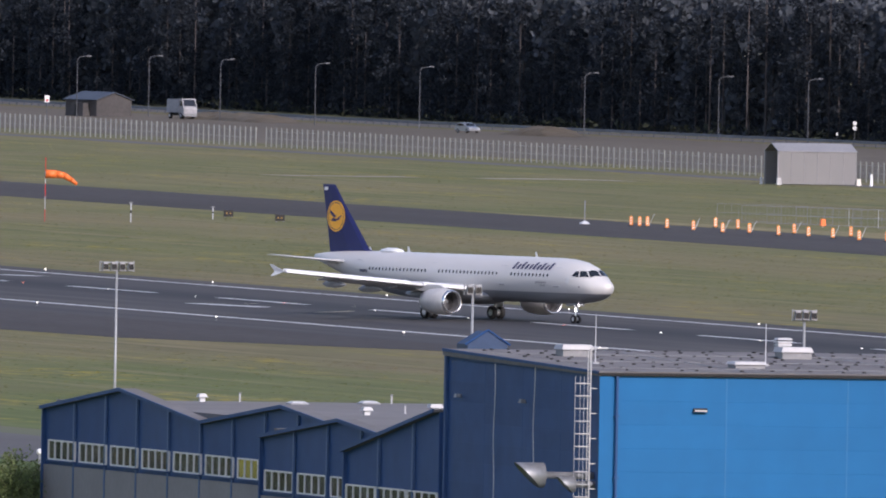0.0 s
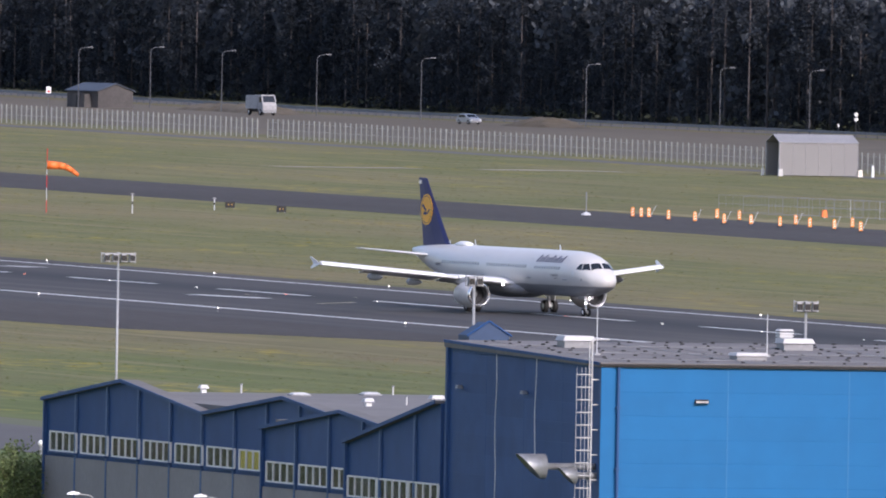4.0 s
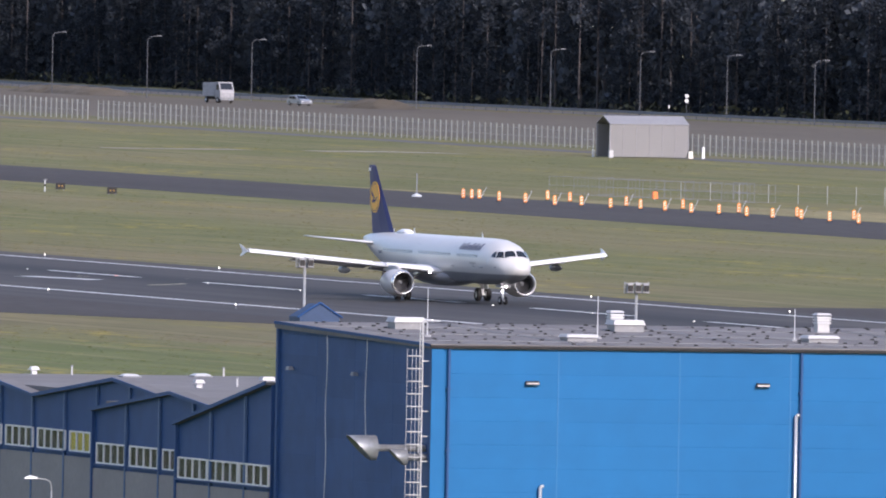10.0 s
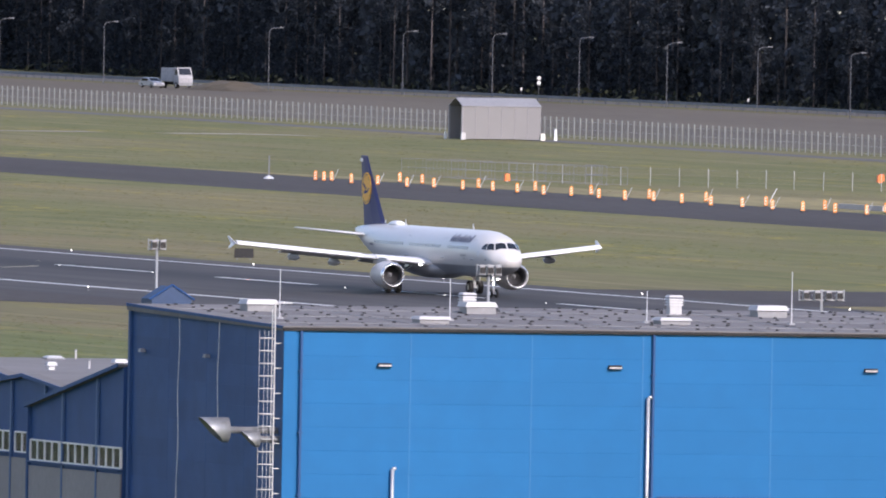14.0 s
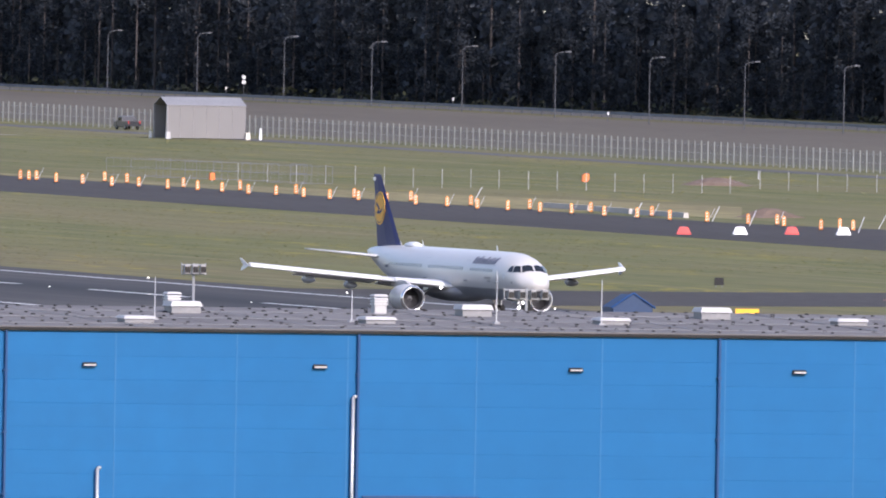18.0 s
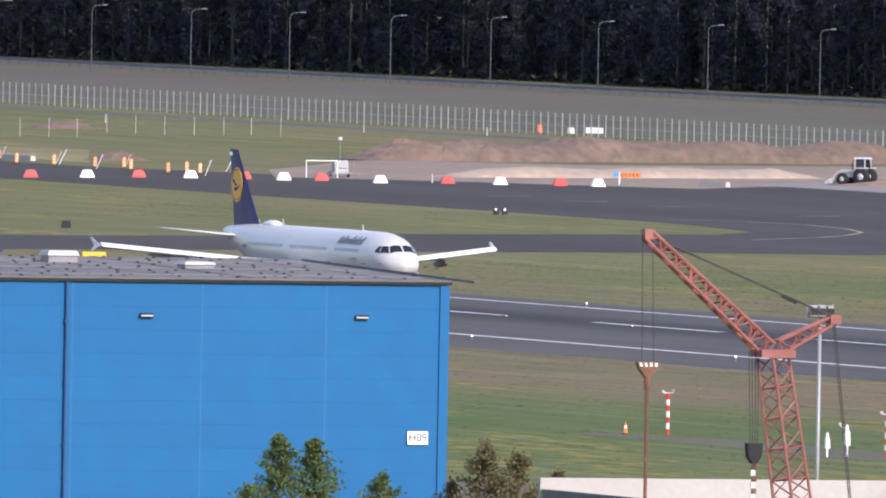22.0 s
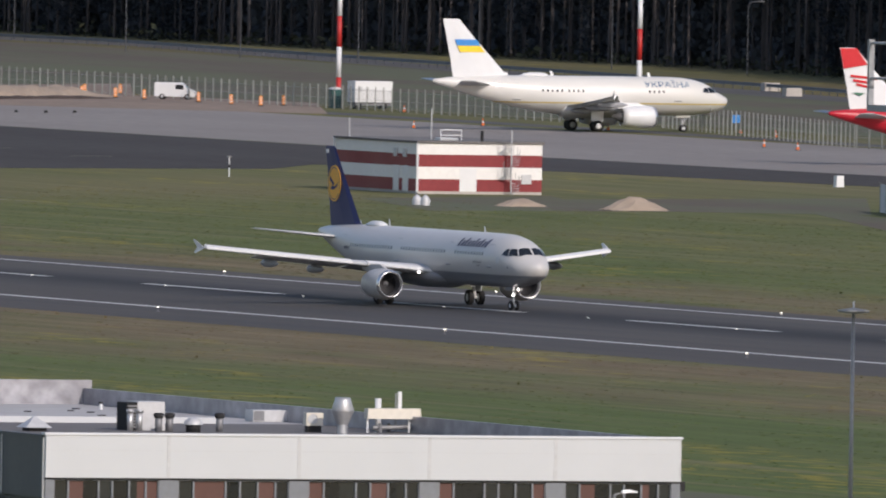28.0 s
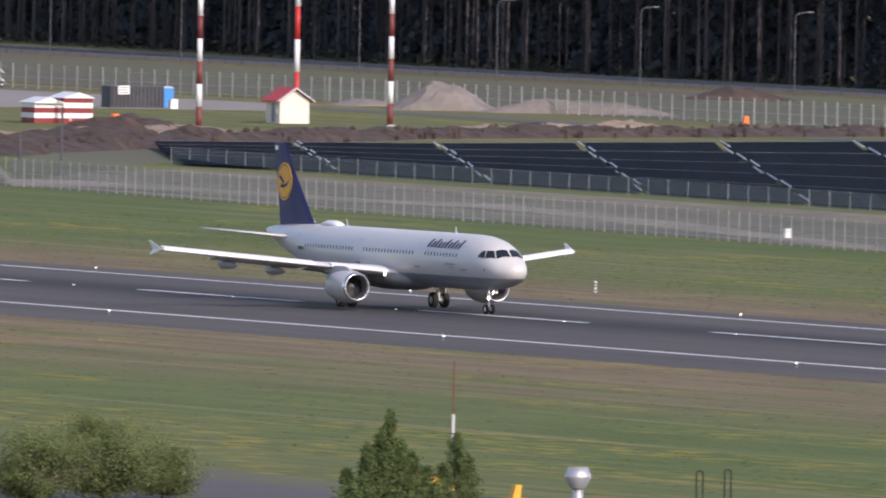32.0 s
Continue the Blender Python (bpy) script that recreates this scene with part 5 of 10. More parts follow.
def box_truck(m):
    t = thing("box_truck", "white box lorry on the main road", "lorry", m)
    part("cargo_box", Shape().box(-3.4, -1.15, .95, .9, 1.15, 2.9, inset=.04), M_lorry, t)
    part("cab", Shape().loft([[(1.0, y, .6), (1.0, y, 3.0), (2.0, y, 3.0), (2.55, y, 1.9), (2.7, y, 1.5), (2.7, y, .6)] for y in (-1.1, 1.1)]), M_lorry, t)
    part("windscreen", Shape().add([(2.56, -.95, 1.95), (2.56, .95, 1.95), (2.1, .9, 2.85), (2.1, -.9, 2.85)], [(0, 1, 2, 3)]), M_glass, t)
    part("side_window", Shape().box(1.4, -1.13, 1.9, 2.2, -1.11, 2.7), M_glass, t)
    part("chassis", Shape().box(-3.2, -.6, .5, 2.5, .6, .9), M_dark, t)
    part("bumper", Shape().box(2.6, -1.05, .4, 2.8, 1.05, .8), M_midgrey, t)
    wheels4(t, (-2.2, 1.8), 1.0, .45, .3)
    return t


truck = box_truck(pose(-3978.9, 1156.2, .03, 0, 0, 8))

# road-side sheds and signs beyond the fence
def small_house(m, w, d, h, rise, wallm, roofm, label):
    t = thing("cabin", label, "cabin", m)
    part("wall", Shape().add([(-w / 2, -d / 2, 0), (w / 2, -d / 2, 0), (w / 2, d / 2, 0), (-w / 2, d / 2, 0), (-w / 2, -d / 2, h), (w / 2, -d / 2, h), (w / 2, d / 2, h), (-w / 2, d / 2, h),
                              (-w / 2, 0, h + rise), (w / 2, 0, h + rise)], [(0, 1, 5, 4), (2, 3, 7, 6), (1, 2, 6, 9, 5), (3, 0, 4, 8, 7)]), wallm, t)
    for s in (-1, 1):
        part("roof_slope", Shape().add([(-w / 2 - .3, s * (d / 2 + .35), h - .12), (w / 2 + .3, s * (d / 2 + .35), h - .12), (w / 2 + .3, 0, h + rise + .05), (-w / 2 - .3, 0, h + rise + .05),
                                        (-w / 2 - .3, s * (d / 2 + .35), h), (w / 2 + .3, s * (d / 2 + .35), h), (w / 2 + .3, 0, h + rise + .17), (-w / 2 - .3, 0, h + rise + .17)],
             [(0, 1, 2, 3), (4, 7, 6, 5), (0, 4, 5, 1), (0, 3, 7, 4), (1, 5, 6, 2)]), roofm, t)
    return t


M_oldwall = mat("weathered_wall", (0.075, 0.07, 0.068), 0.9, vary=0.2)
M_oldroof = mat("blue_grey_roof", (0.055, 0.07, 0.095), 0.7, vary=0.15)
hs1 = small_house(pose(-4069.7, 1151.9, 0, 0, 0, 15), 9, 6, 2.5, 1.0, M_oldwall, M_oldroof, "old roadside house with a blue-grey roof")
part("porch", Shape().box(-1.0, -4.2, 0, 2.5, -3, 2.0, inset=.1), M_oldwall, hs1)
part("door", Shape().box(.2, -4.25, 0, 1.1, -4.19, 1.8), M_dark, hs1)


def sign_post(m, h, w, hh, face, label, back=None, cat="sign", round_=False):
    t = thing("road_sign", label, cat, m)
    part("post", Shape().bar((0, 0, -.1), (0, 0, h), .05, 6), M_lampgrey, t)
    if round_:
        part("board", Shape().lathe([(-.02, .01), (-.02, w / 2), (.02, w / 2), (.02, .01)], 16, "X", Matrix.Translation((.08, 0, h))), face, t)
    else:
        part("board", Shape().box(.05, -w / 2, h - hh / 2, .09, w / 2, h + hh / 2), face, t)
    return t


so = sign_post(pose(-4002.7, 1125.1, 0), 3.2, .7, 1.0, M_white, "white and red roadside sign on a post")
part("symbol", Shape().lathe([(.0, .01), (0, .2), (.015, .2), (.015, .01)], 12, "X", Matrix.Translation((.095, 0, 3.0))), M_red, so)
so = sign_post(pose(-3867.8, 1206.4, 0), 2.9, .6, .6, M_lightgrey, "round grey roadside signs on a post", round_=True)
part("board", Shape().lathe([(-.02, .01), (-.02, .3), (.02, .3), (.02, .01)], 16, "X", Matrix.Translation((.08, 0, 2.2))), M_lightgrey, so)
for i, (x, y) in enumerate(((-3785.7, 1211.4), (-3650.0, 1189.9), (-3878.1, 1207.0),)):
    sign_post(pose(x, y, 0), 1.2, .25, .4, M_lightgrey, "short marker post beside the road", cat="marker")


def mound(name, label, x0, x1, yfun, width, height, material, seed, cat="soil heap", step=.8, rough=.35, kind=""):
    """A long heap of loose soil; yfun gives its axis."""
    r = random.Random(seed)
    n = max(6, int((x1 - x0) / step))
    rows = 13
    v, f = [], []
    for i in range(n + 1):
        k = i / n
        x = x0 + (x1 - x0) * k
        end = min(1.0, (x - x0) / min(7.0, (x1 - x0) * .4) + .05, (x1 - x) / min(7.0, (x1 - x0) * .4) + .05)
        hh = height * end * (1 + rough * noise.noise(Vector((x * .11, seed, 0))) * 1.4)
        for j in range(rows):
            q = j / (rows - 1)
            z = hh * math.sin(math.pi * q) ** .8 if 0 < j < rows - 1 else -.1
            z += 0 if j in (0, rows - 1) else (rough * .6 * noise.noise(Vector((x * .5, q * 4, seed))) + .3 * rough * noise.noise(Vector((x * 1.4, q * 9, seed + 5)))) * hh
            v.append((x + r.uniform(-.3, .3), yfun(x) + (q - .5) * width * (.8 + .3 * noise.noise(Vector((x * .07, 3, seed)))), z))
    for i in range(n):
        for j in range(rows - 1):
            a = i * rows + j
            f.append((a, a + rows, a + rows + 1, a + 1))
    s = Shape().add(v, f)
    return solid(name, s, material, label, cat, smooth=False, kind=kind)


M_soil = mat("brown_soil", (0.165, 0.118, 0.090), 0.95, vary=0.25, grain=0.7, patch=0.12, bump=.1, coords="World")
M_darksoil = mat("dark_soil", (0.066, 0.047, 0.039), 0.95, vary=0.35, grain=0.7, patch=0.2, bump=.1, coords="World")
M_sand = mat("pale_sand", (0.36, 0.29, 0.225), 0.95, vary=0.14, grain=0.6, patch=0.1, bump=.05, coords="World")
M_drysand = mat("dry_dug_sand", (0.255, 0.200, 0.148), 0.95, vary=0.22, grain=0.7, patch=0.15, bump=.05, coords="World")
M_gravel = mat("grey_gravel", (0.205, 0.18, 0.16), 0.95, vary=0.18, grain=0.9, patch=0.2, bump=.05, coords="World")
# bare strip between fence and road
bare = Shape()
for (xa, ya), (xb, yb) in zip(ROAD_Y, ROAD_Y[1:]):
    bare.add([(xa, 1092, .012), (xb, 1092, .012), (xb, yb - 4, .012), (xa, ya - 4, .012)], [(0, 1, 2, 3)])
M_rough = mat("rough_dry_grass", (0.104, 0.083, 0.054), 0.95, vary=0.22, grain=0.5, patch=0.02, coords="World", stretch=(.3, 1, 1))
nt_ = M_rough.node_tree
ps_n = nt_.nodes.new("ShaderNodeNewGeometry").outputs["Position"]
sx_n = nt_.nodes.new("ShaderNodeSeparateXYZ")
nt_.links.new(ps_n, sx_n.inputs[0])
gm_n = nt_.nodes.new("ShaderNodeMath")
gm_n.operation = "MULTIPLY"
nt_.links.new(ramp_of(nt_.nodes, nt_.links, noise_tex(nt_.nodes, nt_.links, ps_n, 0.05, 4.0, (0.25, 1, 1)), 0.38, 0.58), gm_n.inputs[0])
nt_.links.new(ramp_of(nt_.nodes, nt_.links, sx_n.outputs["X"], -3450.0, -3000.0), gm_n.inputs[1])
gp_ = gm_n.outputs[0]
pb_ = nt_.nodes["Principled BSDF"]
nt_.links.new(mix_of(nt_.nodes, nt_.links, gp_, pb_.inputs["Base Color"].links[0].from_socket, (0.092, 0.102, 0.048)), pb_.inputs["Base Color"])
mound("soil_heap", "low brown soil heap beside the road", -3915.7, -3935.2 + 40, lambda x: along(ROAD_Y, x) - 14, 9, 1.3, M_rough, 3)
mound("soil_heap", "low brown soil heap beside the road", -4060, -4010, lambda x: along(ROAD_Y, x) - 12, 9, 1.1, M_rough, 4)
solid("verge", bare, M_rough, "rough brown dry grass between fence and road", "grass", kind="structure")

# ---- far shed by the fence ----
shed = thing("shed", "pale grey fabric shed with one open end", "shed", pose(-3432.7, 1065.0, 0))
L2, D2, Hs = 9.90 * .5 * 1.04, 2.8, 4.2
shed_roof = mat("grey_sheet_roof", (0.26, 0.26, 0.265), 0.6, vary=0.1)
shed_wall = mat("pale_grey_fabric", (0.200, 0.196, 0.194), 0.7, vary=0.05, grain=.5)
part("front_wall", Shape().box(-.04, -L2, .1, .04, L2, Hs, m=Matrix.Translation((2.8, 0, 0))), shed_wall, shed)
part("back_wall", Shape().box(-.04, -L2, .1, .04, L2, Hs, m=Matrix.Translation((-2.8, 0, 0))), shed_wall, shed)
for k in range(7):
    part("rib", Shape().bar((2.86, -L2 + 2 * L2 * k / 6, .1), (2.86, -L2 + 2 * L2 * k / 6, Hs), .035, 5), shed_roof, shed)
part("end_wall", Shape().add([(-2.8, L2, .1), (2.8, L2, .1), (2.8, L2, Hs), (0, L2, Hs + .95), (-2.8, L2, Hs), (-2.8, L2 - .05, .1), (2.8, L2 - .05, .1), (2.8, L2 - .05, Hs), (0, L2 - .05, Hs + .95), (-2.8, L2 - .05, Hs)],
     [(0, 1, 2, 3, 4), (9, 8, 7, 6, 5)]), shed_wall, shed)
for sg in (-1, 1):
    part("roof_slope", Shape().add([(sg * 2.95, -L2 - .1, Hs - .02), (sg * 2.95, L2 + .1, Hs - .02), (0, L2 + .1, Hs + .98), (0, -L2 - .1, Hs + .98),
                                    (sg * 2.95, -L2 - .1, Hs + .06), (sg * 2.95, L2 + .1, Hs + .06), (0, L2 + .1, Hs + 1.06), (0, -L2 - .1, Hs + 1.06)],
         [(0, 1, 2, 3), (7, 6, 5, 4), (0, 4, 5, 1), (0, 3, 7, 4), (1, 5, 6, 2)]), shed_roof, shed, "grey ridged roof")
for xx in (-2.75, 2.75):
    part("frame_post", Shape().box(xx - .1, -L2 - .12, 0, xx + .1, -L2 + .1, Hs), shed_roof, shed)
part("block", Shape().box(2.9, -L2 - .3, 0, 3.4, -L2 + .3, .9, inset=.05), M_dirtywhite, shed)
part("block", Shape().box(2.9, L2 - .1, 0, 3.4, L2 + .5, .9, inset=.05), M_cream, shed)
for (x, y), h, w in (((-3428.8, 1071.8), 1.49, .35), ((-3435.3, 1059.3), .9, .3)):
    solid("marker_post", Shape().box(-w / 2, -w / 2, 0, w / 2, w / 2, h, inset=.05), M_white, "short white marker post on the grass", "marker", pose(x, y, 0))

# ---- windsock ----
ws = thing("windsock", "orange windsock on a red and white pole", "windsock", pose(-3045.0, 855.9, 0))
hp = 7.02
for k in range(5):
    part("pole_section", Shape().bar((0, 0, hp * k / 5), (0, 0, hp * (k + 1) / 5), .045, 8), M_red if k % 2 == 0 else M_lightgrey, ws)
hz0 = hp * .76
pts = [((0, 0, hz0), .48), ((.3, 1.2, hz0 - .03), .43), ((.5, 2.0, hz0 - .15), .36), ((.7, 2.75, hz0 - .6), .27), ((.85, 3.4, hz0 - 1.1), .18)]
for (p, r0), (q, r1) in zip(pts, pts[1:]):
    part("sock_segment", Shape().bar(p, q, r0, 14, r1), M_orange, ws, smooth=True)
part("obstacle_lamp", Shape().ball((0, 0, hp + .05), .09, 6), M_red, ws, smooth=True)

# ---- taxiway signs, stakes, boards ----
M_amber = mat("dull_amber", (0.30, 0.17, 0.03), 0.6, vary=0.1)
for x, y in ((-3092.6, 890.8), (-3064.5, 888.7)):
    t = thing("taxiway_sign", "black taxiway sign with yellow marks", "sign", pose(x, y, 0))
    part("board", Shape().box(-.1, -.55, .15, .1, .55, .85, inset=.02), M_dark, t)
    part("mark", Shape().box(.1, -.3, .42, .115, -.12, .6), M_amber, t)
    part("mark", Shape().box(.1, .12, .42, .115, .26, .6), M_amber, t)
    for yy in (-.4, .4):
        part("foot", Shape().bar((0, yy, 0), (0, yy, .16), .05, 6), M_midgrey, t)
for (x, y), h, col in (((-3049.5, 867.1), 2.26, M_lightgrey), ((-3082.6, 886.1), 1.40, M_lightgrey), ((-2405.1, 920.5), 2.00, M_white)):
    t = thing("stake", "slim pale stake on the grass", "stake", pose(x, y, 0))
    part("rod", Shape().bar((0, 0, 0), (0, 0, h), .07, 6), col, t)
    part("band", Shape().bar((0, 0, h * .45), (0, 0, h * .6), .085, 6), M_dark, t)
    part("cap", Shape().box(-.12, -.2, h - .12, .12, .2, h + .02), M_midgrey, t)
t = thing("wind_vane_post", "grey pole on a pale weighted foot", "marker", pose(-3083.0, 929.9, 0.02))
part("foot", Shape().lathe([(0, .6), (.12, .55), (.35, .15), (.4, .02)], 10, "Z"), M_lightgrey, t)
part("rod", Shape().bar((0, 0, .3), (0, 0, 2.62), .07, 6), M_midgrey, t)
for (x, y), wd, hh, col, lab in (((-2576.8, 774.9), 1.9, .9, M_dark, "dark board sign seen from behind"), ((-2403.0, 821.5), 1.7, .85, M_dark, "dark board sign seen from behind"),
                                 ((-2394.0, 818.3), 1.5, .8, M_dark, "dark board sign seen from behind"), ((-2483.4, 820.6), .9, .7, M_dark, "small dark sign with a yellow face"),
                                 ((-2430.2, 823.6), .7, .6, M_orange, "small orange marker box")):
    t = thing("field_sign", lab, "sign", pose(x, y, 0))
    part("board", Shape().box(-.08, -wd / 2, .2, .08, wd / 2, .2 + hh, inset=.03), col, t)
    for yy in (-wd * .35, wd * .35):
        part("leg", Shape().bar((0, yy, 0), (0, yy, .22), .04, 6), M_midgrey, t)
t = thing("field_sign", "yellow sign board behind the hangar roof", "sign", pose(-2344.2, 777.2, 0))
part("board", Shape().box(-.1, -1.1, .0, .1, 1.1, .8, inset=.03), M_yellow, t)
M_redpaint = mat("faded_red_paint", (0.34, 0.13, 0.12), 0.8, vary=0.2, coords="World")
flat("red_strip", [(-2430.1, 818.5), (-2422.5, 825.5), (-2444.0, 833.4), (-2455.0, 828.5)], .03, M_redpaint, "faded red painted strip on the link taxiway", "marking")
t = thing("lamp_pair", "two small dark apron lamps on the grass", "lamp", pose(-2584.9, 898.0, 0))
for yy in (-.45, .45):
    part("lamp_box", Shape().box(-.2, yy - .22, .1, .2, yy + .22, .75, inset=.04), M_dark, t)
    part("lens", Shape().box(.2, yy - .2, .45, .22, yy + .0, .72), M_white, t)
    part("leg", Shape().bar((0, yy, 0), (0, yy, .12), .05, 6), M_midgrey, t)

# ---- works area: striped beacons and blocks ----
M_beacon = mat("beacon_orange", (0.80, 0.26, 0.04), 0.5, vary=0.08)


def beacon():
    t = thing("warning_beacon", "orange and white striped warning panel on a foot", "beacon", group="beacons along the works")
    part("foot", Shape().box(-.35, -.25, 0, .35, .25, .1, inset=.03), M_dark, t)
    part("panel", Shape().box(-.03, -.19, .12, .03, .19, 1.1, inset=.0), M_beacon, t)
    for k in range(3):
        z = .2 + .29 * k
        part("stripe", Shape().add([(.034, -.12, z + .03), (.034, .12, z + .15), (.034, .12, z + .25), (.034, -.12, z + .13)], [(0, 1, 2, 3)]), M_white, t)
    part("lamp", Shape().ball((0, 0, 1.14), .06, 6), M_yellow, t, smooth=True)
    return t


bp_ = beacon()
spots = [(-3071.8, 932.0), (-3068.5, 932.0), (-3069.2, 933.1), (-3054.7, 931.0), (-3044.9, 931.1), (-3067.8, 940.7), (-3031.5, 930.4), (-3057.6, 940.2), (-3030.1, 933.1), (-3016.6, 932.3), (-3030.4, 938.4), (-3011.5, 934.2), (-3001.8, 934.0), (-3015.6, 940.4), (-2988.5, 932.9), (-2983.1, 934.4), (-2993.0, 939.8), (-2970.1, 933.5),
         (-2960.7, 933.5), (-2970.8, 939.5), (-2955.7, 935.2), (-2942.7, 934.3), (-2956.6, 941.5), (-2930.1, 933.6), (-2921.5, 934.4), (-2931.2, 940.2), (-2909.0, 933.8), (-2900.5, 934.5), (-2909.9, 940.0), (-2892.1, 935.4), (-2883.7, 936.2), (-2896.4, 942.5), (-2871.8, 936.0), (-2863.6, 937.0), (-2875.8, 942.6), (-2851.7, 936.7), (-2844.0, 938.3),
         (-2831.5, 938.7), (-2830.3, 941.5), (-2820.2, 938.9), (-2802.0, 936.9), (-2810.5, 941.8), (-2801.1, 940.1), (-2859.1, 1076.5), (-2850.7, 1077.4), (-2841.8, 1077.5), (-2827.6, 1078.6), (-2815.5, 1077.9), (-2806.8, 1078.1), (-2812.3, 1082.9), (-2873.8, 1082.4), (-2876.9, 1087.9)]
for i, (x, y) in enumerate(spots):
    m = pose(x, y, .02, 0, 0, (i * 53) % 40 - 30)
    if i == 0:
        bp_.matrix_basis = m
    else:
        copy_thing(bp_, m)


def block(col, lab):
    t = thing("barrier_block", lab, "barrier", group="barrier blocks along the taxiway")
    part("body", Shape().loft([[(-.25, -.75, 0), (.25, -.75, 0), (.25, .75, 0), (-.25, .75, 0)], [(-.24, -.74, .12), (.24, -.74, .12), (.24, .74, .12), (-.24, .74, .12)],
                               [(-.14, -.48, .72), (.14, -.48, .72), (.14, .48, .72), (-.14, .48, .72)], [(-.1, -.42, .8), (.1, -.42, .8), (.1, .42, .8), (-.1, .42, .8)]]), col, t)
    part("filler_cap", Shape().bar((0, 0, .78), (0, 0, .86), .09, 8), M_midgrey, t)
    return t


rb, wb = block(M_red, "red plastic barrier block"), block(M_white, "white plastic barrier block")
seen = set()
for i, (x, y) in enumerate(((-2766.1, 910.1), (-2770.4, 917.6), (-2774.4, 924.5), (-2775.0, 930.3), (-2772.3, 935.2), (-2768.5, 938.2), (-2768.0, 942.1), (-2758.7, 945.3), (-2760.5, 953.2), (-2757.6, 957.9), (-2755.3, 963.6), (-2754.7, 967.5),)):
    src = (rb, wb)[i % 2]
    m = pose(x, y, .02, 0, 0, (i * 31) % 15 - 7)
    if i < 2:
        src.matrix_basis = m
    else:
        copy_thing(src, m)
# pale concrete beams and stakes behind the beacons
M_beam = mat("pale_concrete", (0.46, 0.43, 0.39), 0.9, vary=0.12)
for (x0, y0), (x1, y1) in (((-2926.4, 947.1), (-2911.4, 947.3)), ((-2908.2, 946.9), (-2892.5, 945.8)), ((-2889.1, 945.0), (-2871.4, 945.0)), ((-2765.3, 982.5), (-2760.5, 983.7))):
    a, b = Vector((x0, y0, 0)), Vector((x1, y1, 0))
    mm = Matrix.Translation((a + b) / 2) @ Matrix.Rotation(math.atan2(b.y - a.y, b.x - a.x), 4, "Z")
    L = (b - a).length / 2
    solid("concrete_beam", Shape().box(-L, -.3, 0, L, .3, .55, inset=.06), M_beam, "long pale concrete beam lying on the ground", "beam", mm, "concrete beams")
sk = Shape().bar((0, 0, -.1), (0, 0, 2.1), .035, 5).mesh("stake", M_dirtywhite)
site = thing("wire_fence", "low wire fence of slim stakes round the works", "fence")
spx = [(-3085.4, 961.9), (-3080.0, 963.7), (-3074.5, 965.4), (-3073.3, 968.5), (-3072.0, 971.6), (-3066.5, 973.3), (-3061.1, 975.0), (-3059.8, 978.0), (-3058.5, 981.0), (-3057.2, 983.9), (-3051.7, 985.6), (-3050.4, 988.6), (-3049.1, 991.6), (-3043.6, 993.2), (-3042.3, 996.2), (-3041.0, 999.2), (-3039.7, 1002.2), (-3038.4, 1005.1),
       (-3076.9, 1021.4), (-3071.4, 1023.0), (-3065.8, 1024.6), (-3064.5, 1027.7), (-3063.2, 1030.8), (-3065.9, 1035.0), (-3064.6, 1038.1)]
for x, y in spx:
    part("stake", sk, M_lightgrey, site, m=pose(x, y, 0, 0, 0, 0))
for z in (.6, 1.3, 1.95):
    wr = Shape()
    for (x0, y0), (x1, y1) in zip(spx, spx[1:]):
        wr.bar((x0, y0, z), (x1, y1, z), .005, 4)
    part("wire", wr, M_midgrey, site)
# leaning rods behind the beacons
for i, (x, y) in enumerate(((-2960.9, 950.4), (-2869.3, 938.8), (-2850.3, 941.2), (-2824.7, 936.8), (-2791.2, 937.5), (-2817.4, 948.7),)):
    solid("leaning_rod", Shape().bar((0, -.3, 0), (.2, .5, 1.6), .05, 5), M_lightgrey, "pale leaning rod at the works", "rod", pose(x, y, 0, 0, 0, (i * 60) % 50))
for i, (x, y) in enumerate(spots[2:40:2]):
    solid("leaning_rod", Shape().bar((0, .25, 0), (0, .95, 1.45), .028, 5), M_lightgrey, "pale leaning rod beside a beacon", "rod", pose(x - .5, y, 0, 0, 0, (i * 23) % 30 - 15), "rods beside the beacons")
# stacked wire frames
def wire_frame(x, y, a, L, h):
    t = thing("mesh_barrier", "bundled pale wire fence panels", "fence panel", pose(x, y, 0, 0, 0, a), "wire panels")
    s = Shape()
    for z in (.05, h * .5, h):
        s.bar((-L / 2, 0, z), (L / 2, 0, z), .02, 4)
    n = int(L / .8)
    for i in range(n + 1):
        s.bar((-L / 2 + L * i / n, 0, 0), (-L / 2 + L * i / n, 0, h), .009 if 0 < i < n else .025, 4)
    part("panel_mesh", s, M_midgrey, t)
    return t


for i, (x, y) in enumerate(((-3117.7, 960.0), (-3107.5, 959.9), (-3101.6, 961.1), (-3096.0, 962.8), (-3090.4, 964.4), (-3084.8, 966.0), (-3074.8, 965.9),)):
    wire_frame(x, y, 60 + (i * 17) % 20, 7.5, 2.0)
for i, (x, y) in enumerate(((-3074.6, 965.6), (-3070.8, 964.8),)):
    wire_frame(x, y, 20 + 30 * i, 2.6, 2.2)
for i, (x, y) in enumerate(((-2790.0, 951.5), (-2786.8, 950.8),)):
    wire_frame(x, y, 20 + 40 * i, 2.4, 2.0)
lt = thing("light_trailer", "grey lighting trailer with a mast at the works", "trailer", pose(-2793.0, 952.6, 0))
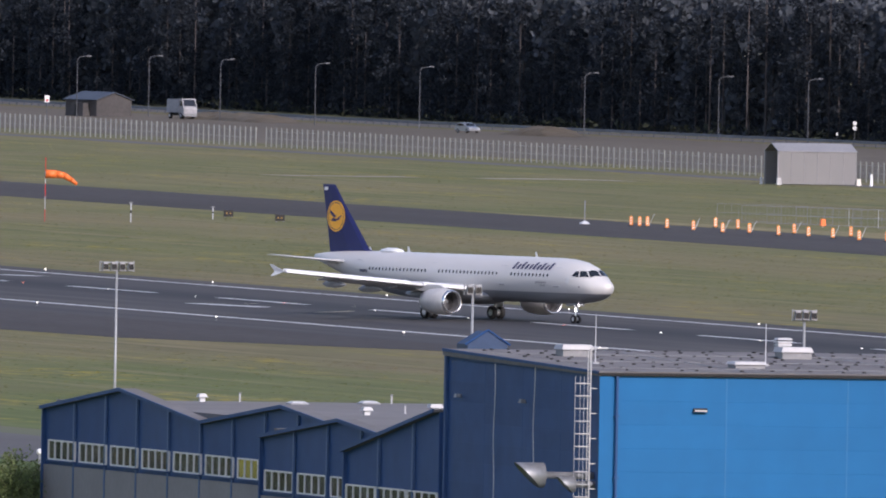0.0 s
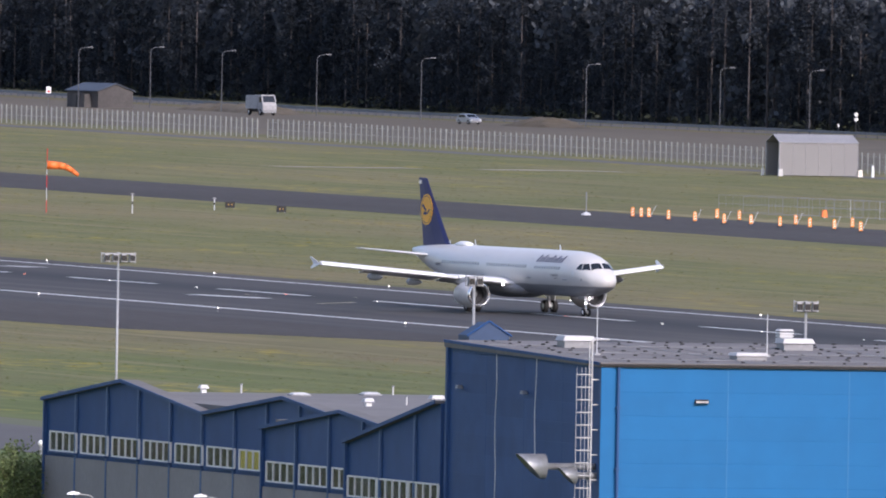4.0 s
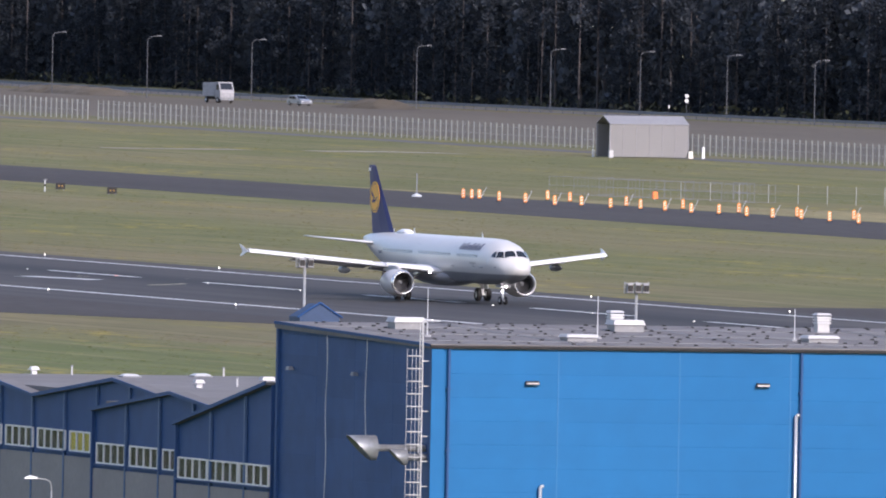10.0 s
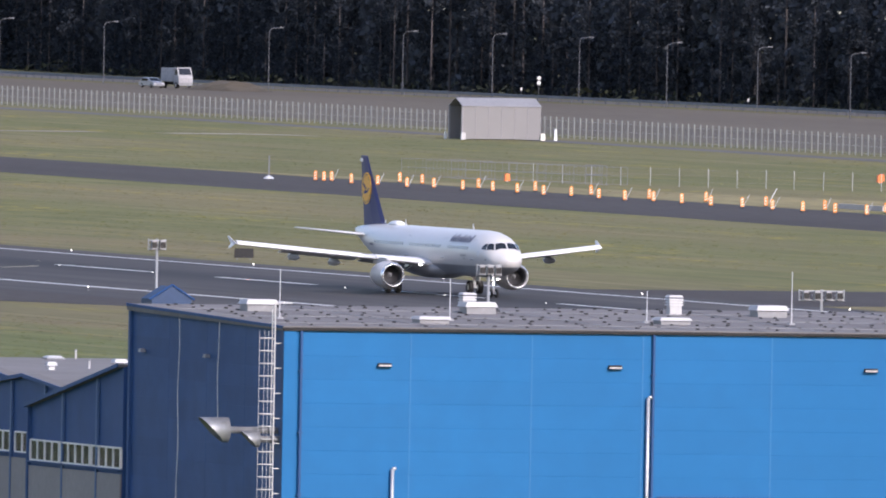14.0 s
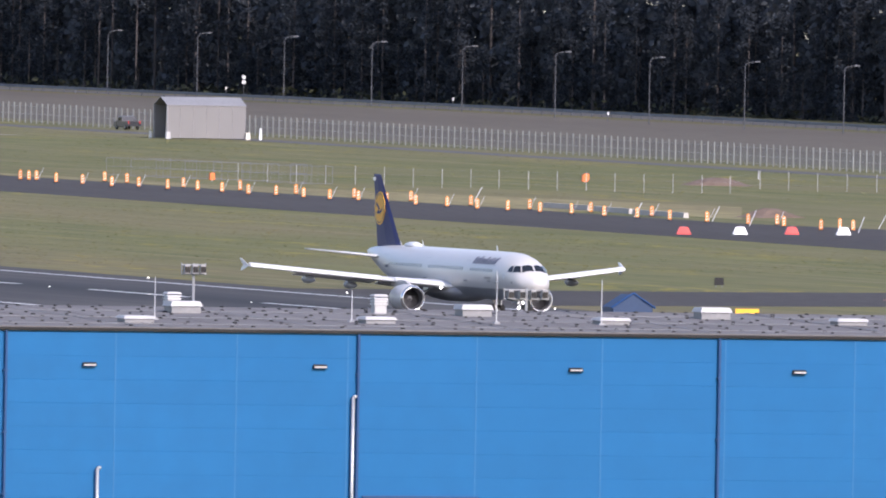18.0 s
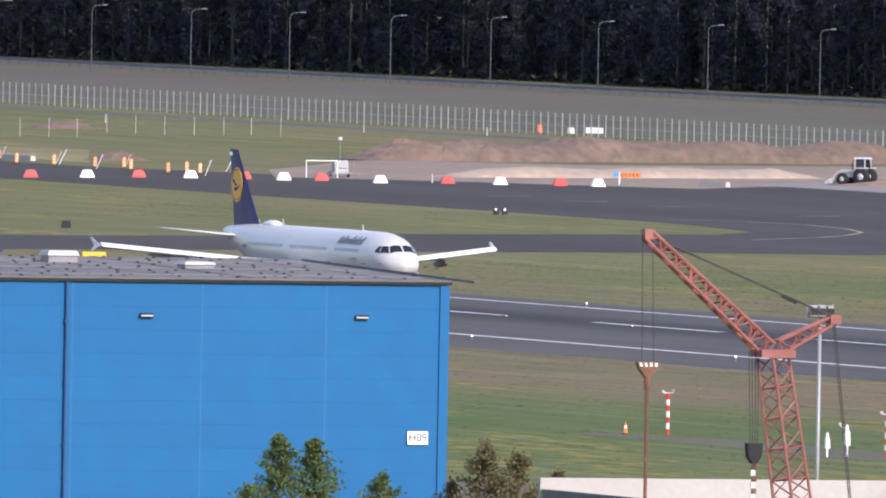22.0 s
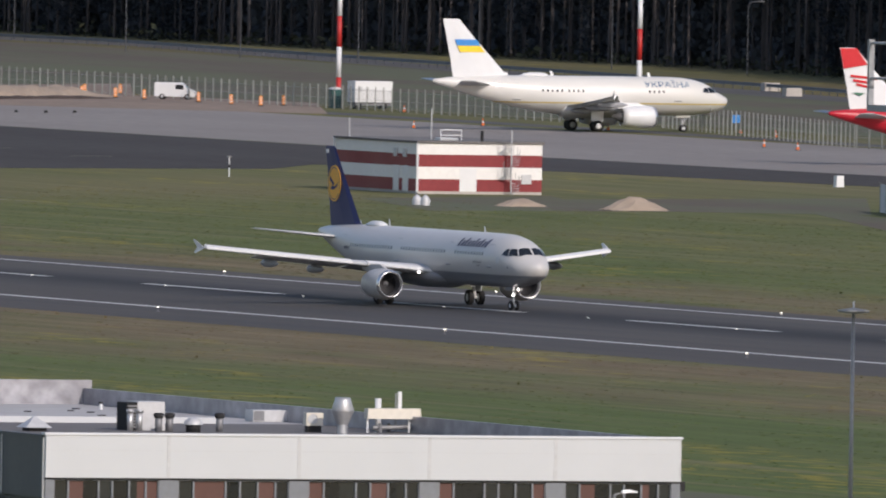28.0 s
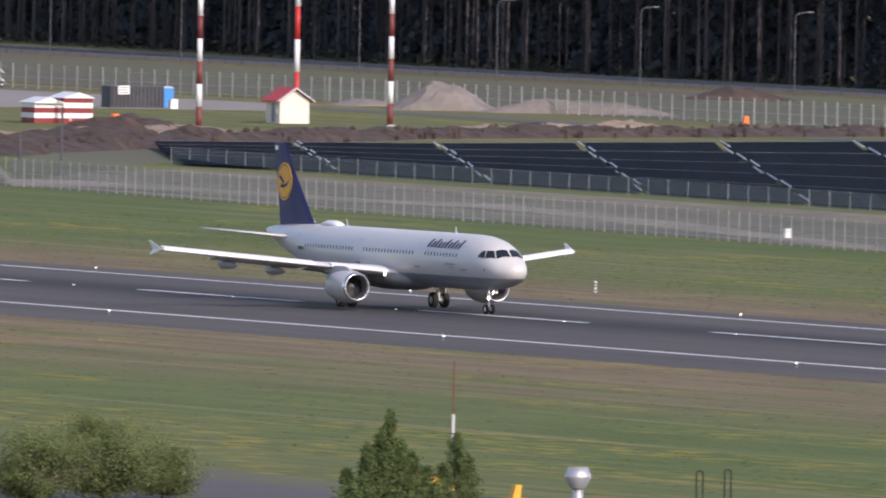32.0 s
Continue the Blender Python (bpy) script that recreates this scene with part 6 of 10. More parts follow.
part("hood", Shape().loft([[(-.7, y, .5), (.7, y, .5), (.45, y, 1.75), (-.45, y, 1.75)] for y in (-.75, -.7, .7, .75)]), M_midgrey, lt)
part("frame", Shape().box(-.8, -1.1, .35, .8, 1.1, .5), M_midgrey, lt)
part("mast", Shape().bar((0, 0, 1.7), (0, 0, 3.9), .06, 8, .045), M_midgrey, lt)
part("lamp", Shape().box(-.12, -.2, 3.85, .14, .2, 4.15, inset=.04), M_dirtywhite, lt)
part("drawbar", Shape().bar((0, 1.0, .4), (0, 2.1, .35), .05, 6), M_midgrey, lt)
wheels4(lt, (-.1,), .95, .32, .2)
gate = thing("goal_frame", "white tubular frame standing on the sand", "frame", pose(-2785.2, 948.0, 0))
part("tube", Shape().bar((0, -1.7, 0), (0, -1.7, 1.8), .06, 6).bar((0, -1.7, 1.8), (0, 1.7, 1.8), .06, 6).bar((0, 1.7, 0), (0, 1.7, 1.8), .06, 6), M_white, gate)
# orange marker boxes along the inner road
for i, (x, y) in enumerate(((-3117.7, 1013.9), (-3114.6, 1086.6), (-3107.9, 1010.5), (-3082.8, 958.0), (-2337.9, 1089.4))):
    t = thing("marker_box", "small orange marker box on a short leg", "marker", pose(x, y, 0), "orange marker boxes")
    part("box", Shape().box(-.25, -.3, .15, .25, .3, .95, inset=.05), M_orange, t)
    part("leg", Shape().bar((0, 0, 0), (0, 0, .2), .07, 6), M_lightgrey, t)
for i, ((x, y), wd) in enumerate((((-3113.4, 1090.0), .8), ((-3115.8, 1093.7), 2.2))):
    solid("cabinet_box", Shape().box(-.3, -wd / 2, 0, .3, wd / 2, .7, inset=.04), M_lightgrey, "pale grey cable cabinet near the fence", "cabinet", pose(x, y, 0))
for x, y in ((-3153.1, 1046.5), (-3101.3, 1060.6), (-3087.8, 1070.9), (-2762.7, 952.3), (-2777.0, 977.7)):
    solid("marker_post", Shape().box(-.06, -.06, 0, .06, .06, 1.0, inset=.02), M_dirtywhite, "slim white marker post", "marker", pose(x, y, 0), "white posts")
# soil and sand
def berm(x0, y0, x1, y1, w, h, m_, seed, name="soil_berm", label="rough dark berm of dug soil", cat="soil heap", rough=.18):
    """A long heap from one ground point to another."""
    ob = mound(name, label, 0, math.hypot(x1 - x0, y1 - y0), lambda x: 0, w, h, m_, seed, cat, rough=rough)
    ob.matrix_basis = Matrix.Translation((x0, y0, 0)) @ Matrix.Rotation(math.atan2(y1 - y0, x1 - x0), 4, "Z")
    return ob


M_dirtheap = mat("brown_loam", (0.235, 0.165, 0.120), 0.95, vary=0.22, grain=0.7, patch=0.15, bump=.08, coords="World")
berm(-2904.5, 991.5, -2926.9, 1064.5, 11, 2.2, M_soil, 11, "soil_bank", "long brown bank of dug soil", rough=.3)
berm(-3103.1, 1020.7, -3101.4, 1028.3, 8, .8, M_soil, 12, "soil_heap", "small brown soil heap on the grass")
berm(-2878.4, 953.8, -2882.7, 960.9, 5, .9, M_soil, 13, "soil_heap", "small pale soil heap on the grass")
berm(-2800.6, 966.0, -2821.9, 1015.8, 7, 1.0, M_sand, 14, "sand_bank", "low pale sand bank along the works")
berm(-2822.0, 1030.8, -2862.3, 1078.7, 9, 1.15, M_sand, 15, "sand_bank", "low pale sand bank along the works", rough=.5)
berm(-2816.0, 1033.0, -2846.0, 1075.0, 3, .35, M_darksoil, 16, "soil_ridge", "low dark ridge of dug soil", rough=.6)
berm(-2776.5, 1001.0, -2786.5, 1029.0, 4, .75, M_dirtheap, 17, "soil_ridge", "low brown ridge before the machines", rough=.4)
M_dirt = mat("bare_dirt", (0.27, 0.20, 0.15), 0.95, vary=0.2, grain=0.6, patch=0.05, coords="World", stretch=(.5, 1, 1))
flat("works_ground", [(-2833.1, 958.4), (-2907.8, 995.3), (-2888.5, 1013.0), (-2903.5, 1053.9), (-2895.0, 1051.2), (-2927.7, 1087.0), (-2951.3, 1117.3), (-2786.8, 1055.7), (-2783.3, 1033.5), (-2774.0, 996.0), (-2748.1, 976.1), (-2772.0, 959.9), (-2787.8, 943.7)], .024, M_dirt,
     "bare sandy ground of the works", "soil")
flat("works_ground", [(-2897.7, 1080.4), (-2833.4, 1095.0), (-2761.6, 1068.6), (-2793.0, 1041.4), (-2809.7, 1008.4), (-2842.8, 1020.3)], .034, M_dirt, "bare sandy ground of the works", "soil")

# ---- works vehicles ----
M_exred = mat("digger_orange", (0.60, 0.075, 0.03), 0.45, vary=0.12)
M_tracred = mat("tractor_red", (0.42, 0.03, 0.025), 0.45, vary=0.12)
M_rust = mat("rusty_steel", (0.16, 0.075, 0.045), 0.85, vary=0.35, grain=2.5, patch=0.6)
M_crane = mat("faded_crane_red", (0.27, 0.100, 0.082), 0.7, vary=0.2, grain=1.5, patch=0.5)


def excavator(m):
    t = thing("excavator", "orange-red crawler excavator parked at the works", "excavator", m)
    for y in (-1.1, 1.1):
        part("track", Shape().loft([[(x, y + d, z) for x, z in ((-1.7, .25), (-1.5, .02), (1.5, .02), (1.7, .25), (1.7, .6), (1.4, .85), (-1.4, .85), (-1.7, .6))] for d in (-.28, .28)]), M_dark, t)
    part("turntable", Shape().lathe([(.8, .8), (1.1, .8)], 16, "Z", caps=True), M_dark, t)
    part("house", Shape().box(-1.9, -1.3, 1.1, 1.0, 1.3, 2.15, inset=.12), M_exred, t)
    part("counterweight", Shape().box(-2.3, -1.3, 1.1, -1.85, 1.3, 1.95, inset=.1), M_dark, t)
    part("cab", Shape().box(.1, -1.3, 2.1, 1.4, -.35, 3.1, inset=.1), M_exred, t)
    part("cab_glass", Shape().box(.25, -1.33, 2.3, 1.43, -.42, 2.95, inset=.02), M_glass, t)
    part("boom", Shape().loft([[(x, -.2, z - .25), (x, .2, z - .25), (x, .2, z + .25), (x, -.2, z + .25)] for x, z in ((.9, 1.8), (2.0, 3.3), (3.2, 3.5))]), M_exred, t)
    part("stick", Shape().loft([[(x, -.15, z - .2), (x, .15, z - .2), (x, .15, z + .2), (x, -.15, z + .2)] for x, z in ((3.2, 3.6), (3.0, 2.4), (2.8, 1.2))]), M_exred, t)
    part("bucket", Shape().loft([[(2.5, y, .9), (3.3, y, 1.2), (3.2, y, .4), (2.6, y, .15), (2.2, y, .4)] for y in (-.5, .5)]), M_dark, t)
    return t


excavator(pose(-2814.9, 1023.7, .02, 0, 0, 166))


def tractor(m, paint, label, loader=True, s=1.0, roof=None):
    t = thing("tractor", label, "tractor", m)
    part("hood", Shape().box(.1 * s, -.42, .8, 2.0 * s, .42, 1.6, inset=.08), paint, t)
    part("cab", Shape().box(-1.1 * s, -.7, 1.2, .15, .7, 2.75, inset=.12), M_glass, t)
    part("cab_roof", Shape().box(-1.2 * s, -.78, 2.72, .25, .78, 2.9, inset=.1), roof or M_lightgrey, t)
    for x in (-1.05, .1):
        for y in (-.66, .66):
            part("cab_pillar", Shape().box(x - .05, y - .05, 1.2, x + .05, y + .05, 2.75), paint, t)
    part("chassis", Shape().box(-1.2, -.3, .55, 1.9, .3, .9), M_dark, t)
    for x, r, w in ((-.75, .9, .5), (1.45, .62, .4)):
        for y in (-.85, .85):
            wh = part("wheel", Shape().lathe([(-w / 2, r * .42), (-w / 2, r * .93), (-w / 2 + .07, r), (w / 2 - .07, r), (w / 2, r * .93), (w / 2, r * .42)], 20, "Y"), M_tyre, t, m=Matrix.Translation((x, y, r)), smooth=True)
            part("rim", Shape().lathe([(-w / 2 + .04, .03), (-w / 2 + .02, r * .42), (w / 2 - .02, r * .42), (w / 2 - .04, .03)], 14, "Y"), M_lightgrey, wh, smooth=True)
    part("side_panel", Shape().box(-1.05 * s, -.72, 1.15, .1, .72, 1.7, inset=.04), paint, t)
    part("exhaust", Shape().bar((.6 * s, .3, 1.55), (.6 * s, .3, 2.5), .05, 6), M_dark, t)
    part("mudguard", Shape().box(-1.5, -1.1, 1.75, -.1, -.6, 1.85, inset=.05), paint, t)
    part("mudguard", Shape().box(-1.5, .6, 1.75, -.1, 1.1, 1.85, inset=.05), paint, t)
    if loader:
        for y in (-.6, .6):
            part("loader_arm", Shape().bar((.3, y, 1.5), (2.2, y, 1.35), .09, 6).bar((2.2, y, 1.35), (2.9, y, .5), .09, 6), paint, t)
        part("loader_bucket", Shape().loft([[(2.8, y, .7), (3.5, y, .25), (3.4, y, .1), (2.75, y, .15)] for y in (-1.0, 1.0)]), paint, t)
    return t


tractor(pose(-2782.2, 1005.8, .02, 0, 0, 222), M_dirtywhite, "white loader tractor parked on the sand")
tractor(pose(-2788.7, 1017.6, .02, 0, 0, 66), M_exred, "low orange-red loader parked beside the excavator", True, 1.25, M_dark)
tractor(pose(-2905.4, 1079.9, .02, 0, 0, 100), M_tracred, "red farm tractor with front loader")
bt = thing("tank_trailer", "grey slurry tank trailer behind the tractor", "trailer", pose(-2901.8, 1073.6, .02, 0, 0, 100))
part("tank", Shape().lathe([(-1.6, .05), (-1.55, .6), (-1.3, .75), (1.3, .75), (1.55, .6), (1.6, .05)], 18, "X", Matrix.Translation((0, 0, 1.5))), mat("dusty_tan_tank", (0.30, 0.25, 0.20), 0.6, vary=0.15), bt, smooth=True)
part("frame", Shape().box(-1.8, -.5, .55, 2.6, .5, .75), M_dark, bt)
wheels4(bt, (-.6, .5), .85, .45, .3)
M_tarp = mat("yellow_sheet", (0.68, 0.42, 0.03), 0.6, vary=0.15)
berm(-2915.6, 1063.8, -2906.2, 1074.2, 2.6, .38, M_tarp, 21, "plastic_sheet", "crumpled yellow sheet lying over the soil", "sheet", rough=.8)
t = thing("direction_board", "orange and black chevron board with a blue round sign", "sign", pose(-2766.9, 975.3, .02))
part("board", Shape().box(-.04, -1.15, .75, .04, 1.15, 1.25), M_orange, t)
for k in range(5):
    y = -.9 + .42 * k
    part("chevron", Shape().add([(.045, y, .78), (.045, y + .12, .78), (.045, y - .02, 1.0), (.045, y + .12, 1.22), (.045, y, 1.22), (.045, y - .14, 1.0)], [(0, 1, 2, 5), (5, 2, 3, 4)]), M_dark, t)
part("post", Shape().bar((0, -1.2, 0), (0, -1.2, 1.3), .06, 6), M_white, t)
part("round_sign", Shape().lathe([(0, .01), (0, .3), (.04, .3), (.04, .01)], 16, "X", Matrix.Translation((.05, -1.6, 1.05))), M_flagblue, t)
# dark small lights along the apron's edge
for x, y in ((-2753.2, 1015.1), (-2751.9, 1017.9), (-2750.8, 1021.0), (-2749.6, 1024.1), (-2748.3, 1027.1), (-2747.1, 1030.1), (-2749.3, 1034.3)):
    solid("apron_light", Shape().box(-.15, -.2, 0, .15, .2, .25, inset=.05), M_dark, "small dark light at the apron's edge", "light", pose(x, y, .035), "apron edge lights")

# ---- apron: masts, boxes, cones, signs ----
def mast(m, h, label, band=3.4, red=None):
    t = thing("striped_mast", label, "mast", m, "red and white masts")
    for k in range(int(h / band)):
        part("mast_section", Shape().bar((0, 0, band * k), (0, 0, band * (k + 1)), .29 - .008 * k, 12, .29 - .008 * (k + 1)), (red or M_red) if k % 2 == 0 else M_white, t, smooth=True)
    part("base", Shape().box(-.5, -.5, 0, .5, .5, .15, inset=.05), M_midgrey, t)
    return t


M_darkred = mat("dull_dark_red", (0.17, 0.035, 0.032), 0.6, vary=0.12)
for x, y in ((-2800.8, 1085.0), (-2729.8, 1092.6), (-2599.7, 1075.2), (-2524.0, 1082.1), (-2418.1, 1075.1)):
    mast(pose(x, y, .03), 27, "tall red and white striped lighting mast")
for x, y in ((-2292.0, 1008.4), (-2315.9, 1039.9)):
    mast(pose(x, y, .03), 25, "tall striped pole with dark red bands", 2.25, M_darkred)
t = thing("light_unit", "white box trailer with ground power gear on the apron", "container", pose(-2796.0, 1086.9, .03, 0, 0, 0))
part("box", Shape().box(-1.2, -2.25, .75, 1.2, 2.25, 3.1, inset=.03), M_white, t)
part("panel", Shape().box(1.2, -1.9, 1.9, 1.23, -1.4, 2.5), M_lightgrey, t)
part("chassis", Shape().box(-1.0, -2.1, .4, 1.0, 2.1, .75), M_midgrey, t)
wheels4(t, (-.8, .8), 1.5, .35, .25)
t = thing("portable_toilet", "dark green portable toilet beside the mast", "portable toilet", pose(-2800.5, 1084.5, .03))
part("cabin", Shape().box(-.55, -.55, 0, .55, .55, 2.05), mat("dark_green_plastic", (0.02, 0.10, 0.09), .5), t)
part("roof", Shape().box(-.58, -.58, 2.05, .58, .58, 2.3, inset=.2), M_white, t)
def cone(m):
    t = thing("traffic_cone", "orange and white traffic cone", "cone", m, "traffic cones")
    part("base", Shape().box(-.22, -.22, 0, .22, .22, .05), M_dark, t)
    part("body", Shape().lathe([(.05, .17), (.35, .11)], 10, "Z"), M_orange, t)
    part("band", Shape().lathe([(.35, .112), (.55, .075)], 10, "Z"), M_white, t)
    part("tip", Shape().lathe([(.55, .073), (.8, .03), (.81, .005)], 10, "Z"), M_orange, t)
    return t
cp = cone(pose(-2679.3, 1046.6, .03))
for x, y in ((-2776.7, 1083.5), (-2697.8, 1061.8), (-2679.2, 1068.9), (-2646.2, 1074.9), (-2668.1, 1079.7), (-2592.4, 1051.8), (-2576.2, 1049.0), (-2520.8, 1040.3), (-2500.3, 1046.6), (-2509.8, 1071.5), (-2312.4, 1003.5)):
    copy_thing(cp, pose(x, y, .03))
t = thing("field_sign", "small blue sign on a post beside the apron", "sign", pose(-2676.4, 1082.5, .02))
part("board", Shape().box(-.04, -.45, 1.0, .04, .45, 1.9), M_flagblue, t)
part("post", Shape().bar((-.05, 0, 0), (-.05, 0, 1.0), .05, 6), M_lightgrey, t)
for x, y in ((-2386.6, 976.3), (-2384.5, 1011.3)):
    solid("marker_block", Shape().box(-.4, -.4, 0, .4, .4, 1.1, inset=.04), M_white, "white box marker at the apron's edge", "marker", pose(x, y, .02), "white box markers")
t = thing("passenger_steps", "silver mobile passenger steps on the apron", "steps", pose(-2498.4, 1075.2, .03, 0, 0, 255))
for sg in (-.6, .6):
    part("stringer", Shape().bar((-1.4, sg, .6), (1.6, sg, 3.0), .09, 6), M_lightgrey, t)
    part("handrail", Shape().bar((-1.4, sg, 1.5), (1.6, sg, 3.9), .05, 6), M_lightgrey, t)
for k in range(9):
    part("step", Shape().box(-1.4 + .33 * k, -.6, .62 + .27 * k, -1.1 + .33 * k, .6, .66 + .27 * k), M_lightgrey, t)
part("platform", Shape().box(1.5, -.7, 2.95, 2.6, .7, 3.05), M_lightgrey, t)
for x in (1.6, 2.5):
    part("leg", Shape().bar((x, -.6, .4), (x, -.6, 3.0), .06, 6).bar((x, .6, .4), (x, .6, 3.0), .06, 6), M_lightgrey, t)
part("chassis", Shape().box(-1.6, -.75, .3, 2.6, .75, .5), M_midgrey, t)
wheels4(t, (-1.1, 2.1), .7, .28, .2)
for x, y in ((-2953.8, 1198.8), (-2916.7, 1186.5)):
    solid("cabinet_box", Shape().box(-.7, -1.0, 0, .7, 1.0, 1.0, inset=.05), M_beam, "pale cable cabinet beyond the fence", "cabinet", pose(x, y, 0))

# ---- striped service hut ----
M_stripe_red = mat("dull_red_cladding", (0.23, 0.024, 0.028), 0.6, vary=0.1)
M_stripe_white = mat("white_cladding", (0.78, 0.77, 0.74), 0.6, vary=0.05)
SX, SY0, SY1, SB, SZ = -2334.5, 912.4, 924.9, -2356.0, 4.85
hut = thing("service_hut", "flat-roofed service hut with red and white bands", "hut")
part("core", Shape().box(SB + .1, SY0 + .1, 0, SX - .1, SY1 - .1, SZ - .1), M_stripe_white, hut)
for k in range(4):
    z0, z1 = .25 + 1.15 * k, .25 + 1.15 * (k + 1) - .01
    col = M_stripe_red if k % 2 == 0 else M_stripe_white
    part("front_band", Shape().box(SX - .1, SY0, z0, SX, SY1, z1), col, hut)
    part("side_band", Shape().box(SB, SY0, z0, SX - .1, SY0 + .1, z1), col, hut)
part("roof", Shape().box(SB - .2, SY0 - .15, SZ - .1, SX + .15, SY1 + .15, SZ + .12), M_roof, hut, "dark flat roof")
part("plinth", Shape().box(SB + .05, SY0 + .03, 0, SX + .02, SY1 - .03, .25), M_beam, hut)
part("door", Shape().box(SX, SY0 + 4.2, .25, SX + .05, SY0 + 5.9, 2.4), M_white, hut)
part("vent_box", Shape().box(SX, SY0 + 10.4, 1.0, SX + .12, SY0 + 11.4, 1.9), M_lightgrey, hut)
for yy in (SY0, ):
    part("downpipe", Shape().bar((SB, yy - .08, .1), (SB, yy - .08, SZ), .12, 6), M_white, hut)
    part("downpipe", Shape().bar((SX, yy - .08, .1), (SX, yy - .08, SZ), .12, 6), M_white, hut)
for xx in (SX - 3.2, SX - 5.6):
    part("door", Shape().box(xx - .7, SY0 - .05, .2, xx + .7, SY0, 2.6), M_white, hut)
    part("wall_lamp", Shape().box(xx - .3, SY0 - .2, 3.4, xx + .3, SY0, 4.2), M_lightgrey, hut)
part("roof_hatch", Shape().box(SX - 6, SY0 + 4, SZ + .1, SX - 4.6, SY0 + 5.8, SZ + .35), M_white, hut)
rl = Shape()
for yy in (SY0 + 3.8, SY0 + 5.9):
    rl.bar((SX - 4, yy, SZ), (SX - 4, yy, SZ + 1.1), .05, 5)
rl.bar((SX - 4, SY0 + 3.8, SZ + 1.1), (SX - 4, SY0 + 5.9, SZ + 1.1), .05, 5).bar((SX - 4, SY0 + 3.8, SZ + .6), (SX - 4, SY0 + 5.9, SZ + .6), .05, 5)
part("roof_rail", rl, M_white, hut)
part("flue", Shape().bar((SX - 1, SY0 + 6.8, SZ), (SX - 1, SY0 + 6.8, SZ + 1.1), .16, 8), M_dark, hut)
part("aerial", Shape().bar((SB + 2, SY0 + .6, SZ), (SB + 2, SY0 + .6, SZ + 1.9), .06, 6), M_lightgrey, hut)
part("aerial", Shape().bar((SX - 8, SY0 + 4.4, SZ), (SX - 8, SY0 + 4.4, SZ + 3.0), .06, 6), M_lightgrey, hut)
# spiral stair
st = part("spiral_stair", Shape().bar((SX + 1.0, SY0 + 9.0, 0), (SX + 1.0, SY0 + 9.0, SZ + 1.2), .07, 8), M_lightgrey, hut, "grey steel spiral stair")
for k in range(22):
    a = k * .55
    c = Vector((SX + 1.0, SY0 + 9.0, .2 + k * .22))
    d, e = Vector((math.cos(a), math.sin(a), 0)), Vector((math.cos(a + .5), math.sin(a + .5), 0))
    part("tread", Shape().add([c + d * .06, c + d * .8, c + e * .8, c + e * .06, c + d * .06 - Vector((0, 0, .05)), c + d * .8 - Vector((0, 0, .05)), c + e * .8 - Vector((0, 0, .05)), c + e * .06 - Vector((0, 0, .05))],
         [(0, 1, 2, 3), (7, 6, 5, 4), (1, 5, 6, 2), (0, 4, 5, 1)]), M_lightgrey, st)
    part("baluster", Shape().bar(c + d * .8, c + d * .8 + Vector((0, 0, 1.0)), .02, 4), M_midgrey, st)
for x, y in ((-2283.2, 892.3), (-2281.1, 892.3)):
    solid("bulk_bag", Shape().lathe([(0, .42), (.5, .45), (.8, .3), (.95, .12), (1.0, .02)], 10, "Z"), M_lightgrey, "pale filled bulk bag on the grass", "bag", pose(x, y, 0), smooth=True)
flat("hut_yard", [(-2310.9, 897.6), (-2330.5, 924.2), (-2315.7, 919.7), (-2334.8, 958.0), (-2258.4, 927.3), (-2265.3, 910.9), (-2259.0, 884.0)], .015, M_rough, "brown trampled ground beside the hut", "soil")
berm(-2269.6, 905.6, -2269.7, 911.2, 5, 1.35, M_sand, 31, "sand_heap", "pale sand heap on the grass")
berm(-2281.9, 899.7, -2281.7, 904.3, 4, .7, M_sand, 32, "sand_heap", "pale sand heap beside the hut")
flat("gravel_track", [(-2295.1, 933.3), (-2233.9, 921.1), (-2027.5, 854.1), (-2114.3, 882.1), (-2187.0, 900.1)], .02, M_rough, "brown gravel track along the sheet fence", "track")

# ---- corrugated sheet fence ----
M_sheet = mat("corrugated_zinc", (0.62, 0.64, 0.65), 0.6, 0.0, vary=0.1, coords="World")
shf = thing("sheet_fence", "pale corrugated sheet metal fence", "fence")
pa, pb = Vector((-2272.3, 933.8, 0)), Vector((-2072.8, 876.3, 0))
nn = 40
for i in range(nn):
    a, b = pa + (pb - pa) * (i / nn), pa + (pb - pa) * ((i + 1) / nn)
    q = (b - a)
    s = Shape()
    k = 8
    off = Vector((-q.y, q.x, 0)).normalized() * .07
    vs = [a + q * (j / k) * .985 + off * (j % 2) for j in range(k + 1)]
    s.add(vs + [p + Vector((0, 0, 2.6)) for p in vs] , [(j, j + 1, j + k + 2, j + k + 1) for j in range(k)])
    part("sheet", s, M_sheet, shf)
    part("post", Shape().bar(a, a + Vector((0, 0, 2.75)), .06, 5), M_post, shf)

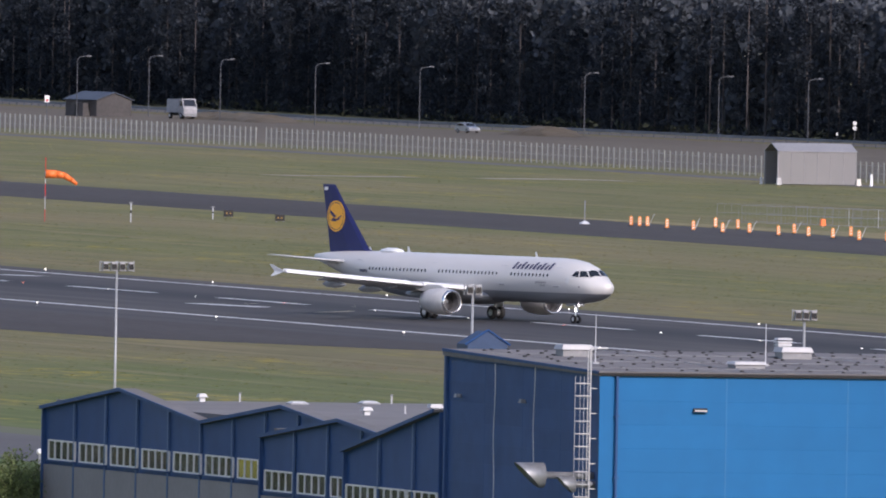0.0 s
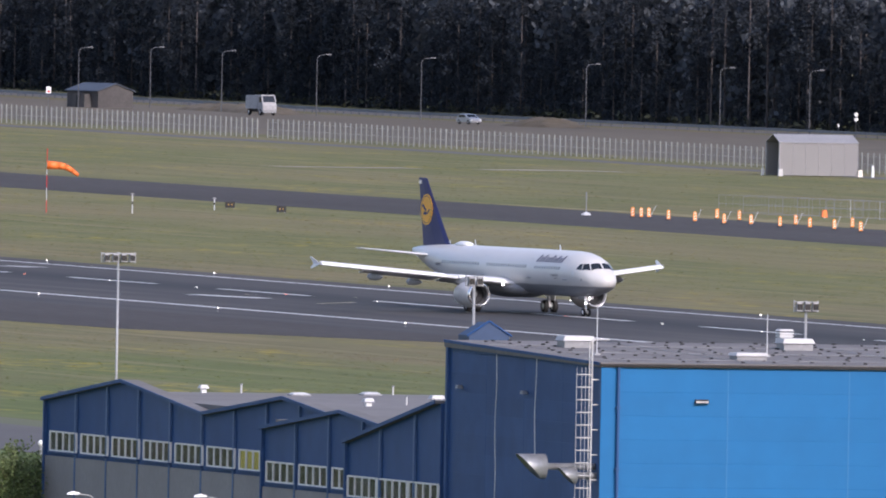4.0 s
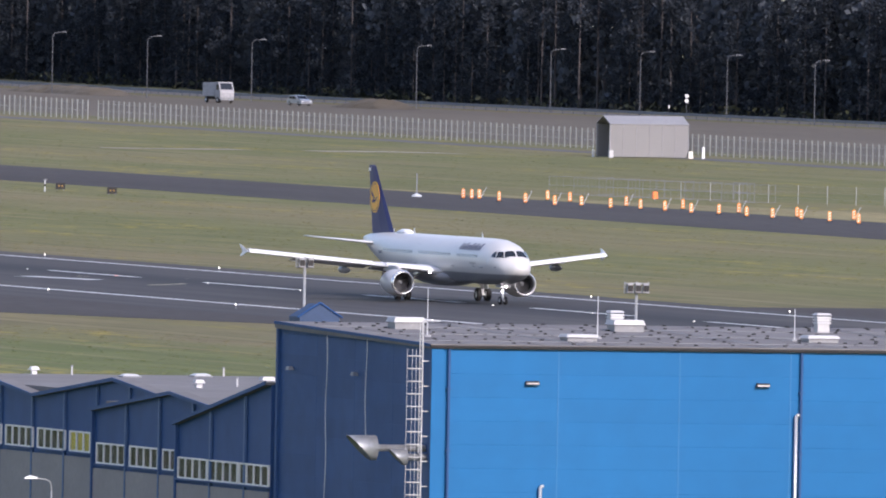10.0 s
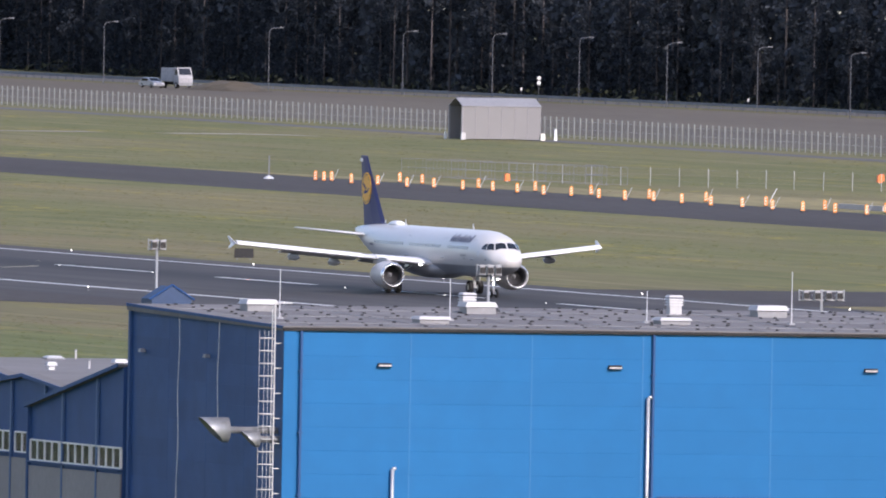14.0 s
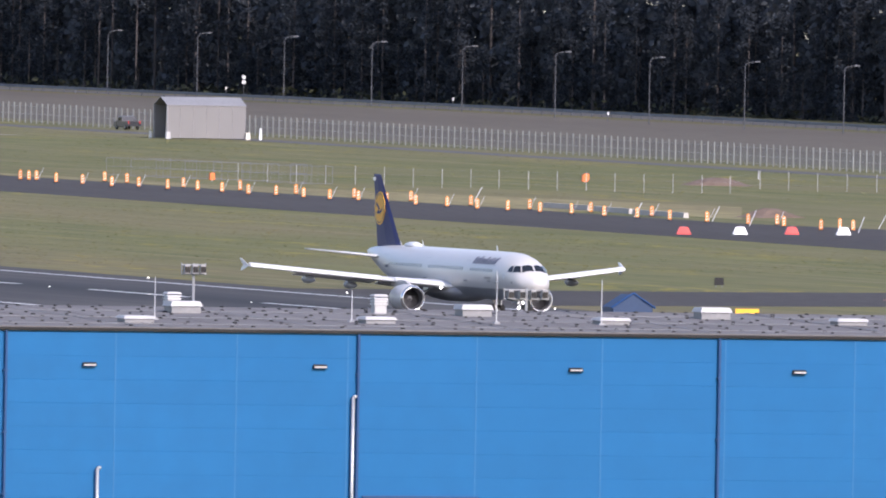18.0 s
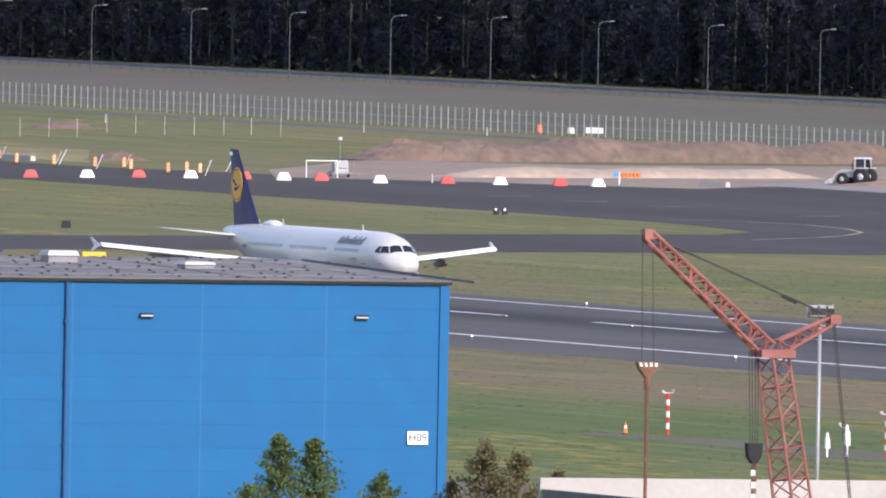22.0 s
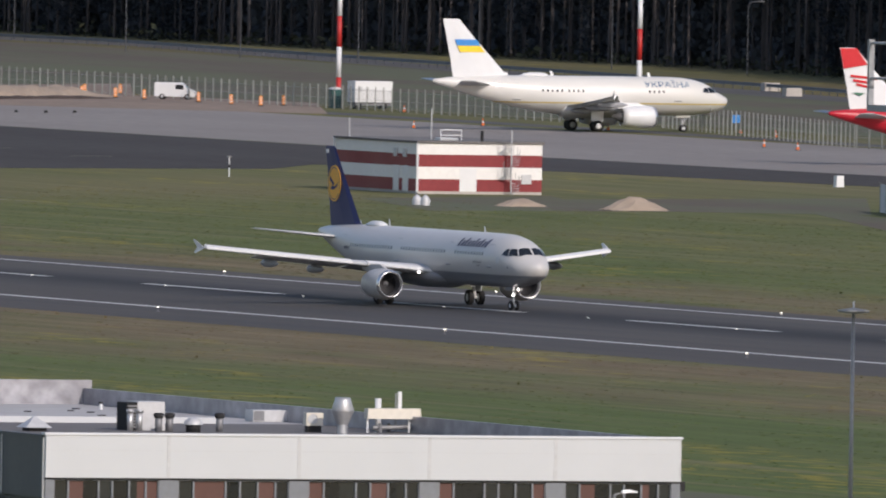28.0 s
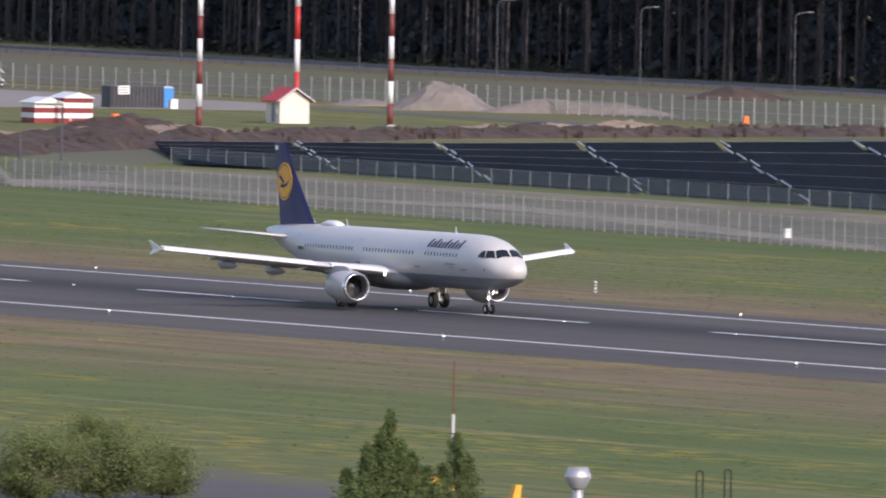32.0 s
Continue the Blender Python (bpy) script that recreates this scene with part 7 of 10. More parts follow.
# ---- solar field ----
M_solar = mat("solar_panel", (0.005, 0.007, 0.013), 0.75, vary=0.2, per_object=0.2)
M_solar.node_tree.nodes["Principled BSDF"].inputs["Specular IOR Level"].default_value = 0.02
front = [Vector((x, y, 0)) for x, y in ((-2131.9, 935.8), (-2106.1, 940.2), (-2068.5, 938.4), (-2032.3, 937.6), (-1995.1, 936.5),)]
back = [Vector((x, y, 0)) for x, y in ((-2201.6, 963.5), (-2202.6, 978.9), (-2203.4, 994.3), (-2212.3, 1013.2), (-2221.1, 1032.1),)]
step_v = front[4] - front[3]
for k in (1, 2):
    front.append(front[4] + step_v * k)
    back.append(back[4] + (back[4] - back[3]) * k)
for i in range(6):
    t = thing("solar_array", "dark blue-black ground-mounted solar panel rows", "solar panels", group="solar arrays")
    f0, f1, b0, b1 = front[i], front[i + 1], back[i], back[i + 1]
    rows = 5
    for r in range(rows):
        k0, k1 = r / rows, (r + .97) / rows
        cols = 6
        for c in range(cols):
            u0_, u1_ = .03 + .95 * c / cols, .03 + .95 * (c + .985) / cols
            def at(u, k):
                return (f0.lerp(b0, k)).lerp(f1.lerp(b1, k), u)
            p = [at(u0_, k0) + Vector((0, 0, .22)), at(u1_, k0) + Vector((0, 0, .22)), at(u1_, k1) + Vector((0, 0, .8)), at(u0_, k1) + Vector((0, 0, .8))]
            part("panel", Shape().add(p + [q - Vector((0, 0, .06)) for q in p], [(0, 1, 2, 3), (7, 6, 5, 4), (0, 4, 5, 1), (1, 5, 6, 2), (2, 6, 7, 3), (3, 7, 4, 0)]), M_solar, t)
        part("purlin", Shape().bar(at(.02, k1) + Vector((0, 0, .81)), at(.98, k1) + Vector((0, 0, .81)), .013, 4), M_midgrey, t)
        part("leg", Shape().bar(at(.04, k0 + .06), at(.04, k0 + .06) + Vector((0, 0, .3)), .06, 5), M_midgrey, t)
        part("leg", Shape().bar(at(.96, k0 + .06), at(.96, k0 + .06) + Vector((0, 0, .3)), .06, 5), M_midgrey, t)
    a, b = f0 + Vector((0, 0, .45)), b0 + Vector((0, 0, .95))
    if i:
        for k in range(9):
            side = Vector((0, .35 * ((k * 5 + i) % 3 - 1), 0))
            part("cable_tray", Shape().bar(a.lerp(b, k / 9) + side, a.lerp(b, (k + .86) / 9) + side, .085, 4), M_lightgrey, t, "pale cable tray")
berm(-2185.7, 942.4, -2263.5, 1016.7, 12, 1.0, M_darksoil, 41, rough=.75)
berm(-2263.0, 1015.2, -2298.5, 1088.8, 11, .85, M_darksoil, 42, rough=.75)
berm(-2222.0, 949.0, -2272.8, 1003.2, 9, .95, M_drysand, 43, "sand_bank", "pale dug sand behind the berm", rough=.5)
berm(-2275.0, 1026.0, -2296.0, 1064.0, 8, 1.0, M_drysand, 44, "sand_bank", "pale dug sand behind the berm", rough=.6)
berm(-2169.8, 931.3, -2278.3, 997.1, 14, 1.1, M_darksoil, 45, rough=.7)
berm(-2417.0, 1078.9, -2419.7, 1086.9, 6, .8, M_gravel, 46, "gravel_heap", "low grey gravel heap")
berm(-2402.1, 1078.3, -2398.4, 1089.0, 12, 2.61, M_gravel, 47, "gravel_heap", "tall grey gravel heap behind the fence")
berm(-2392.1, 1084.5, -2380.8, 1101.5, 5, 1.4, M_gravel, 48, "gravel_heap", "low grey gravel heap")
berm(-2467.3, 1142.3, -2466.7, 1154.5, 8, 1.3, M_darksoil, 49)
M_mottle = mat("mottled_dry_ground", (0.165, 0.148, 0.100), 0.95, vary=0.4, grain=.5, patch=0.06, coords="World", stretch=(.25, 1, 1))
flat("site_ground", [(-2118.0, 931.0), (-1650.0, 926.0), (-1640.0, 858.0), (-2088.0, 886.0)], .008, M_mottle, "mottled dry ground between the fences", "soil")
flat("site_ground", [(-2152.6, 927.9), (-2236.1, 978.6), (-2148.4, 942.4), (-2063.4, 889.3)], .012, M_rough, "bare brown ground round the solar field", "soil")
M_track = mat("pale_dirt_track", (0.27, 0.235, 0.185), 0.95, vary=0.35, grain=.4, patch=.05, coords="World")
flat("dirt_track", [(-2286.3, 976.2), (-2223.6, 955.0), (-2072.8, 893.3), (-2066.3, 899.5), (-2013.2, 898.8), (-1990.4, 905.3), (-1932.5, 895.4), (-1849.8, 876.4), (-1836.6, 870.2), (-1906.3, 883.2), (-1971.2, 896.6), (-2000.1, 892.9), (-2045.7, 890.6), (-2045.2, 881.4), (-2192.4, 941.6), (-2264.2, 966.8)], .014, M_track, "pale dirt track between the fences", "track")

# small striped hut, container, cabin
cw, ch = 6.27, 3.13
t = thing("cabin", "small pitched cabin with red and white bands", "cabin", pose(-2315.5, 1004.1, .0, 0, 0, 0))
wh_ = (ch - .55) / 5
for k in range(5):
    col = M_stripe_red if k % 2 == 0 else M_stripe_white
    part("wall_band", Shape().box(-3.6, 0.0, wh_ * k + .01, 0, cw / 2, wh_ * (k + 1)), col, t)
    if k < 4:
        part("annexe_band", Shape().box(-3.4, -cw / 2, wh_ * k + .01, -.2, -.01, wh_ * (k + 1)), col, t)
for y0, y1, z in ((-.1, cw / 2 + .1, wh_ * 5), (-cw / 2 - .1, .05, wh_ * 4)):
    part("roof_slope", Shape().loft([[(x, y0, z), (x, (y0 + y1) / 2, z + .55), (x, y1, z), (x, y1, z - .06), (x, y0, z - .06)] for x in (-3.8, .2)]), M_white, t, "white pitched roof")
cl, ct = 6.01 / 2, 2.25
t = thing("container", "dark grey container with a white notice", "container", pose(-2396.1, 1046.9, 0, 0, 0, 0))
part("body", Shape().box(-1.2, -cl, 0, 1.2, cl, ct, inset=.02), mat("anthracite_steel", (0.05, 0.055, 0.065), .6), t)
for k in range(14):
    part("rib", Shape().box(1.2, -cl + .15 + (2 * cl - .4) / 13 * k, .1, 1.24, -cl + .27 + (2 * cl - .4) / 13 * k, ct - .1), M_dark, t)
part("notice", Shape().box(1.24, -2.2, 1.4, 1.27, -.9, 2.3), M_white, t)
for k in range(3):
    part("notice_line", Shape().box(1.27, -2.05, 1.55 + .25 * k, 1.28, -1.05, 1.65 + .25 * k), M_midgrey, t)
t = thing("portable_toilet", "blue portable toilet beside the container", "portable toilet", pose(-2397.7, 1051.4, 0))
part("cabin", Shape().box(-.55, -.55, 0, .55, .55, 2.05), M_flagblue, t)
part("roof", Shape().box(-.58, -.58, 2.05, .58, .58, 2.2, inset=.15), M_lightgrey, t)
solid("tank_drum", Shape().box(-.4, -.4, 0, .4, .4, 1.0, inset=.05), M_white, "white plastic drum beside the container", "drum", pose(-2392.4, 1049.8, 0))
solid("barrel", Shape().lathe([(0, .42), (.05, .45), (.4, .43), (.8, .45), (.85, .4), (.86, .02)], 14, "Z"), M_orange, "orange steel barrel on the grass", "barrel", pose(-2324.5, 1013.6, 0), smooth=True)
for dx, dy in ((.8, 1.3), (2.0, 2.2)):
    solid("plastic_crate", Shape().box(-.35, -.4, 0, .35, .4, .35, inset=.05), M_red, "small red plastic crate beside the barrel", "crate", pose(-2324.5 + dx, 1013.6 + dy, 0), "crates beside the barrel")
hw = 3.21
t = thing("cabin", "cream cabin with a red pitched roof", "cabin", pose(-2325.3, 1033.6, 0, 0, 0, 0))
part("wall", Shape().add([(-3.4, -hw / 2, 0), (0, -hw / 2, 0), (0, hw / 2, 0), (-3.4, hw / 2, 0), (-3.4, -hw / 2, 2.3), (0, -hw / 2, 2.3), (0, hw / 2, 2.3), (-3.4, hw / 2, 2.3), (-3.4, 0, 3.4), (0, 0, 3.4)],
     [(0, 1, 5, 4), (2, 3, 7, 6), (1, 2, 6, 9, 5), (3, 0, 4, 8, 7)]), M_cream, t)
for sg in (-1, 1):
    e = sg * (hw / 2 + .45)
    part("roof_slope", Shape().add([(-3.8, e, 2.15), (.4, e, 2.15), (.4, 0, 3.5), (-3.8, 0, 3.5), (-3.8, e, 2.27), (.4, e, 2.27), (.4, 0, 3.62), (-3.8, 0, 3.62)],
         [(0, 1, 2, 3), (7, 6, 5, 4), (0, 4, 5, 1), (0, 3, 7, 4), (1, 5, 6, 2)]), M_red, t, "red metal roof")
part("door", Shape().box(-2.0, -hw / 2 - .04, .1, -1.2, -hw / 2 - .01, 2.0), M_midgrey, t)
part("meter_box", Shape().box(-.9, -hw / 2 - .15, .9, -.4, -hw / 2 - .01, 1.6), M_lightgrey, t)
part("verge_board", Shape().bar((.42, -hw / 2 - .45, 2.2), (.42, 0, 3.55), .07, 4).bar((.42, 0, 3.55), (.42, hw / 2 + .45, 2.2), .07, 4), M_white, t)
for (x, y), h in (((-2092.8, 906.9), 6.17), ((-2147.2, 926.4), 2.5)):
    solid("pole", Shape().bar((0, 0, 0), (0, 0, h), .13, 8, .09), M_lampgrey, "plain grey pole beside the fence", "pole", pose(x, y, 0))
solid("cabinet_box", Shape().box(-.3, -.3, 0, .3, .3, .8, inset=.05), M_white, "small white box beside the track", "cabinet", pose(-1881.4, 881.4, 0))
t = thing("stake", "pale stake with light bands on the grass", "stake", pose(-1708.3, 784.5, 0))
for k in range(4):
    part("band", Shape().bar((0, 0, .25 * k), (0, 0, .25 * k + .16), .1, 6), M_white if k % 2 else M_lightgrey, t)

# ---- hangar: fittings on walls and roof ----
def roof_z(x):
    return HZ + (HZB - HZ) * (HX - x) / (HX - HB)


for x, y, z in ((-1545.00, 473.00, 12.92), (-1545.00, 486.70, 12.94), (-1545.00, 501.98, 12.92), (-1545.00, 515.40, 12.93), (-1545.00, 528.39, 12.95)):
    t = part("wall_light", Shape().box(0, -.42, -.1, .22, .42, .12, Matrix.Translation((HX + .06, y, z)), inset=.04), M_dark, hangar, "dark wall light")
    part("lens", Shape().box(.22, -.36, -.07, .26, .36, .02, Matrix.Translation((HX + .06, y, z))), M_dirtywhite, t)
for y in (468.06, 488.99, 510.59):
    dp = part("downpipe", Shape().bar((HX + .2, y, 0), (HX + .2, y, HZ - .25), .085, 8), M_navy_trim, hangar, "dark blue downpipe")
    for z in (2.0, 5.5, 9.0, 12.5):
        part("bracket", Shape().box(HX + .05, y - .14, z, HX + .28, y + .14, z + .08), M_navy_trim, dp)
for y, z in ((473.55, 7.04), (488.68, 11.23)):
    part("vent_pipe", Shape().bar((HX + .26, y, 0), (HX + .26, y, z), .1, 10).bar((HX + .26, y, z), (HX + .26, y + .2, z + .05), .1, 10), M_steel, hangar, "galvanised vent pipe", True)
(dy0, dy1, dz) = (489.67, 496.01, 5.51)
M_doorblue = mat("door_blue", (0.006, 0.050, 0.150), 0.55, vary=0.06)
dr = part("sliding_door", Shape().box(HX + .07, dy0, 0, HX + .13, dy1, dz), M_doorblue, hangar, "darker blue sliding door")
part("door_rail", Shape().box(HX + .07, dy0 - .3, dz, HX + .2, dy1 + .3, dz + .12), M_doorblue, dr)
sy, sz = 532.21, 6.06
sy -= .3
sg_ = part("number_board", Shape().box(HX + .13, sy - .62, sz - .38, HX + .16, sy + .62, sz + .38), M_white, hangar, "white board with dark lettering")


def lettering(word, size, parent, m, material, name="lettering"):
    """Built-in lettering, turned into a thin mesh."""
    cu = bpy.data.curves.new(name, "FONT")
    cu.body, cu.size, cu.extrude, cu.align_x, cu.align_y = word, size, .004, "CENTER", "CENTER"
    ob = new("lettering_tmp", cu)
    bpy.context.view_layer.update()
    me = bpy.data.meshes.new_from_object(ob.evaluated_get(bpy.context.evaluated_depsgraph_get()))
    bpy.data.objects.remove(ob)
    me.materials.clear()
    me.materials.append(material)
    o = part(name, me, material, parent)
    o.matrix_basis = m
    return o


FACE_X = Matrix(((0, 0, 1, 0), (1, 0, 0, 0), (0, 1, 0, 0), (0, 0, 0, 1)))
lettering("H09", .64, sg_, Matrix.Translation((HX + .168, sy, sz)) @ FACE_X, M_dark)
# roof vents: white lids on grey kerbs
def roof_vent(x, y, w=1.7, d=1.5, h=.42):
    t = thing("roof_vent", "grey roof vent box with a white lid", "roof vent", pose(x, y, roof_z(x) - .03), "roof vents")
    part("kerb", Shape().box(-d / 2, -w / 2, 0, d / 2, w / 2, h * .6), M_midgrey, t)
    part("lid", Shape().box(-d / 2 - .1, -w / 2 - .1, h * .6, d / 2 + .1, w / 2 + .1, h, inset=.12), M_dirtywhite, t)
for x, y in ((-1552.0, 477.9), (-1554.5, 493.1), (-1557.0, 508.0), (-1560.0, 523.4)):
    roof_vent(x, y, 1.75)
for y in (472.15, 485.32, 502.89, 517.4):
    roof_vent(-1567.0, y, 1.75, h=.7)
for y in (485.16, 497.65):
    t = thing("roof_chimney", "white boxed roof ventilator with slatted sides", "ventilator", pose(-1568.5, y, roof_z(-1568.5) + .12))
    part("stack", Shape().box(-.35, -.35, -.2, .35, .35, .75), M_dirtywhite, t)
    for k in range(3):
        part("slat", Shape().box(-.42, -.42, .42 + .16 * k, .42, .42, .5 + .16 * k), M_lightgrey, t)
    part("cap", Shape().box(-.45, -.45, .9, .45, .45, 1.02, inset=.1), M_dirtywhite, t)
for y, zt in ((470.11, 18.1), (480.26, 17.7), (492.06, 17.1), (500.76, 18.3), (507.09, 17.9)):
    t = thing("lightning_rod", "thin grey lightning rod on the roof", "lightning rod", pose(-1556.0, y, roof_z(-1556.0)), "lightning rods")
    part("rod", Shape().bar((0, 0, 0), (0, 0, zt - roof_z(-1556.0)), .035, 6, .02), M_lightgrey, t)
    part("foot", Shape().box(-.2, -.2, 0, .2, .2, .1, inset=.05), M_midgrey, t)
me_anchor = Shape().box(-.1, -.1, 0, .1, .1, .09, inset=.03).mesh("anchor", M_dark)
rng2 = random.Random(5)
for r, x in enumerate((-1547.0, -1549.5, -1552.5, -1555.5, -1558.5, -1561.5, -1564.5, -1567.5, -1570.5, -1573.0, -1575.2)):
    y = HY0 + 1.2 + rng2.uniform(0, 1.5)
    while y < HY1 - 1:
        o = part("roof_anchor", me_anchor, M_dark, hangar, m=pose(x + rng2.uniform(-.6, .6), y, roof_z(x) - .01, 0, 0, rng2.uniform(0, 90)))
        y += rng2.uniform(.9, 3.4)
for x in (-1549.0, -1558.5, -1568.0):
    part("lightning_conductor", Shape().bar((x, HY0 + .2, roof_z(x) + .05), (x, HY1 - .2, roof_z(x) + .05), .018, 5), M_midgrey, hangar, "pale conductor wire")
for y in [HY0 + 9 + 11.5 * k for k in range(6)]:
    part("lightning_conductor", Shape().bar((HX, y, HZ + .04), (HB, y + .3, HZB + .04), .018, 5), M_midgrey, hangar, "pale conductor wire")
for k in range(16):
    y = HY0 + 2.2 + 4.4 * k
    part("roof_seam", Shape().box(HB + .2, y - .05, HZ - .1, HX + .1, y + .05, HZ + .02, Matrix(((1, 0, 0, 0), (0, 1, 0, 0), (-(HZB - HZ) / (HX - HB), 0, 1, (HZB - HZ) / (HX - HB) * HX), (0, 0, 0, 1)))), M_roof, hangar)
M_slate = mat("slate_blue_metal", (0.020, 0.050, 0.115), 0.6, vary=0.1)
# blue gable dormers behind the ridge
for x, y in ((-1578.6, 470.42), (-1578.6, 516.38)):
    t = part("roof_dormer", Shape().loft([[(x + dx, y - 1.2, 14.5), (x + dx, y + 1.2, 14.5), (x + dx, y + 1.2, 15.85), (x + dx, y, 16.6), (x + dx, y - 1.2, 15.85)] for dx in (-2.2, 0)]), M_slate, hangar, "navy gabled dormer")
    for s_ in (-1, 1):
        part("dormer_trim", Shape().bar((x + .05, y + s_ * 1.35, 15.82), (x + .05, y, 16.68), .06, 4), M_navy, t)
# ladder on the end wall
lx, ly = -1545.6, HY0 - .42
t = part("roof_ladder", Shape().bar((lx - .26, ly, 0), (lx - .26, ly, HZ + 1.15), .04, 6).bar((lx + .26, ly, 0), (lx + .26, ly, HZ + 1.3), .05, 6), M_dirtywhite, hangar, "white caged ladder")
for k in range(46):
    part("rung", Shape().bar((lx - .26, ly, .35 + .34 * k), (lx + .26, ly, .35 + .34 * k), .02, 5), M_dirtywhite, t)
for k in range(10):
    part("wall_bracket", Shape().bar((lx + .26, ly, 1.3 + 1.42 * k), (lx + .26, HY0 + .1, 1.3 + 1.42 * k), .04, 5), M_dirtywhite, t)
for k in range(18):
    z = 2.2 + .715 * k
    hoop = Shape()
    pts = [Vector((lx + math.cos(a_) * .38, ly - math.sin(a_) * .82, z)) for a_ in [math.pi * j / 8 for j in range(9)]]
    for p, q in zip(pts, pts[1:]):
        hoop.bar(p, q, .035, 5)
    part("cage_hoop", hoop, M_dirtywhite, t)
for a_ in (.5, 1.57, 2.6):
    part("cage_strap", Shape().bar((lx + math.cos(a_) * .38, ly - math.sin(a_) * .82, 2.2), (lx + math.cos(a_) * .38, ly - math.sin(a_) * .82, HZ - .3), .016, 4), M_lightgrey, t)
part("top_rail", Shape().bar((lx + .26, ly, HZ + 1.3), (lx + .1, ly + 1.05, HZ + 1.3), .05, 5), M_dirtywhite, t)
M_duct = mat("dull_silver_duct", (0.26, 0.27, 0.28), 0.45, 0.5, vary=0.15)
# silver horn ducts on the end wall, reaching out from it
for x0, y0, z0, r in ((-1546.27, 465.6, 9.12, .72), (-1545.75, 466.8, 8.62, .46)):
    rings = []
    for yo, rr, cut in ((3.1 * r / .72, r, 1.45 * r / .72), (1.4 * r / .72, r, 0.0), (1.3 * r / .72, .2, 0.0), (y0 - HY0 - .1, .2, 0.0)):
        rings.append([(x0 + math.cos(2 * math.pi * k / 18) * rr, y0 - yo + cut * (1 - math.sin(2 * math.pi * k / 18)) / 2, z0 + math.sin(2 * math.pi * k / 18) * rr) for k in range(18)])
    part("exhaust_horn", Shape().loft(rings, True, False), M_duct, hangar, "silver exhaust horn cut at a slant", True)
for px_, x in ((0, -1565.6), (1, -1557.7)):
    pts = [Vector((x + .12 * math.sin(k * .9 + px_), HY0 - .03, HZB - .6 - k * .8)) for k in range(17 if px_ == 0 else 9)]
    cs = Shape()
    for p, q in zip(pts, pts[1:]):
        cs.bar(p, q, .03, 5)
    part("cable", cs, M_lightgrey, hangar, "pale loose cable")
for x, z in ((-1572.9, 13.0), (-1559.9, 13.0)):
    part("wall_lamp", Shape().box(x - .25, HY0 - .25, z - .1, x + .25, HY0 + .1, z + .1, inset=.05), M_midgrey, hangar)

# ---- workshop roof fittings ----
def small_vent(x, y, z, w=.6, h=.5):
    t = thing("roof_vent", "small white roof ventilator", "roof vent", pose(x, y, z), "small roof vents")
    part("neck", Shape().box(-w * .3, -w * .3, -.6, w * .3, w * .3, h * .55), M_lightgrey, t)
    part("lid", Shape().box(-w * .55, -w * .55, h * .55, w * .55, w * .55, h, inset=.1), M_dirtywhite, t)
for x, y, w in ((-1697.3, 487.4, .55), (-1665.1, 488.6, .6), (-1675.1, 495.9, .8)):
    small_vent(x, y, 9.75, w)
for x, y in ((-1697.5, 489.9), (-1697.5, 499.7), (-1669.4, 492.3)):
    t = thing("roof_pin", "short white roof vent pin", "vent pipe", pose(x, y, 9.75))
    part("tube", Shape().bar((0, 0, 0), (0, 0, .5), .06, 8), M_dirtywhite, t)
    part("cap", Shape().bar((0, 0, .5), (0, 0, .58), .1, 8), M_midgrey, t)
for x, y in ((-1692.6, 492.2), (-1696.0, 497.8)):
    t = thing("skylight", "low pale skylight on the workshop roof", "skylight", pose(x, y, 9.75))
    part("kerb", Shape().box(-.6, -.6, -.3, .6, .6, .08), M_midgrey, t)
    part("glazing", Shape().box(-.55, -.55, .08, .55, .55, .2, inset=.2), M_lightgrey, t)

# ---- flood light masts ----
M_pole = mat("galvanised_pole", (0.30, 0.31, 0.315), 0.5, 0.3, vary=0.1)
def flood_mast(x, y, z, w=2.3, lamps=4, r=.075, label="grey floodlight pole with a cross frame of box lamps"):
    t = thing("floodlight_mast", label, "floodlight", pose(x, y, 0), "floodlight masts")
    part("pole", Shape().bar((0, 0, 0), (0, 0, z), r * 1.4, 10, r), M_pole, t, smooth=True)
    part("base_plate", Shape().box(-.35, -.35, 0, .35, .35, .06), M_pole, t)
    fr = part("frame", Shape().bar((0, -w / 2, z - .1), (0, w / 2, z - .1), .05, 6).bar((0, -w / 2, z - .65), (0, w / 2, z - .65), .05, 6)
              .bar((0, -w / 2, z - .7), (0, -w / 2, z), .04, 6).bar((0, w / 2, z - .7), (0, w / 2, z), .04, 6), M_pole, t)
    for k in range(lamps):
        y_ = -w / 2 + w * (k + .5) / lamps
        lamp = part("lamp_box", Shape().box(.05, y_ - .2, z - .62, .4, y_ + .2, z - .08, inset=.05), M_midgrey, t)
        part("lens", Shape().box(.4, y_ - .17, z - .56, .42, y_ + .17, z - .2), M_glass, lamp)
        part("bracket", Shape().bar((0, y_ - .23, z - .35), (.2, y_ - .23, z - .35), .03, 4).bar((0, y_ + .23, z - .35), (.2, y_ + .23, z - .35), .03, 4), M_pole, lamp)
    return t
flood_mast(-1800.00, 510.93, 16.67)
flood_mast(-1690.00, 502.60, 17.38, 1.1, 2, .08)
flood_mast(-1640.00, 508.59, 16.99, 1.5, 3, .08)
flood_mast(-1620.00, 523.21, 16.09, 2.8, 4, .08)
flood_mast(-1400.00, 504.12, 17.06, 1.4, 3, .09)
x, y, z = -1300.00, 533.96, 14.84
t = thing("floodlight_mast", "tall grey lighting pole with a flat round head", "floodlight", pose(x, y, 0), "floodlight masts")
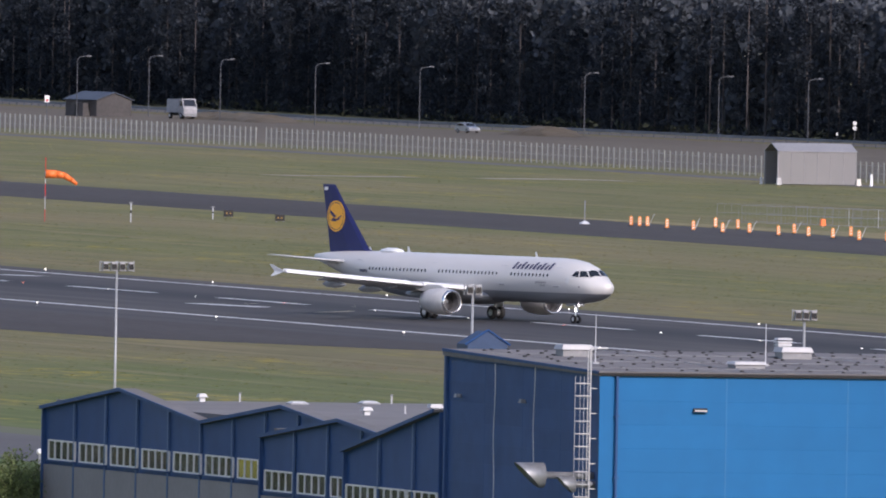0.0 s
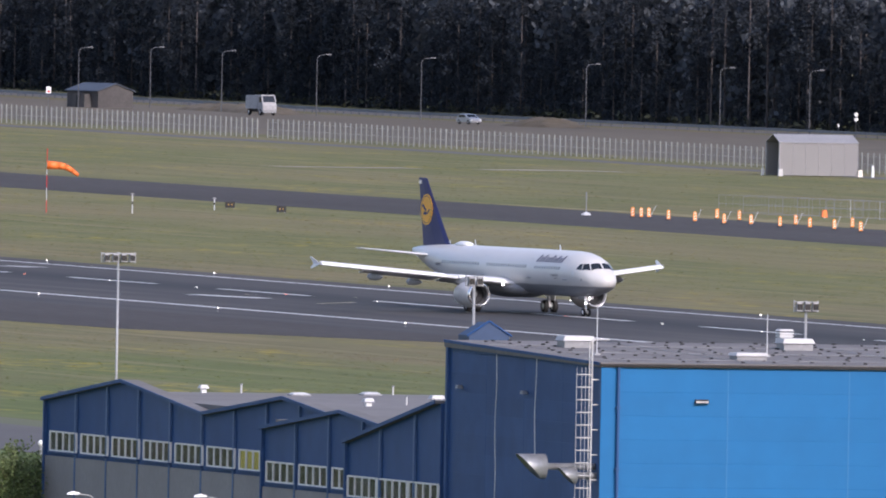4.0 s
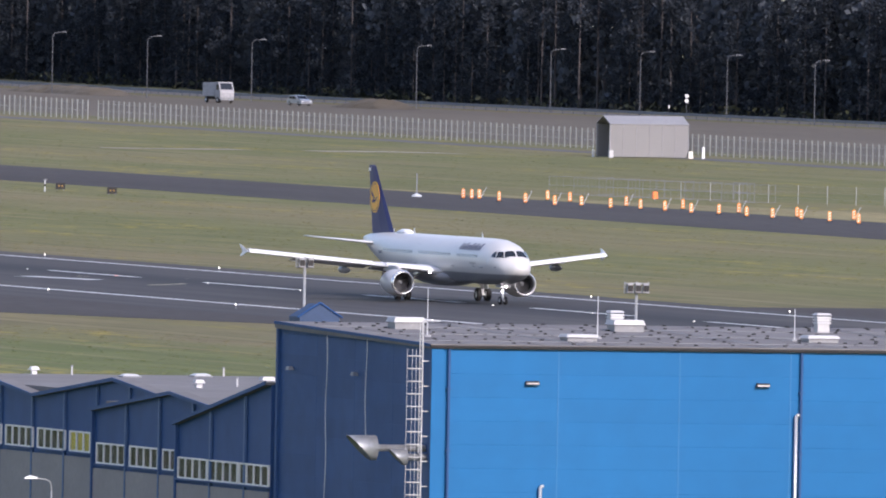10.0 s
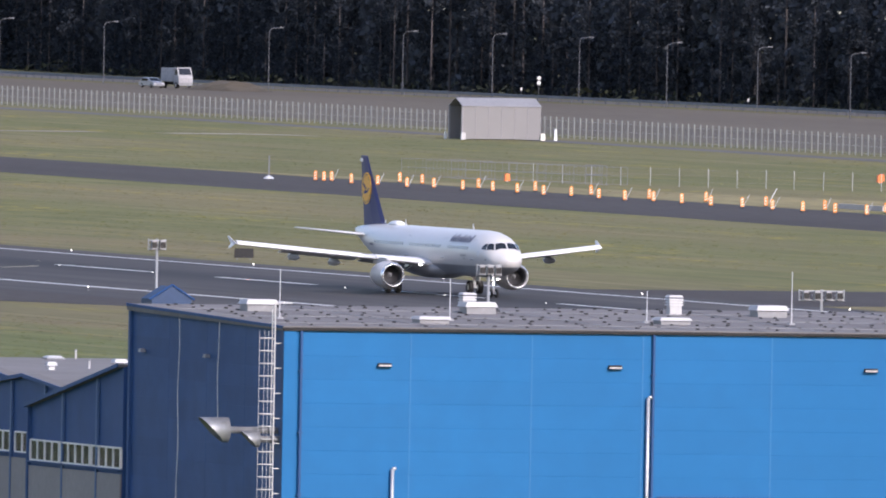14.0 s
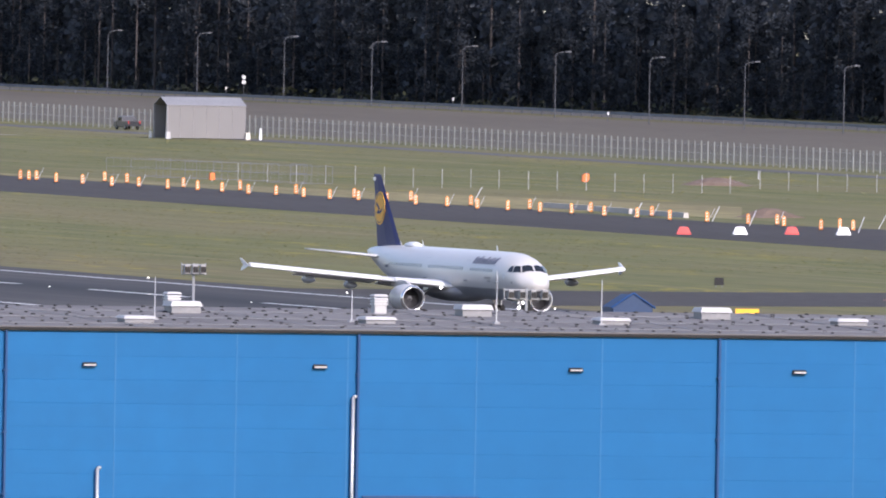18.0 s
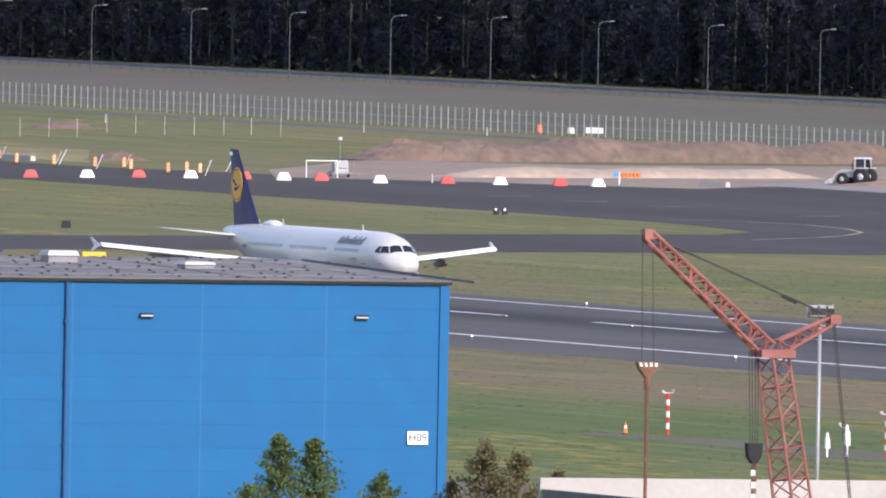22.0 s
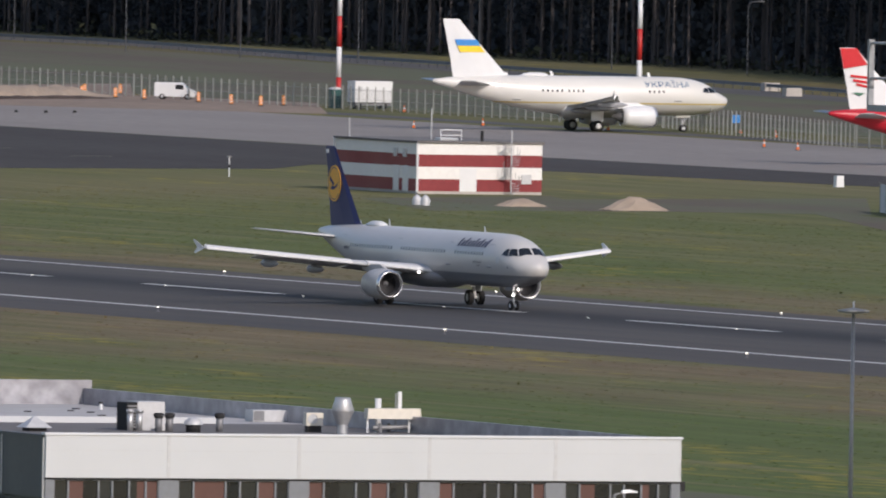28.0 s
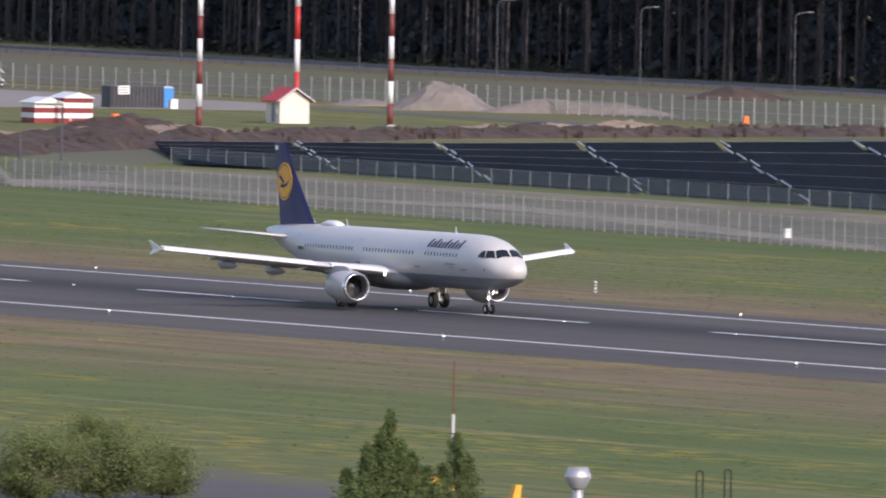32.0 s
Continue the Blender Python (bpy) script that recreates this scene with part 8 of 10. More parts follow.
part("pole", Shape().bar((0, 0, 0), (0, 0, z), .14, 10, .09), M_pole, t, smooth=True)
part("head", Shape().lathe([(z - .28, .1), (z - .2, .85), (z - .08, .88), (z, .3), (z + .05, .02)], 16, "Z"), M_pole, t, smooth=True)
part("aerial", Shape().bar((0, 0, z), (0, 0, z + .4), .05, 6), M_white, t)

# ---- lattice crane ----
def lattice(parent, a, b, w0, w1, n, r, material, up=Vector((0, 0, 1)), twist=0.0):
    """A square lattice boom from a to b: four chords, each a part, and its lacing."""
    a, b = Vector(a), Vector(b)
    d = (b - a).normalized()
    e1 = d.cross(up)
    e1 = (e1 if e1.length > .1 else Vector((0, 1, 0))).normalized()
    e2 = d.cross(e1).normalized()
    e1, e2 = e1 * math.cos(twist) + e2 * math.sin(twist), e2 * math.cos(twist) - e1 * math.sin(twist)
    def corner(k, c):
        w = w0 + (w1 - w0) * k
        return a.lerp(b, k) + (e1 * (1 if c in (0, 1) else -1) + e2 * (1 if c in (0, 3) else -1)) * w / 2
    for c in range(4):
        part("chord", Shape().bar(corner(0, c), corner(1, c), r, 6), material, parent)
    for c in range(4):
        for i in range(n):
            k0, k1 = i / n, (i + 1) / n
            p, q = (corner(k0, c), corner(k1, (c + 1) % 4)) if i % 2 else (corner(k0, (c + 1) % 4), corner(k1, c))
            part("lacing_bar", Shape().bar(p, q, r * .55, 4), material, parent)
            if i % 2 == 0:
                part("lacing_bar", Shape().bar(corner(k0, c), corner(k0, (c + 1) % 4), r * .55, 4), material, parent)


crane = thing("lattice_crane", "faded red lattice crawler crane with cables and hook", "crane")
head, tip = Vector((-1190.00, 426.31, 19.41)), Vector((-1190.00, 420.31, 24.53))
rear, low = Vector((-1190.00, 429.15, 20.87)), Vector((-1190.00, 427.39, 12.66))
foot = head + (low - head) * ((head.z - 1.6) / (head.z - low.z))
tower = part("tower", Shape().box(-.8, -.8, -.25, .8, .8, .1, Matrix.Translation(head)), M_crane, crane, "faded red lattice tower")
lattice(tower, foot, head - Vector((0, 0, .2)), 1.5, .98, 26, .07, M_crane, Vector((1, 0, 0)), .45)
jib = part("jib", Shape().box(-.28, -.2, -.2, .28, .2, .25, Matrix.Translation(tip)), M_crane, crane, "tapering lattice jib")
lattice(jib, head + Vector((0, -.3, .1)), tip, .72, .46, 16, .08, M_crane)
strut = part("strut", Shape().box(-.3, -.25, -.2, .3, .25, .2, Matrix.Translation(rear)), M_crane, crane, "short rear strut")
lattice(strut, head + Vector((0, .3, .2)), rear, .6, .35, 6, .07, M_crane)
M_cable = mat("dark_cable", (0.05, 0.045, 0.04), 0.7, vary=0.1)
for dx in (-.12, .12):
    part("pendant_cable", Shape().bar(tip + Vector((dx, 0, 0)), rear + Vector((dx, 0, .1)), .035, 5), M_cable, crane)
    part("stay_cable", Shape().bar(rear + Vector((dx, 0, 0)), foot + Vector((dx, 2.2, 0)), .03, 5), M_cable, crane)
mid = tip.lerp(rear, .72)
part("cable_link", Shape().bar(mid, tip.lerp(rear, .80), .1, 6), M_cable, crane)
hb = Vector((-1190.00, 420.42, 18.65))
for dy in (-.32, .36):
    part("hoist_cable", Shape().bar(tip + Vector((0, dy * .7, 0)), hb + Vector((0, dy * .8, 0)), .018, 4), M_cable, crane)
hk = part("hook_block", Shape().loft([[(x, -.5, .25), (x, .5, .25), (x, .42, -.05), (x, .12, -.42), (x, -.12, -.42), (x, -.42, -.05)] for x in (-.18, .18)], m=Matrix.Translation(hb)), M_rust, crane, "rusty hook block with pale chevrons")
for k in range(4):
    part("chevron", Shape().add([(.19, -.45 + .25 * k, .22), (.19, -.33 + .25 * k, .22), (.19, -.26 + .22 * k, .05), (.19, -.38 + .22 * k, .05)], [(0, 1, 2, 3)], Matrix.Translation(hb)), M_cream, hk)
part("shackle", Shape().bar(hb + Vector((0, 0, -.4)), hb + Vector((0, 0, -1.0)), .14, 8), M_rust, hk)
part("sling_rod", Shape().bar(hb + Vector((0, 0, -1.0)), Vector((hb.x, hb.y, .0)), .085, 8), M_rust, crane, "long rusty sling rod")
h2, top2 = Vector((-1190.00, 425.49, 14.95)), Vector((-1190.00, 425.41, 19.15))
for dy in (-.22, -.08, .08, .22):
    part("hoist_cable", Shape().bar(top2 + Vector((0, dy, .3)), h2 + Vector((0, dy * .8, .3)), .02, 4), M_cable, crane)
hk = part("hook_block", Shape().loft([[(x, -.36, .4), (x, .36, .4), (x, .3, -.2), (x, .1, -.5), (x, -.1, -.5), (x, -.3, -.2)] for x in (-.22, .22)], m=Matrix.Translation(h2)), M_dark, crane, "dark hook block")
for k in range(7):
    part("chain_link", Shape().box(-.06, -.1, -.12, .06, .1, .12, Matrix.Translation(h2 + Vector((0, .03 * (-1) ** k, -.65 - .27 * k)))), M_lightgrey if k % 2 else M_rust, hk)
base = part("undercarriage", Shape().box(-2.4, -1.6, 1.0, 2.4, 1.6, 1.7, Matrix.Translation((foot.x, foot.y, 0)), inset=.1), M_crane, crane)
for dy in (-2.0, 2.0):
    part("track", Shape().loft([[(x, dy + e, z) for x, z in ((-2.9, .3), (-2.6, 0), (2.6, 0), (2.9, .3), (2.9, .8), (2.6, 1.1), (-2.6, 1.1), (-2.9, .8))] for e in (-.4, .4)], m=Matrix.Translation((foot.x, foot.y, 0))), M_dark, base)

# ---- weather instruments on the grass ----
def striped_pole(x, y, h, r=.11, head="arm"):
    t = thing("weather_mast", "red and white striped instrument pole on the grass", "weather mast", pose(x, y, 0), "weather masts")
    n = 7
    for k in range(n):
        part("pole_section", Shape().bar((0, 0, h * k / n), (0, 0, h * (k + 1) / n), r, 8), M_red if k % 2 == 0 else M_white, t)
    part("arm", Shape().bar((0, -.35, h + .03), (0, .35, h + .03), .04, 5), M_lightgrey, t)
    part("sensor", Shape().ball((0, -.35, h + .12), .12, 6), M_lightgrey, t)
    part("sensor", Shape().lathe([(h + .05, .12), (h + .25, .12), (h + .3, .04)], 8, "Z", Matrix.Translation((0, .32, 0))), M_midgrey, t)
striped_pole(-1788.3, 633.3, 2.75, .12)
striped_pole(-1739.0, 630.9, 2.72, .1)
striped_pole(-1730.4, 631.0, 2.75, .1)
def instrument(x, y, h, w=.3, arms=False):
    t = thing("weather_instrument", "white instrument cabinet on a short post", "instrument", pose(x, y, 0), "white instruments")
    part("post", Shape().bar((0, 0, 0), (0, 0, h * .5), .08, 8), M_white, t)
    part("cabinet", Shape().box(-.15, -w / 2, h * .35, .15, w / 2, h * .78, inset=.03), M_white, t)
    part("sensor", Shape().lathe([(h * .78, .12), (h * .9, .12), (h, .02)], 8, "Z"), M_white, t)
    if arms:
        part("arm", Shape().bar((0, -.5, h * .95), (0, .1, h * .8), .04, 5), M_white, t)
        part("cup", Shape().ball((0, -.5, h), .1, 6), M_lightgrey, t)
for x, y, h, w_, arms in ((-1736.4, 625.9, 1.64, .32, 0), (-1736.8, 627.4, 2.16, .4, 1), (-1728.8, 629.8, 1.30, .36, 0), (-1727.6, 630.0, 1.33, .42, 0), (-1743.4, 633.0, 1.72, .3, 0)):
    instrument(x, y, h, w_, arms)
copy_thing(cp, pose(-1790.2, 631.0, 0))
flat("instrument_track", [(-1793.6, 629.2), (-1774.2, 634.1), (-1738.9, 635.0), (-1731.5, 635.1), (-1722.9, 630.7), (-1733.7, 625.2), (-1772.4, 627.8), (-1786.3, 626.7)], .012, M_rough, "thin worn track beside the instruments", "track")

# ---- office block: walls, windows and roof gear ----
M_band = mat("grey_window_frame", (0.20, 0.215, 0.235), 0.5, 0.1, vary=0.08)
M_pane_dark = mat("dark_window_glass", (0.012, 0.016, 0.018), 0.15, vary=0.2, per_object=0.3)
M_pane_green = mat("greenish_window_glass", (0.017, 0.023, 0.024), 0.2, vary=0.15, per_object=0.2)
M_rustpanel = mat("rust_red_panel", (0.105, 0.045, 0.034), 0.6, vary=0.1)
M_foil = mat("grey_foil", (0.36, 0.36, 0.39), 0.45, 0.2, vary=0.3, grain=1.2, patch=0.5, bump=.05)
seams = [WY0, 469.35, 476.65, 483.98, 491.1, WY1]
PZ0, PZ1, PZ2, PZ3 = 9.55, 7.2, 7.12, 5.8
for y0, y1 in zip(seams, seams[1:]):
    part("fascia_panel", Shape().box(WX - .25, y0 + .04, PZ1, WX, y1 - .04, PZ0 - .12), M_fascia, office, "white fascia panel")
    part("fascia_panel", Shape().box(WX - .25, y0 + .04, 2.2, WX, y1 - .04, PZ3 - .1), M_fascia, office, "white fascia panel")
    part("seam_strip", Shape().box(WX - .22, y1 - .13, PZ1, WX + .02, y1 + .04 if y1 < WY1 else y1 - .05, PZ0 - .12), M_lightgrey, office)
part("coping", Shape().box(WX - .5, WY0 - .05, PZ0 - .12, WX + .06, WY1 + .05, PZ0, inset=.02), M_fascia, office, "white coping")
part("mid_joint", Shape().box(WX - .1, WY0 + .1, 8.62, WX + .012, WY1 - .1, 8.64), M_lightgrey, office)
part("window_head", Shape().box(WX - .3, WY0 + .05, PZ2 - .02, WX - .04, WY1 - .05, PZ1), M_dark, office)
part("window_bench", Shape().box(WX - .3, WY0 + .05, PZ3 - .12, WX + .05, WY1 - .05, PZ3), M_lightgrey, office)
part("wall_backing", Shape().box(WX - .5, WY0 + .05, 0, WX - .24, WY1 - .05, PZ3 - .12), M_greywall, office)
alts = ((1, 2, 1, 0, 1, 2), (1, 2, 0, 1, 2, 0), (2, 0, 1, 2, 0, 1), (2, 0, 1, 1, 1, 2), (1, 2, 1, 0, 2, 1))
glass_of = (M_pane_dark, M_pane_green, M_rustpanel)
for b_, (y0, y1) in enumerate(zip(seams, seams[1:])):
    pier = .55
    part("pier", Shape().box(WX - .32, y1 - pier / 1, PZ3, WX - .06, y1 + (pier if y1 < WY1 else -.05), PZ2), M_band, office, "grey pier")
    if b_ == 0:
        part("pier", Shape().box(WX - .32, y0 + .05, PZ3, WX - .06, y0 + pier, PZ2), M_band, office, "grey pier")
    a0, a1 = y0 + pier, y1 - pier
    w_ = part("window", Shape().box(WX - .34, a0, PZ3, WX - .28, a1, PZ2), M_dark, office)
    cuts = (0, .14, .43, .56, .72, .88, 1)
    fr = Shape()
    for c in cuts:
        yy = a0 + (a1 - a0) * c
        fr.box(WX - .28, yy - .05, PZ3, WX - .12, yy + .05, PZ2)
    fr.box(WX - .28, a0, PZ3, WX - .12, a1, PZ3 + .07).box(WX - .28, a0, PZ2 - .07, WX - .12, a1, PZ2)
    part("window_frame", fr, M_band, w_)
    for k, (c0, c1) in enumerate(zip(cuts, cuts[1:])):
        q0, q1 = a0 + (a1 - a0) * c0 + .05, a0 + (a1 - a0) * c1 - .05
        if k in (1, 4) and b_ % 2 == 0:
            part("pane", Shape().box(WX - .26, q0, PZ3 + .07, WX - .22, (q0 + q1) / 2, PZ2 - .07), glass_of[alts[b_][k]], w_)
            part("pane", Shape().box(WX - .26, (q0 + q1) / 2, PZ3 + .07, WX - .22, q1, PZ2 - .07), glass_of[(alts[b_][k] + 1) % 3], w_)
        else:
            part("pane", Shape().box(WX - .26, q0, PZ3 + .07, WX - .22, q1, PZ2 - .07), glass_of[alts[b_][k]], w_)
part("corner_lamp", Shape().box(WX - .4, WY1 - .02, 6.7, WX - .1, WY1 + .25, 7.2), M_dark, office)
# slate side wall, standing on columns over a shaded strip of windows
edges = sorted([-1286.06, -1279.32, -1272.71, -1266.16, -1259.50, -1255.86, -1249.21, -1242.45, WB + .1, WX - .26])
edges = [e for e in edges if WB + .05 < e < WX - .2]
for x0, x1 in zip(edges, edges[1:]):
    part("side_panel", Shape().box(x0 + .05, WY0, 6.15, x1 - .05, WY0 + .3, PZ0 - .25), M_greywall, office, "slate grey wall panel")
    part("seam_strip", Shape().box(x1 - .06, WY0 - .05, 6.1, x1 + .06, WY0 + .28, PZ0 - .27), M_lightgrey, office)
part("side_coping", Shape().box(WB, WY0 - .06, PZ0 - .25, WX - .26, WY0 + .35, PZ0 - .12), M_greywall, office)
for k in range(12):
    x = WB + 2 + 7.1 * k
    part("column", Shape().box(x - .25, WY0 - .1, 0, x + .25, WY0 + .25, 6.15), M_lightgrey, office, "pale column")
    part("side_window", Shape().box(x + .6, WY0 + .2, 3.6, x + 6.3, WY0 + .28, 5.9), M_pane_dark, office)
M_parapet = mat("cream_parapet", (0.37, 0.355, 0.32), 0.8, vary=0.06)
# far parapet, foil-covered upstand and inner kerb
part("parapet", Shape().box(WB - .4, WY0 - .1, WZ - .3, WB, WY0 + 30.0, 10.0), M_parapet, office, "cream parapet wall")
part("parapet", Shape().box(WB - .4, WY0 + 30.0, WZ - .3, WB, WY1, 9.9), M_foil, office, "foil-covered upstand")
part("parapet", Shape().box(WB, WY1 - .5, WZ - .2, WX - .5, WY1 - .2, 9.45), M_foil, office, "foil-covered upstand")
X1 = -1288.0
part("roof_step", Shape().box(X1, WY0 + .3, WZ - .1, WX - .5, WY1 - .5, WZ + .02), M_roof, office, "dark lower roof strip")
part("roof_kerb", Shape().box(X1 - .4, WY0 + 1.2, WZ - .02, X1, WY1 - 6, WZ + .35), M_fascia, office, "white roof kerb")


def on_roof(name, label, cat, pt, build):
    """A roof fitting standing at x, y."""
    t = thing(name, label, cat, pose(pt[0], min(pt[1] - 1.2 + .058 * (pt[1] - 483.6), WY1 - 1.3), WZ + .02))
    build(t)
    return t


def hood(t):
    part("neck", Shape().box(-.75, -.75, -.3, .75, .75, .5), M_white, t)
    part("hood", Shape().loft([[(-.8, -.8, .5), (.8, -.8, .5), (.8, .8, .5), (-.8, .8, .5)], [(-1.0, -1.0, .95), (1.0, -1.0, .95), (1.0, 1.0, .95), (-1.0, 1.0, .95)], [(-.8, -.8, 1.15), (.8, -.8, 1.15), (.8, .8, 1.15), (-.8, .8, 1.15)]]), M_steel, t)


def lowbox(t):
    part("box", Shape().box(-.6, -1.2, 0, .6, 1.2, .62), M_lightgrey, t)
    part("dark_side", Shape().box(.6, -1.15, .05, .63, -.55, .58), M_midgrey, t)


def louvre(t):
    part("housing", Shape().box(-.9, -.35, 0, .9, 1.25, 1.55, inset=.02), M_lightgrey, t)
    lv = part("louvre", Shape().box(-.6, -.95, 0, .9, -.36, 1.5), M_dark, t)
    for k in range(8):
        part("slat", Shape().box(.9, -.92, .15 + .16 * k, .95, -.4, .23 + .16 * k), M_midgrey, lv)


def fan(t):
    part("neck", Shape().lathe([(-.2, .28), (.55, .28)], 14, "Z"), M_steel, t, smooth=True)
    part("cowl", Shape().lathe([(.5, .3), (1.2, .6), (1.25, .62), (1.75, .45), (1.95, .42), (1.95, .05)], 20, "Z"), M_steel, t, smooth=True)


def ac(t):
    part("case", Shape().box(-.25, -.48, .35, .25, .48, 1.05), M_cream, t)
    part("fan_grille", Shape().lathe([(.25, .01), (.26, .28), (.3, .28)], 16, "X", Matrix.Translation((0, -.12, .7))), M_lightgrey, t)
    part("stand", Shape().box(-.2, -.4, 0, .2, .4, .35), M_dark, t)


def acpair(t):
    part("frame", Shape().bar((0, -1.2, 0), (0, -1.2, 1.2), .06, 6).bar((0, 1.2, 0), (0, 1.2, 1.2), .06, 6).bar((0, -1.2, 1.0), (0, 1.2, 1.0), .05, 6), M_white, t)
    part("case", Shape().box(-.3, -1.3, .75, .3, 1.3, 1.3, inset=.03), M_cream, t)
    part("pipework", Shape().bar((0, -.9, .25), (0, .9, .3), .12, 8).bar((.1, -.5, 0), (.1, -.5, .5), .1, 8), M_midgrey, t)


def stack(t):
    part("tube", Shape().bar((0, 0, 0), (0, 0, 1.75), .17, 10), M_white, t, smooth=True)


def flue(t):
    part("tube", Shape().bar((0, 0, 0), (0, 0, .8), .2, 10), M_midgrey, t, smooth=True)
    part("cap", Shape().lathe([(.72, .24), (.9, .3), (1.0, .22), (1.02, .02)], 12, "Z"), M_dark, t, smooth=True)


def mushroom(t):
    part("tube", Shape().bar((0, 0, 0), (0, 0, .45), .4, 12), M_dark, t, smooth=True)
    part("cap", Shape().lathe([(.4, .52), (.55, .5), (.75, .28), (.8, .02)], 14, "Z"), M_lightgrey, t, smooth=True)


def silver(t):
    part("tube", Shape().bar((0, 0, 0), (0, 0, 1.0), .16, 10), M_steel, t, smooth=True)
    part("cap", Shape().bar((0, 0, 1.0), (0, 0, 1.15), .22, 10), M_steel, t, smooth=True)


def pyramid(t):
    part("kerb", Shape().box(-.5, -.5, 0, .5, .5, .2), M_dark, t)
    part("cap", Shape().loft([[(-.75, -.75, .2), (.75, -.75, .2), (.75, .75, .2), (-.75, .75, .2)], [(-.05, -.05, .8), (.05, -.05, .8), (.05, .05, .8), (-.05, .05, .8)]]), M_lightgrey, t)


def block(t):
    part("case", Shape().box(-.25, -.28, 0, .25, .28, .75, inset=.02), M_fascia, t)


def aerial(t):
    part("rod", Shape().bar((0, 0, 0), (0, 0, 2.1), .04, 6), M_pole, t)
    part("panel", Shape().box(-.05, .12, .9, .05, .32, 2.2), M_white, t)
    part("arm", Shape().bar((0, 0, 1.0), (.2, .9, .9), .05, 5), M_white, t)


def pin(t):
    part("tube", Shape().bar((0, 0, 0), (0, 0, .32), .1, 8), M_white, t)
    part("cap", Shape().bar((0, 0, .32), (0, 0, .42), .12, 8), M_dark, t)


for name, label, cat, pts, fn in (
        ("roof_vent_hood", "silver extractor hood on a white neck", "roof vent", [(-1321.64, 482.71)], hood),
        ("roof_box", "low grey housing on the roof", "roof vent", [(-1315.99, 486.95), (-1293.13, 497.86)], lowbox),
        ("ventilation_unit", "grey ventilation unit with a black louvre", "ventilation unit", [(-1275.20, 483.59)], louvre),
        ("roof_fan", "silver conical extractor fan", "roof fan", [(-1270.98, 493.22)], fan),
        ("air_conditioner", "cream air conditioning unit on a stand", "air conditioner", [(-1273.56, 492.56)], ac),
        ("air_conditioner", "pair of cream cooling units on a frame", "air conditioner", [(-1273.54, 496.65), (-1274.06, 499.04)], acpair),
        ("vent_stack", "slim white vent stack on the roof", "vent stack", [(-1276.86, 499.31)], stack),
        ("flue", "grey roof flue with a dark cap", "flue", [(-1272.53, 483.79), (-1272.67, 484.43), (-1273.33, 487.39)], flue),
        ("mushroom_vent", "grey mushroom vent with a dark neck", "roof vent", [(-1272.00, 485.48)], mushroom),
        ("silver_pipe", "capped silver roof pipe", "vent pipe", [(-1273.14, 482.46), (-1273.26, 483.01)], silver),
        ("pyramid_vent", "grey pyramid cap over a roof vent", "roof vent", [(-1271.87, 476.84)], pyramid),
        ("roof_box", "small white housing on the roof", "roof vent", [(-1284.49, 476.38)], block),
        ("roof_aerial", "white panel aerial on a thin rod", "aerial", [(-1274.24, 499.90)], aerial),
        ("roof_pin", "short white roof vent pin", "vent pipe", [(-1314.73, 481.80), (-1312.33, 487.53), (-1299.01, 483.06), (-1313.23, 495.20)], pin)):
    for pt in pts:
        on_roof(name, label, cat, pt, fn)
# dark droppings of gravel and bitumen on the membrane
for k in range(26):
    part("roof_patch", Shape().box(-.12, -.2, 0, .12, .2, .06), M_dark, office, m=pose(rng2.uniform(WB + 3, X1 - 3), rng2.uniform(WY0 + 2, WY1 - 3), WZ, 0, 0, rng2.uniform(0, 180)))

# ---- street lamps beside the buildings ----
def street_lamp(x, y, z, turn=0, label="grey street lamp with a white head"):
    t = thing("street_lamp", label, "street lamp", pose(x, y, 0, 0, 0, turn), "street lamps near the buildings")
    part("pole", Shape().bar((0, 0, 0), (0, 0, z - .1), .08, 8, .055), M_pole, t, smooth=True)
    part("arm", Shape().bar((0, 0, z - .1), (0, .5, z), .045, 6), M_pole, t)
    part("head", Shape().loft([[(-.14, .4, z - .03), (.14, .4, z - .03), (.1, .4, z + .12), (-.1, .4, z + .12)], [(-.18, .8, z), (.18, .8, z), (.13, .8, z + .16), (-.13, .8, z + .16)], [(-.1, 1.25, z), (.1, 1.25, z), (.08, 1.25, z + .06), (-.08, 1.25, z + .06)]]), M_white, t)
for x, y, z, tr in ((-1300.00, 470.56, 7.45, 160), (-1275.00, 468.77, 7.61, 160), (-1200.00, 480.05, 7.74, 0)):
    street_lamp(x, y, z, tr)
for y, z in ((451.6, 5.92), (459.3, 5.84)):
    t = thing("street_lamp", "slim street lamp with a long bent arm before the workshop", "street lamp", pose(-1600.0, y + 1.35, 0), "street lamps near the buildings")
    part("pole", Shape().bar((0, 0, 0), (0, 0, z - .75), .07, 8, .05), M_pole, t, smooth=True)
    bend = [(0, 0, z - .75), (0, -.03, z - .4), (0, -.15, z - .18), (0, -.35, z - .1), (0, -1.0, z - .03)]
    arm = Shape()
    for p, q in zip(bend, bend[1:]):
        arm.bar(p, q, .04, 6)
    part("arm", arm, M_pole, t)
    part("head", Shape().loft([[(-.08, -.9, z - .05), (.08, -.9, z - .05), (.06, -.9, z + .05), (-.06, -.9, z + .05)], [(-.16, -1.3, z - .06), (.16, -1.3, z - .06), (.12, -1.3, z + .14), (-.12, -1.3, z + .14)], [(-.1, -1.65, z - .06), (.1, -1.65, z - .06), (.07, -1.65, z + .02), (-.07, -1.65, z + .02)]]), M_white, t)
t = thing("street_lamp", "pole with a white dome lamp", "street lamp", pose(-1850.00, 519.94, 0))
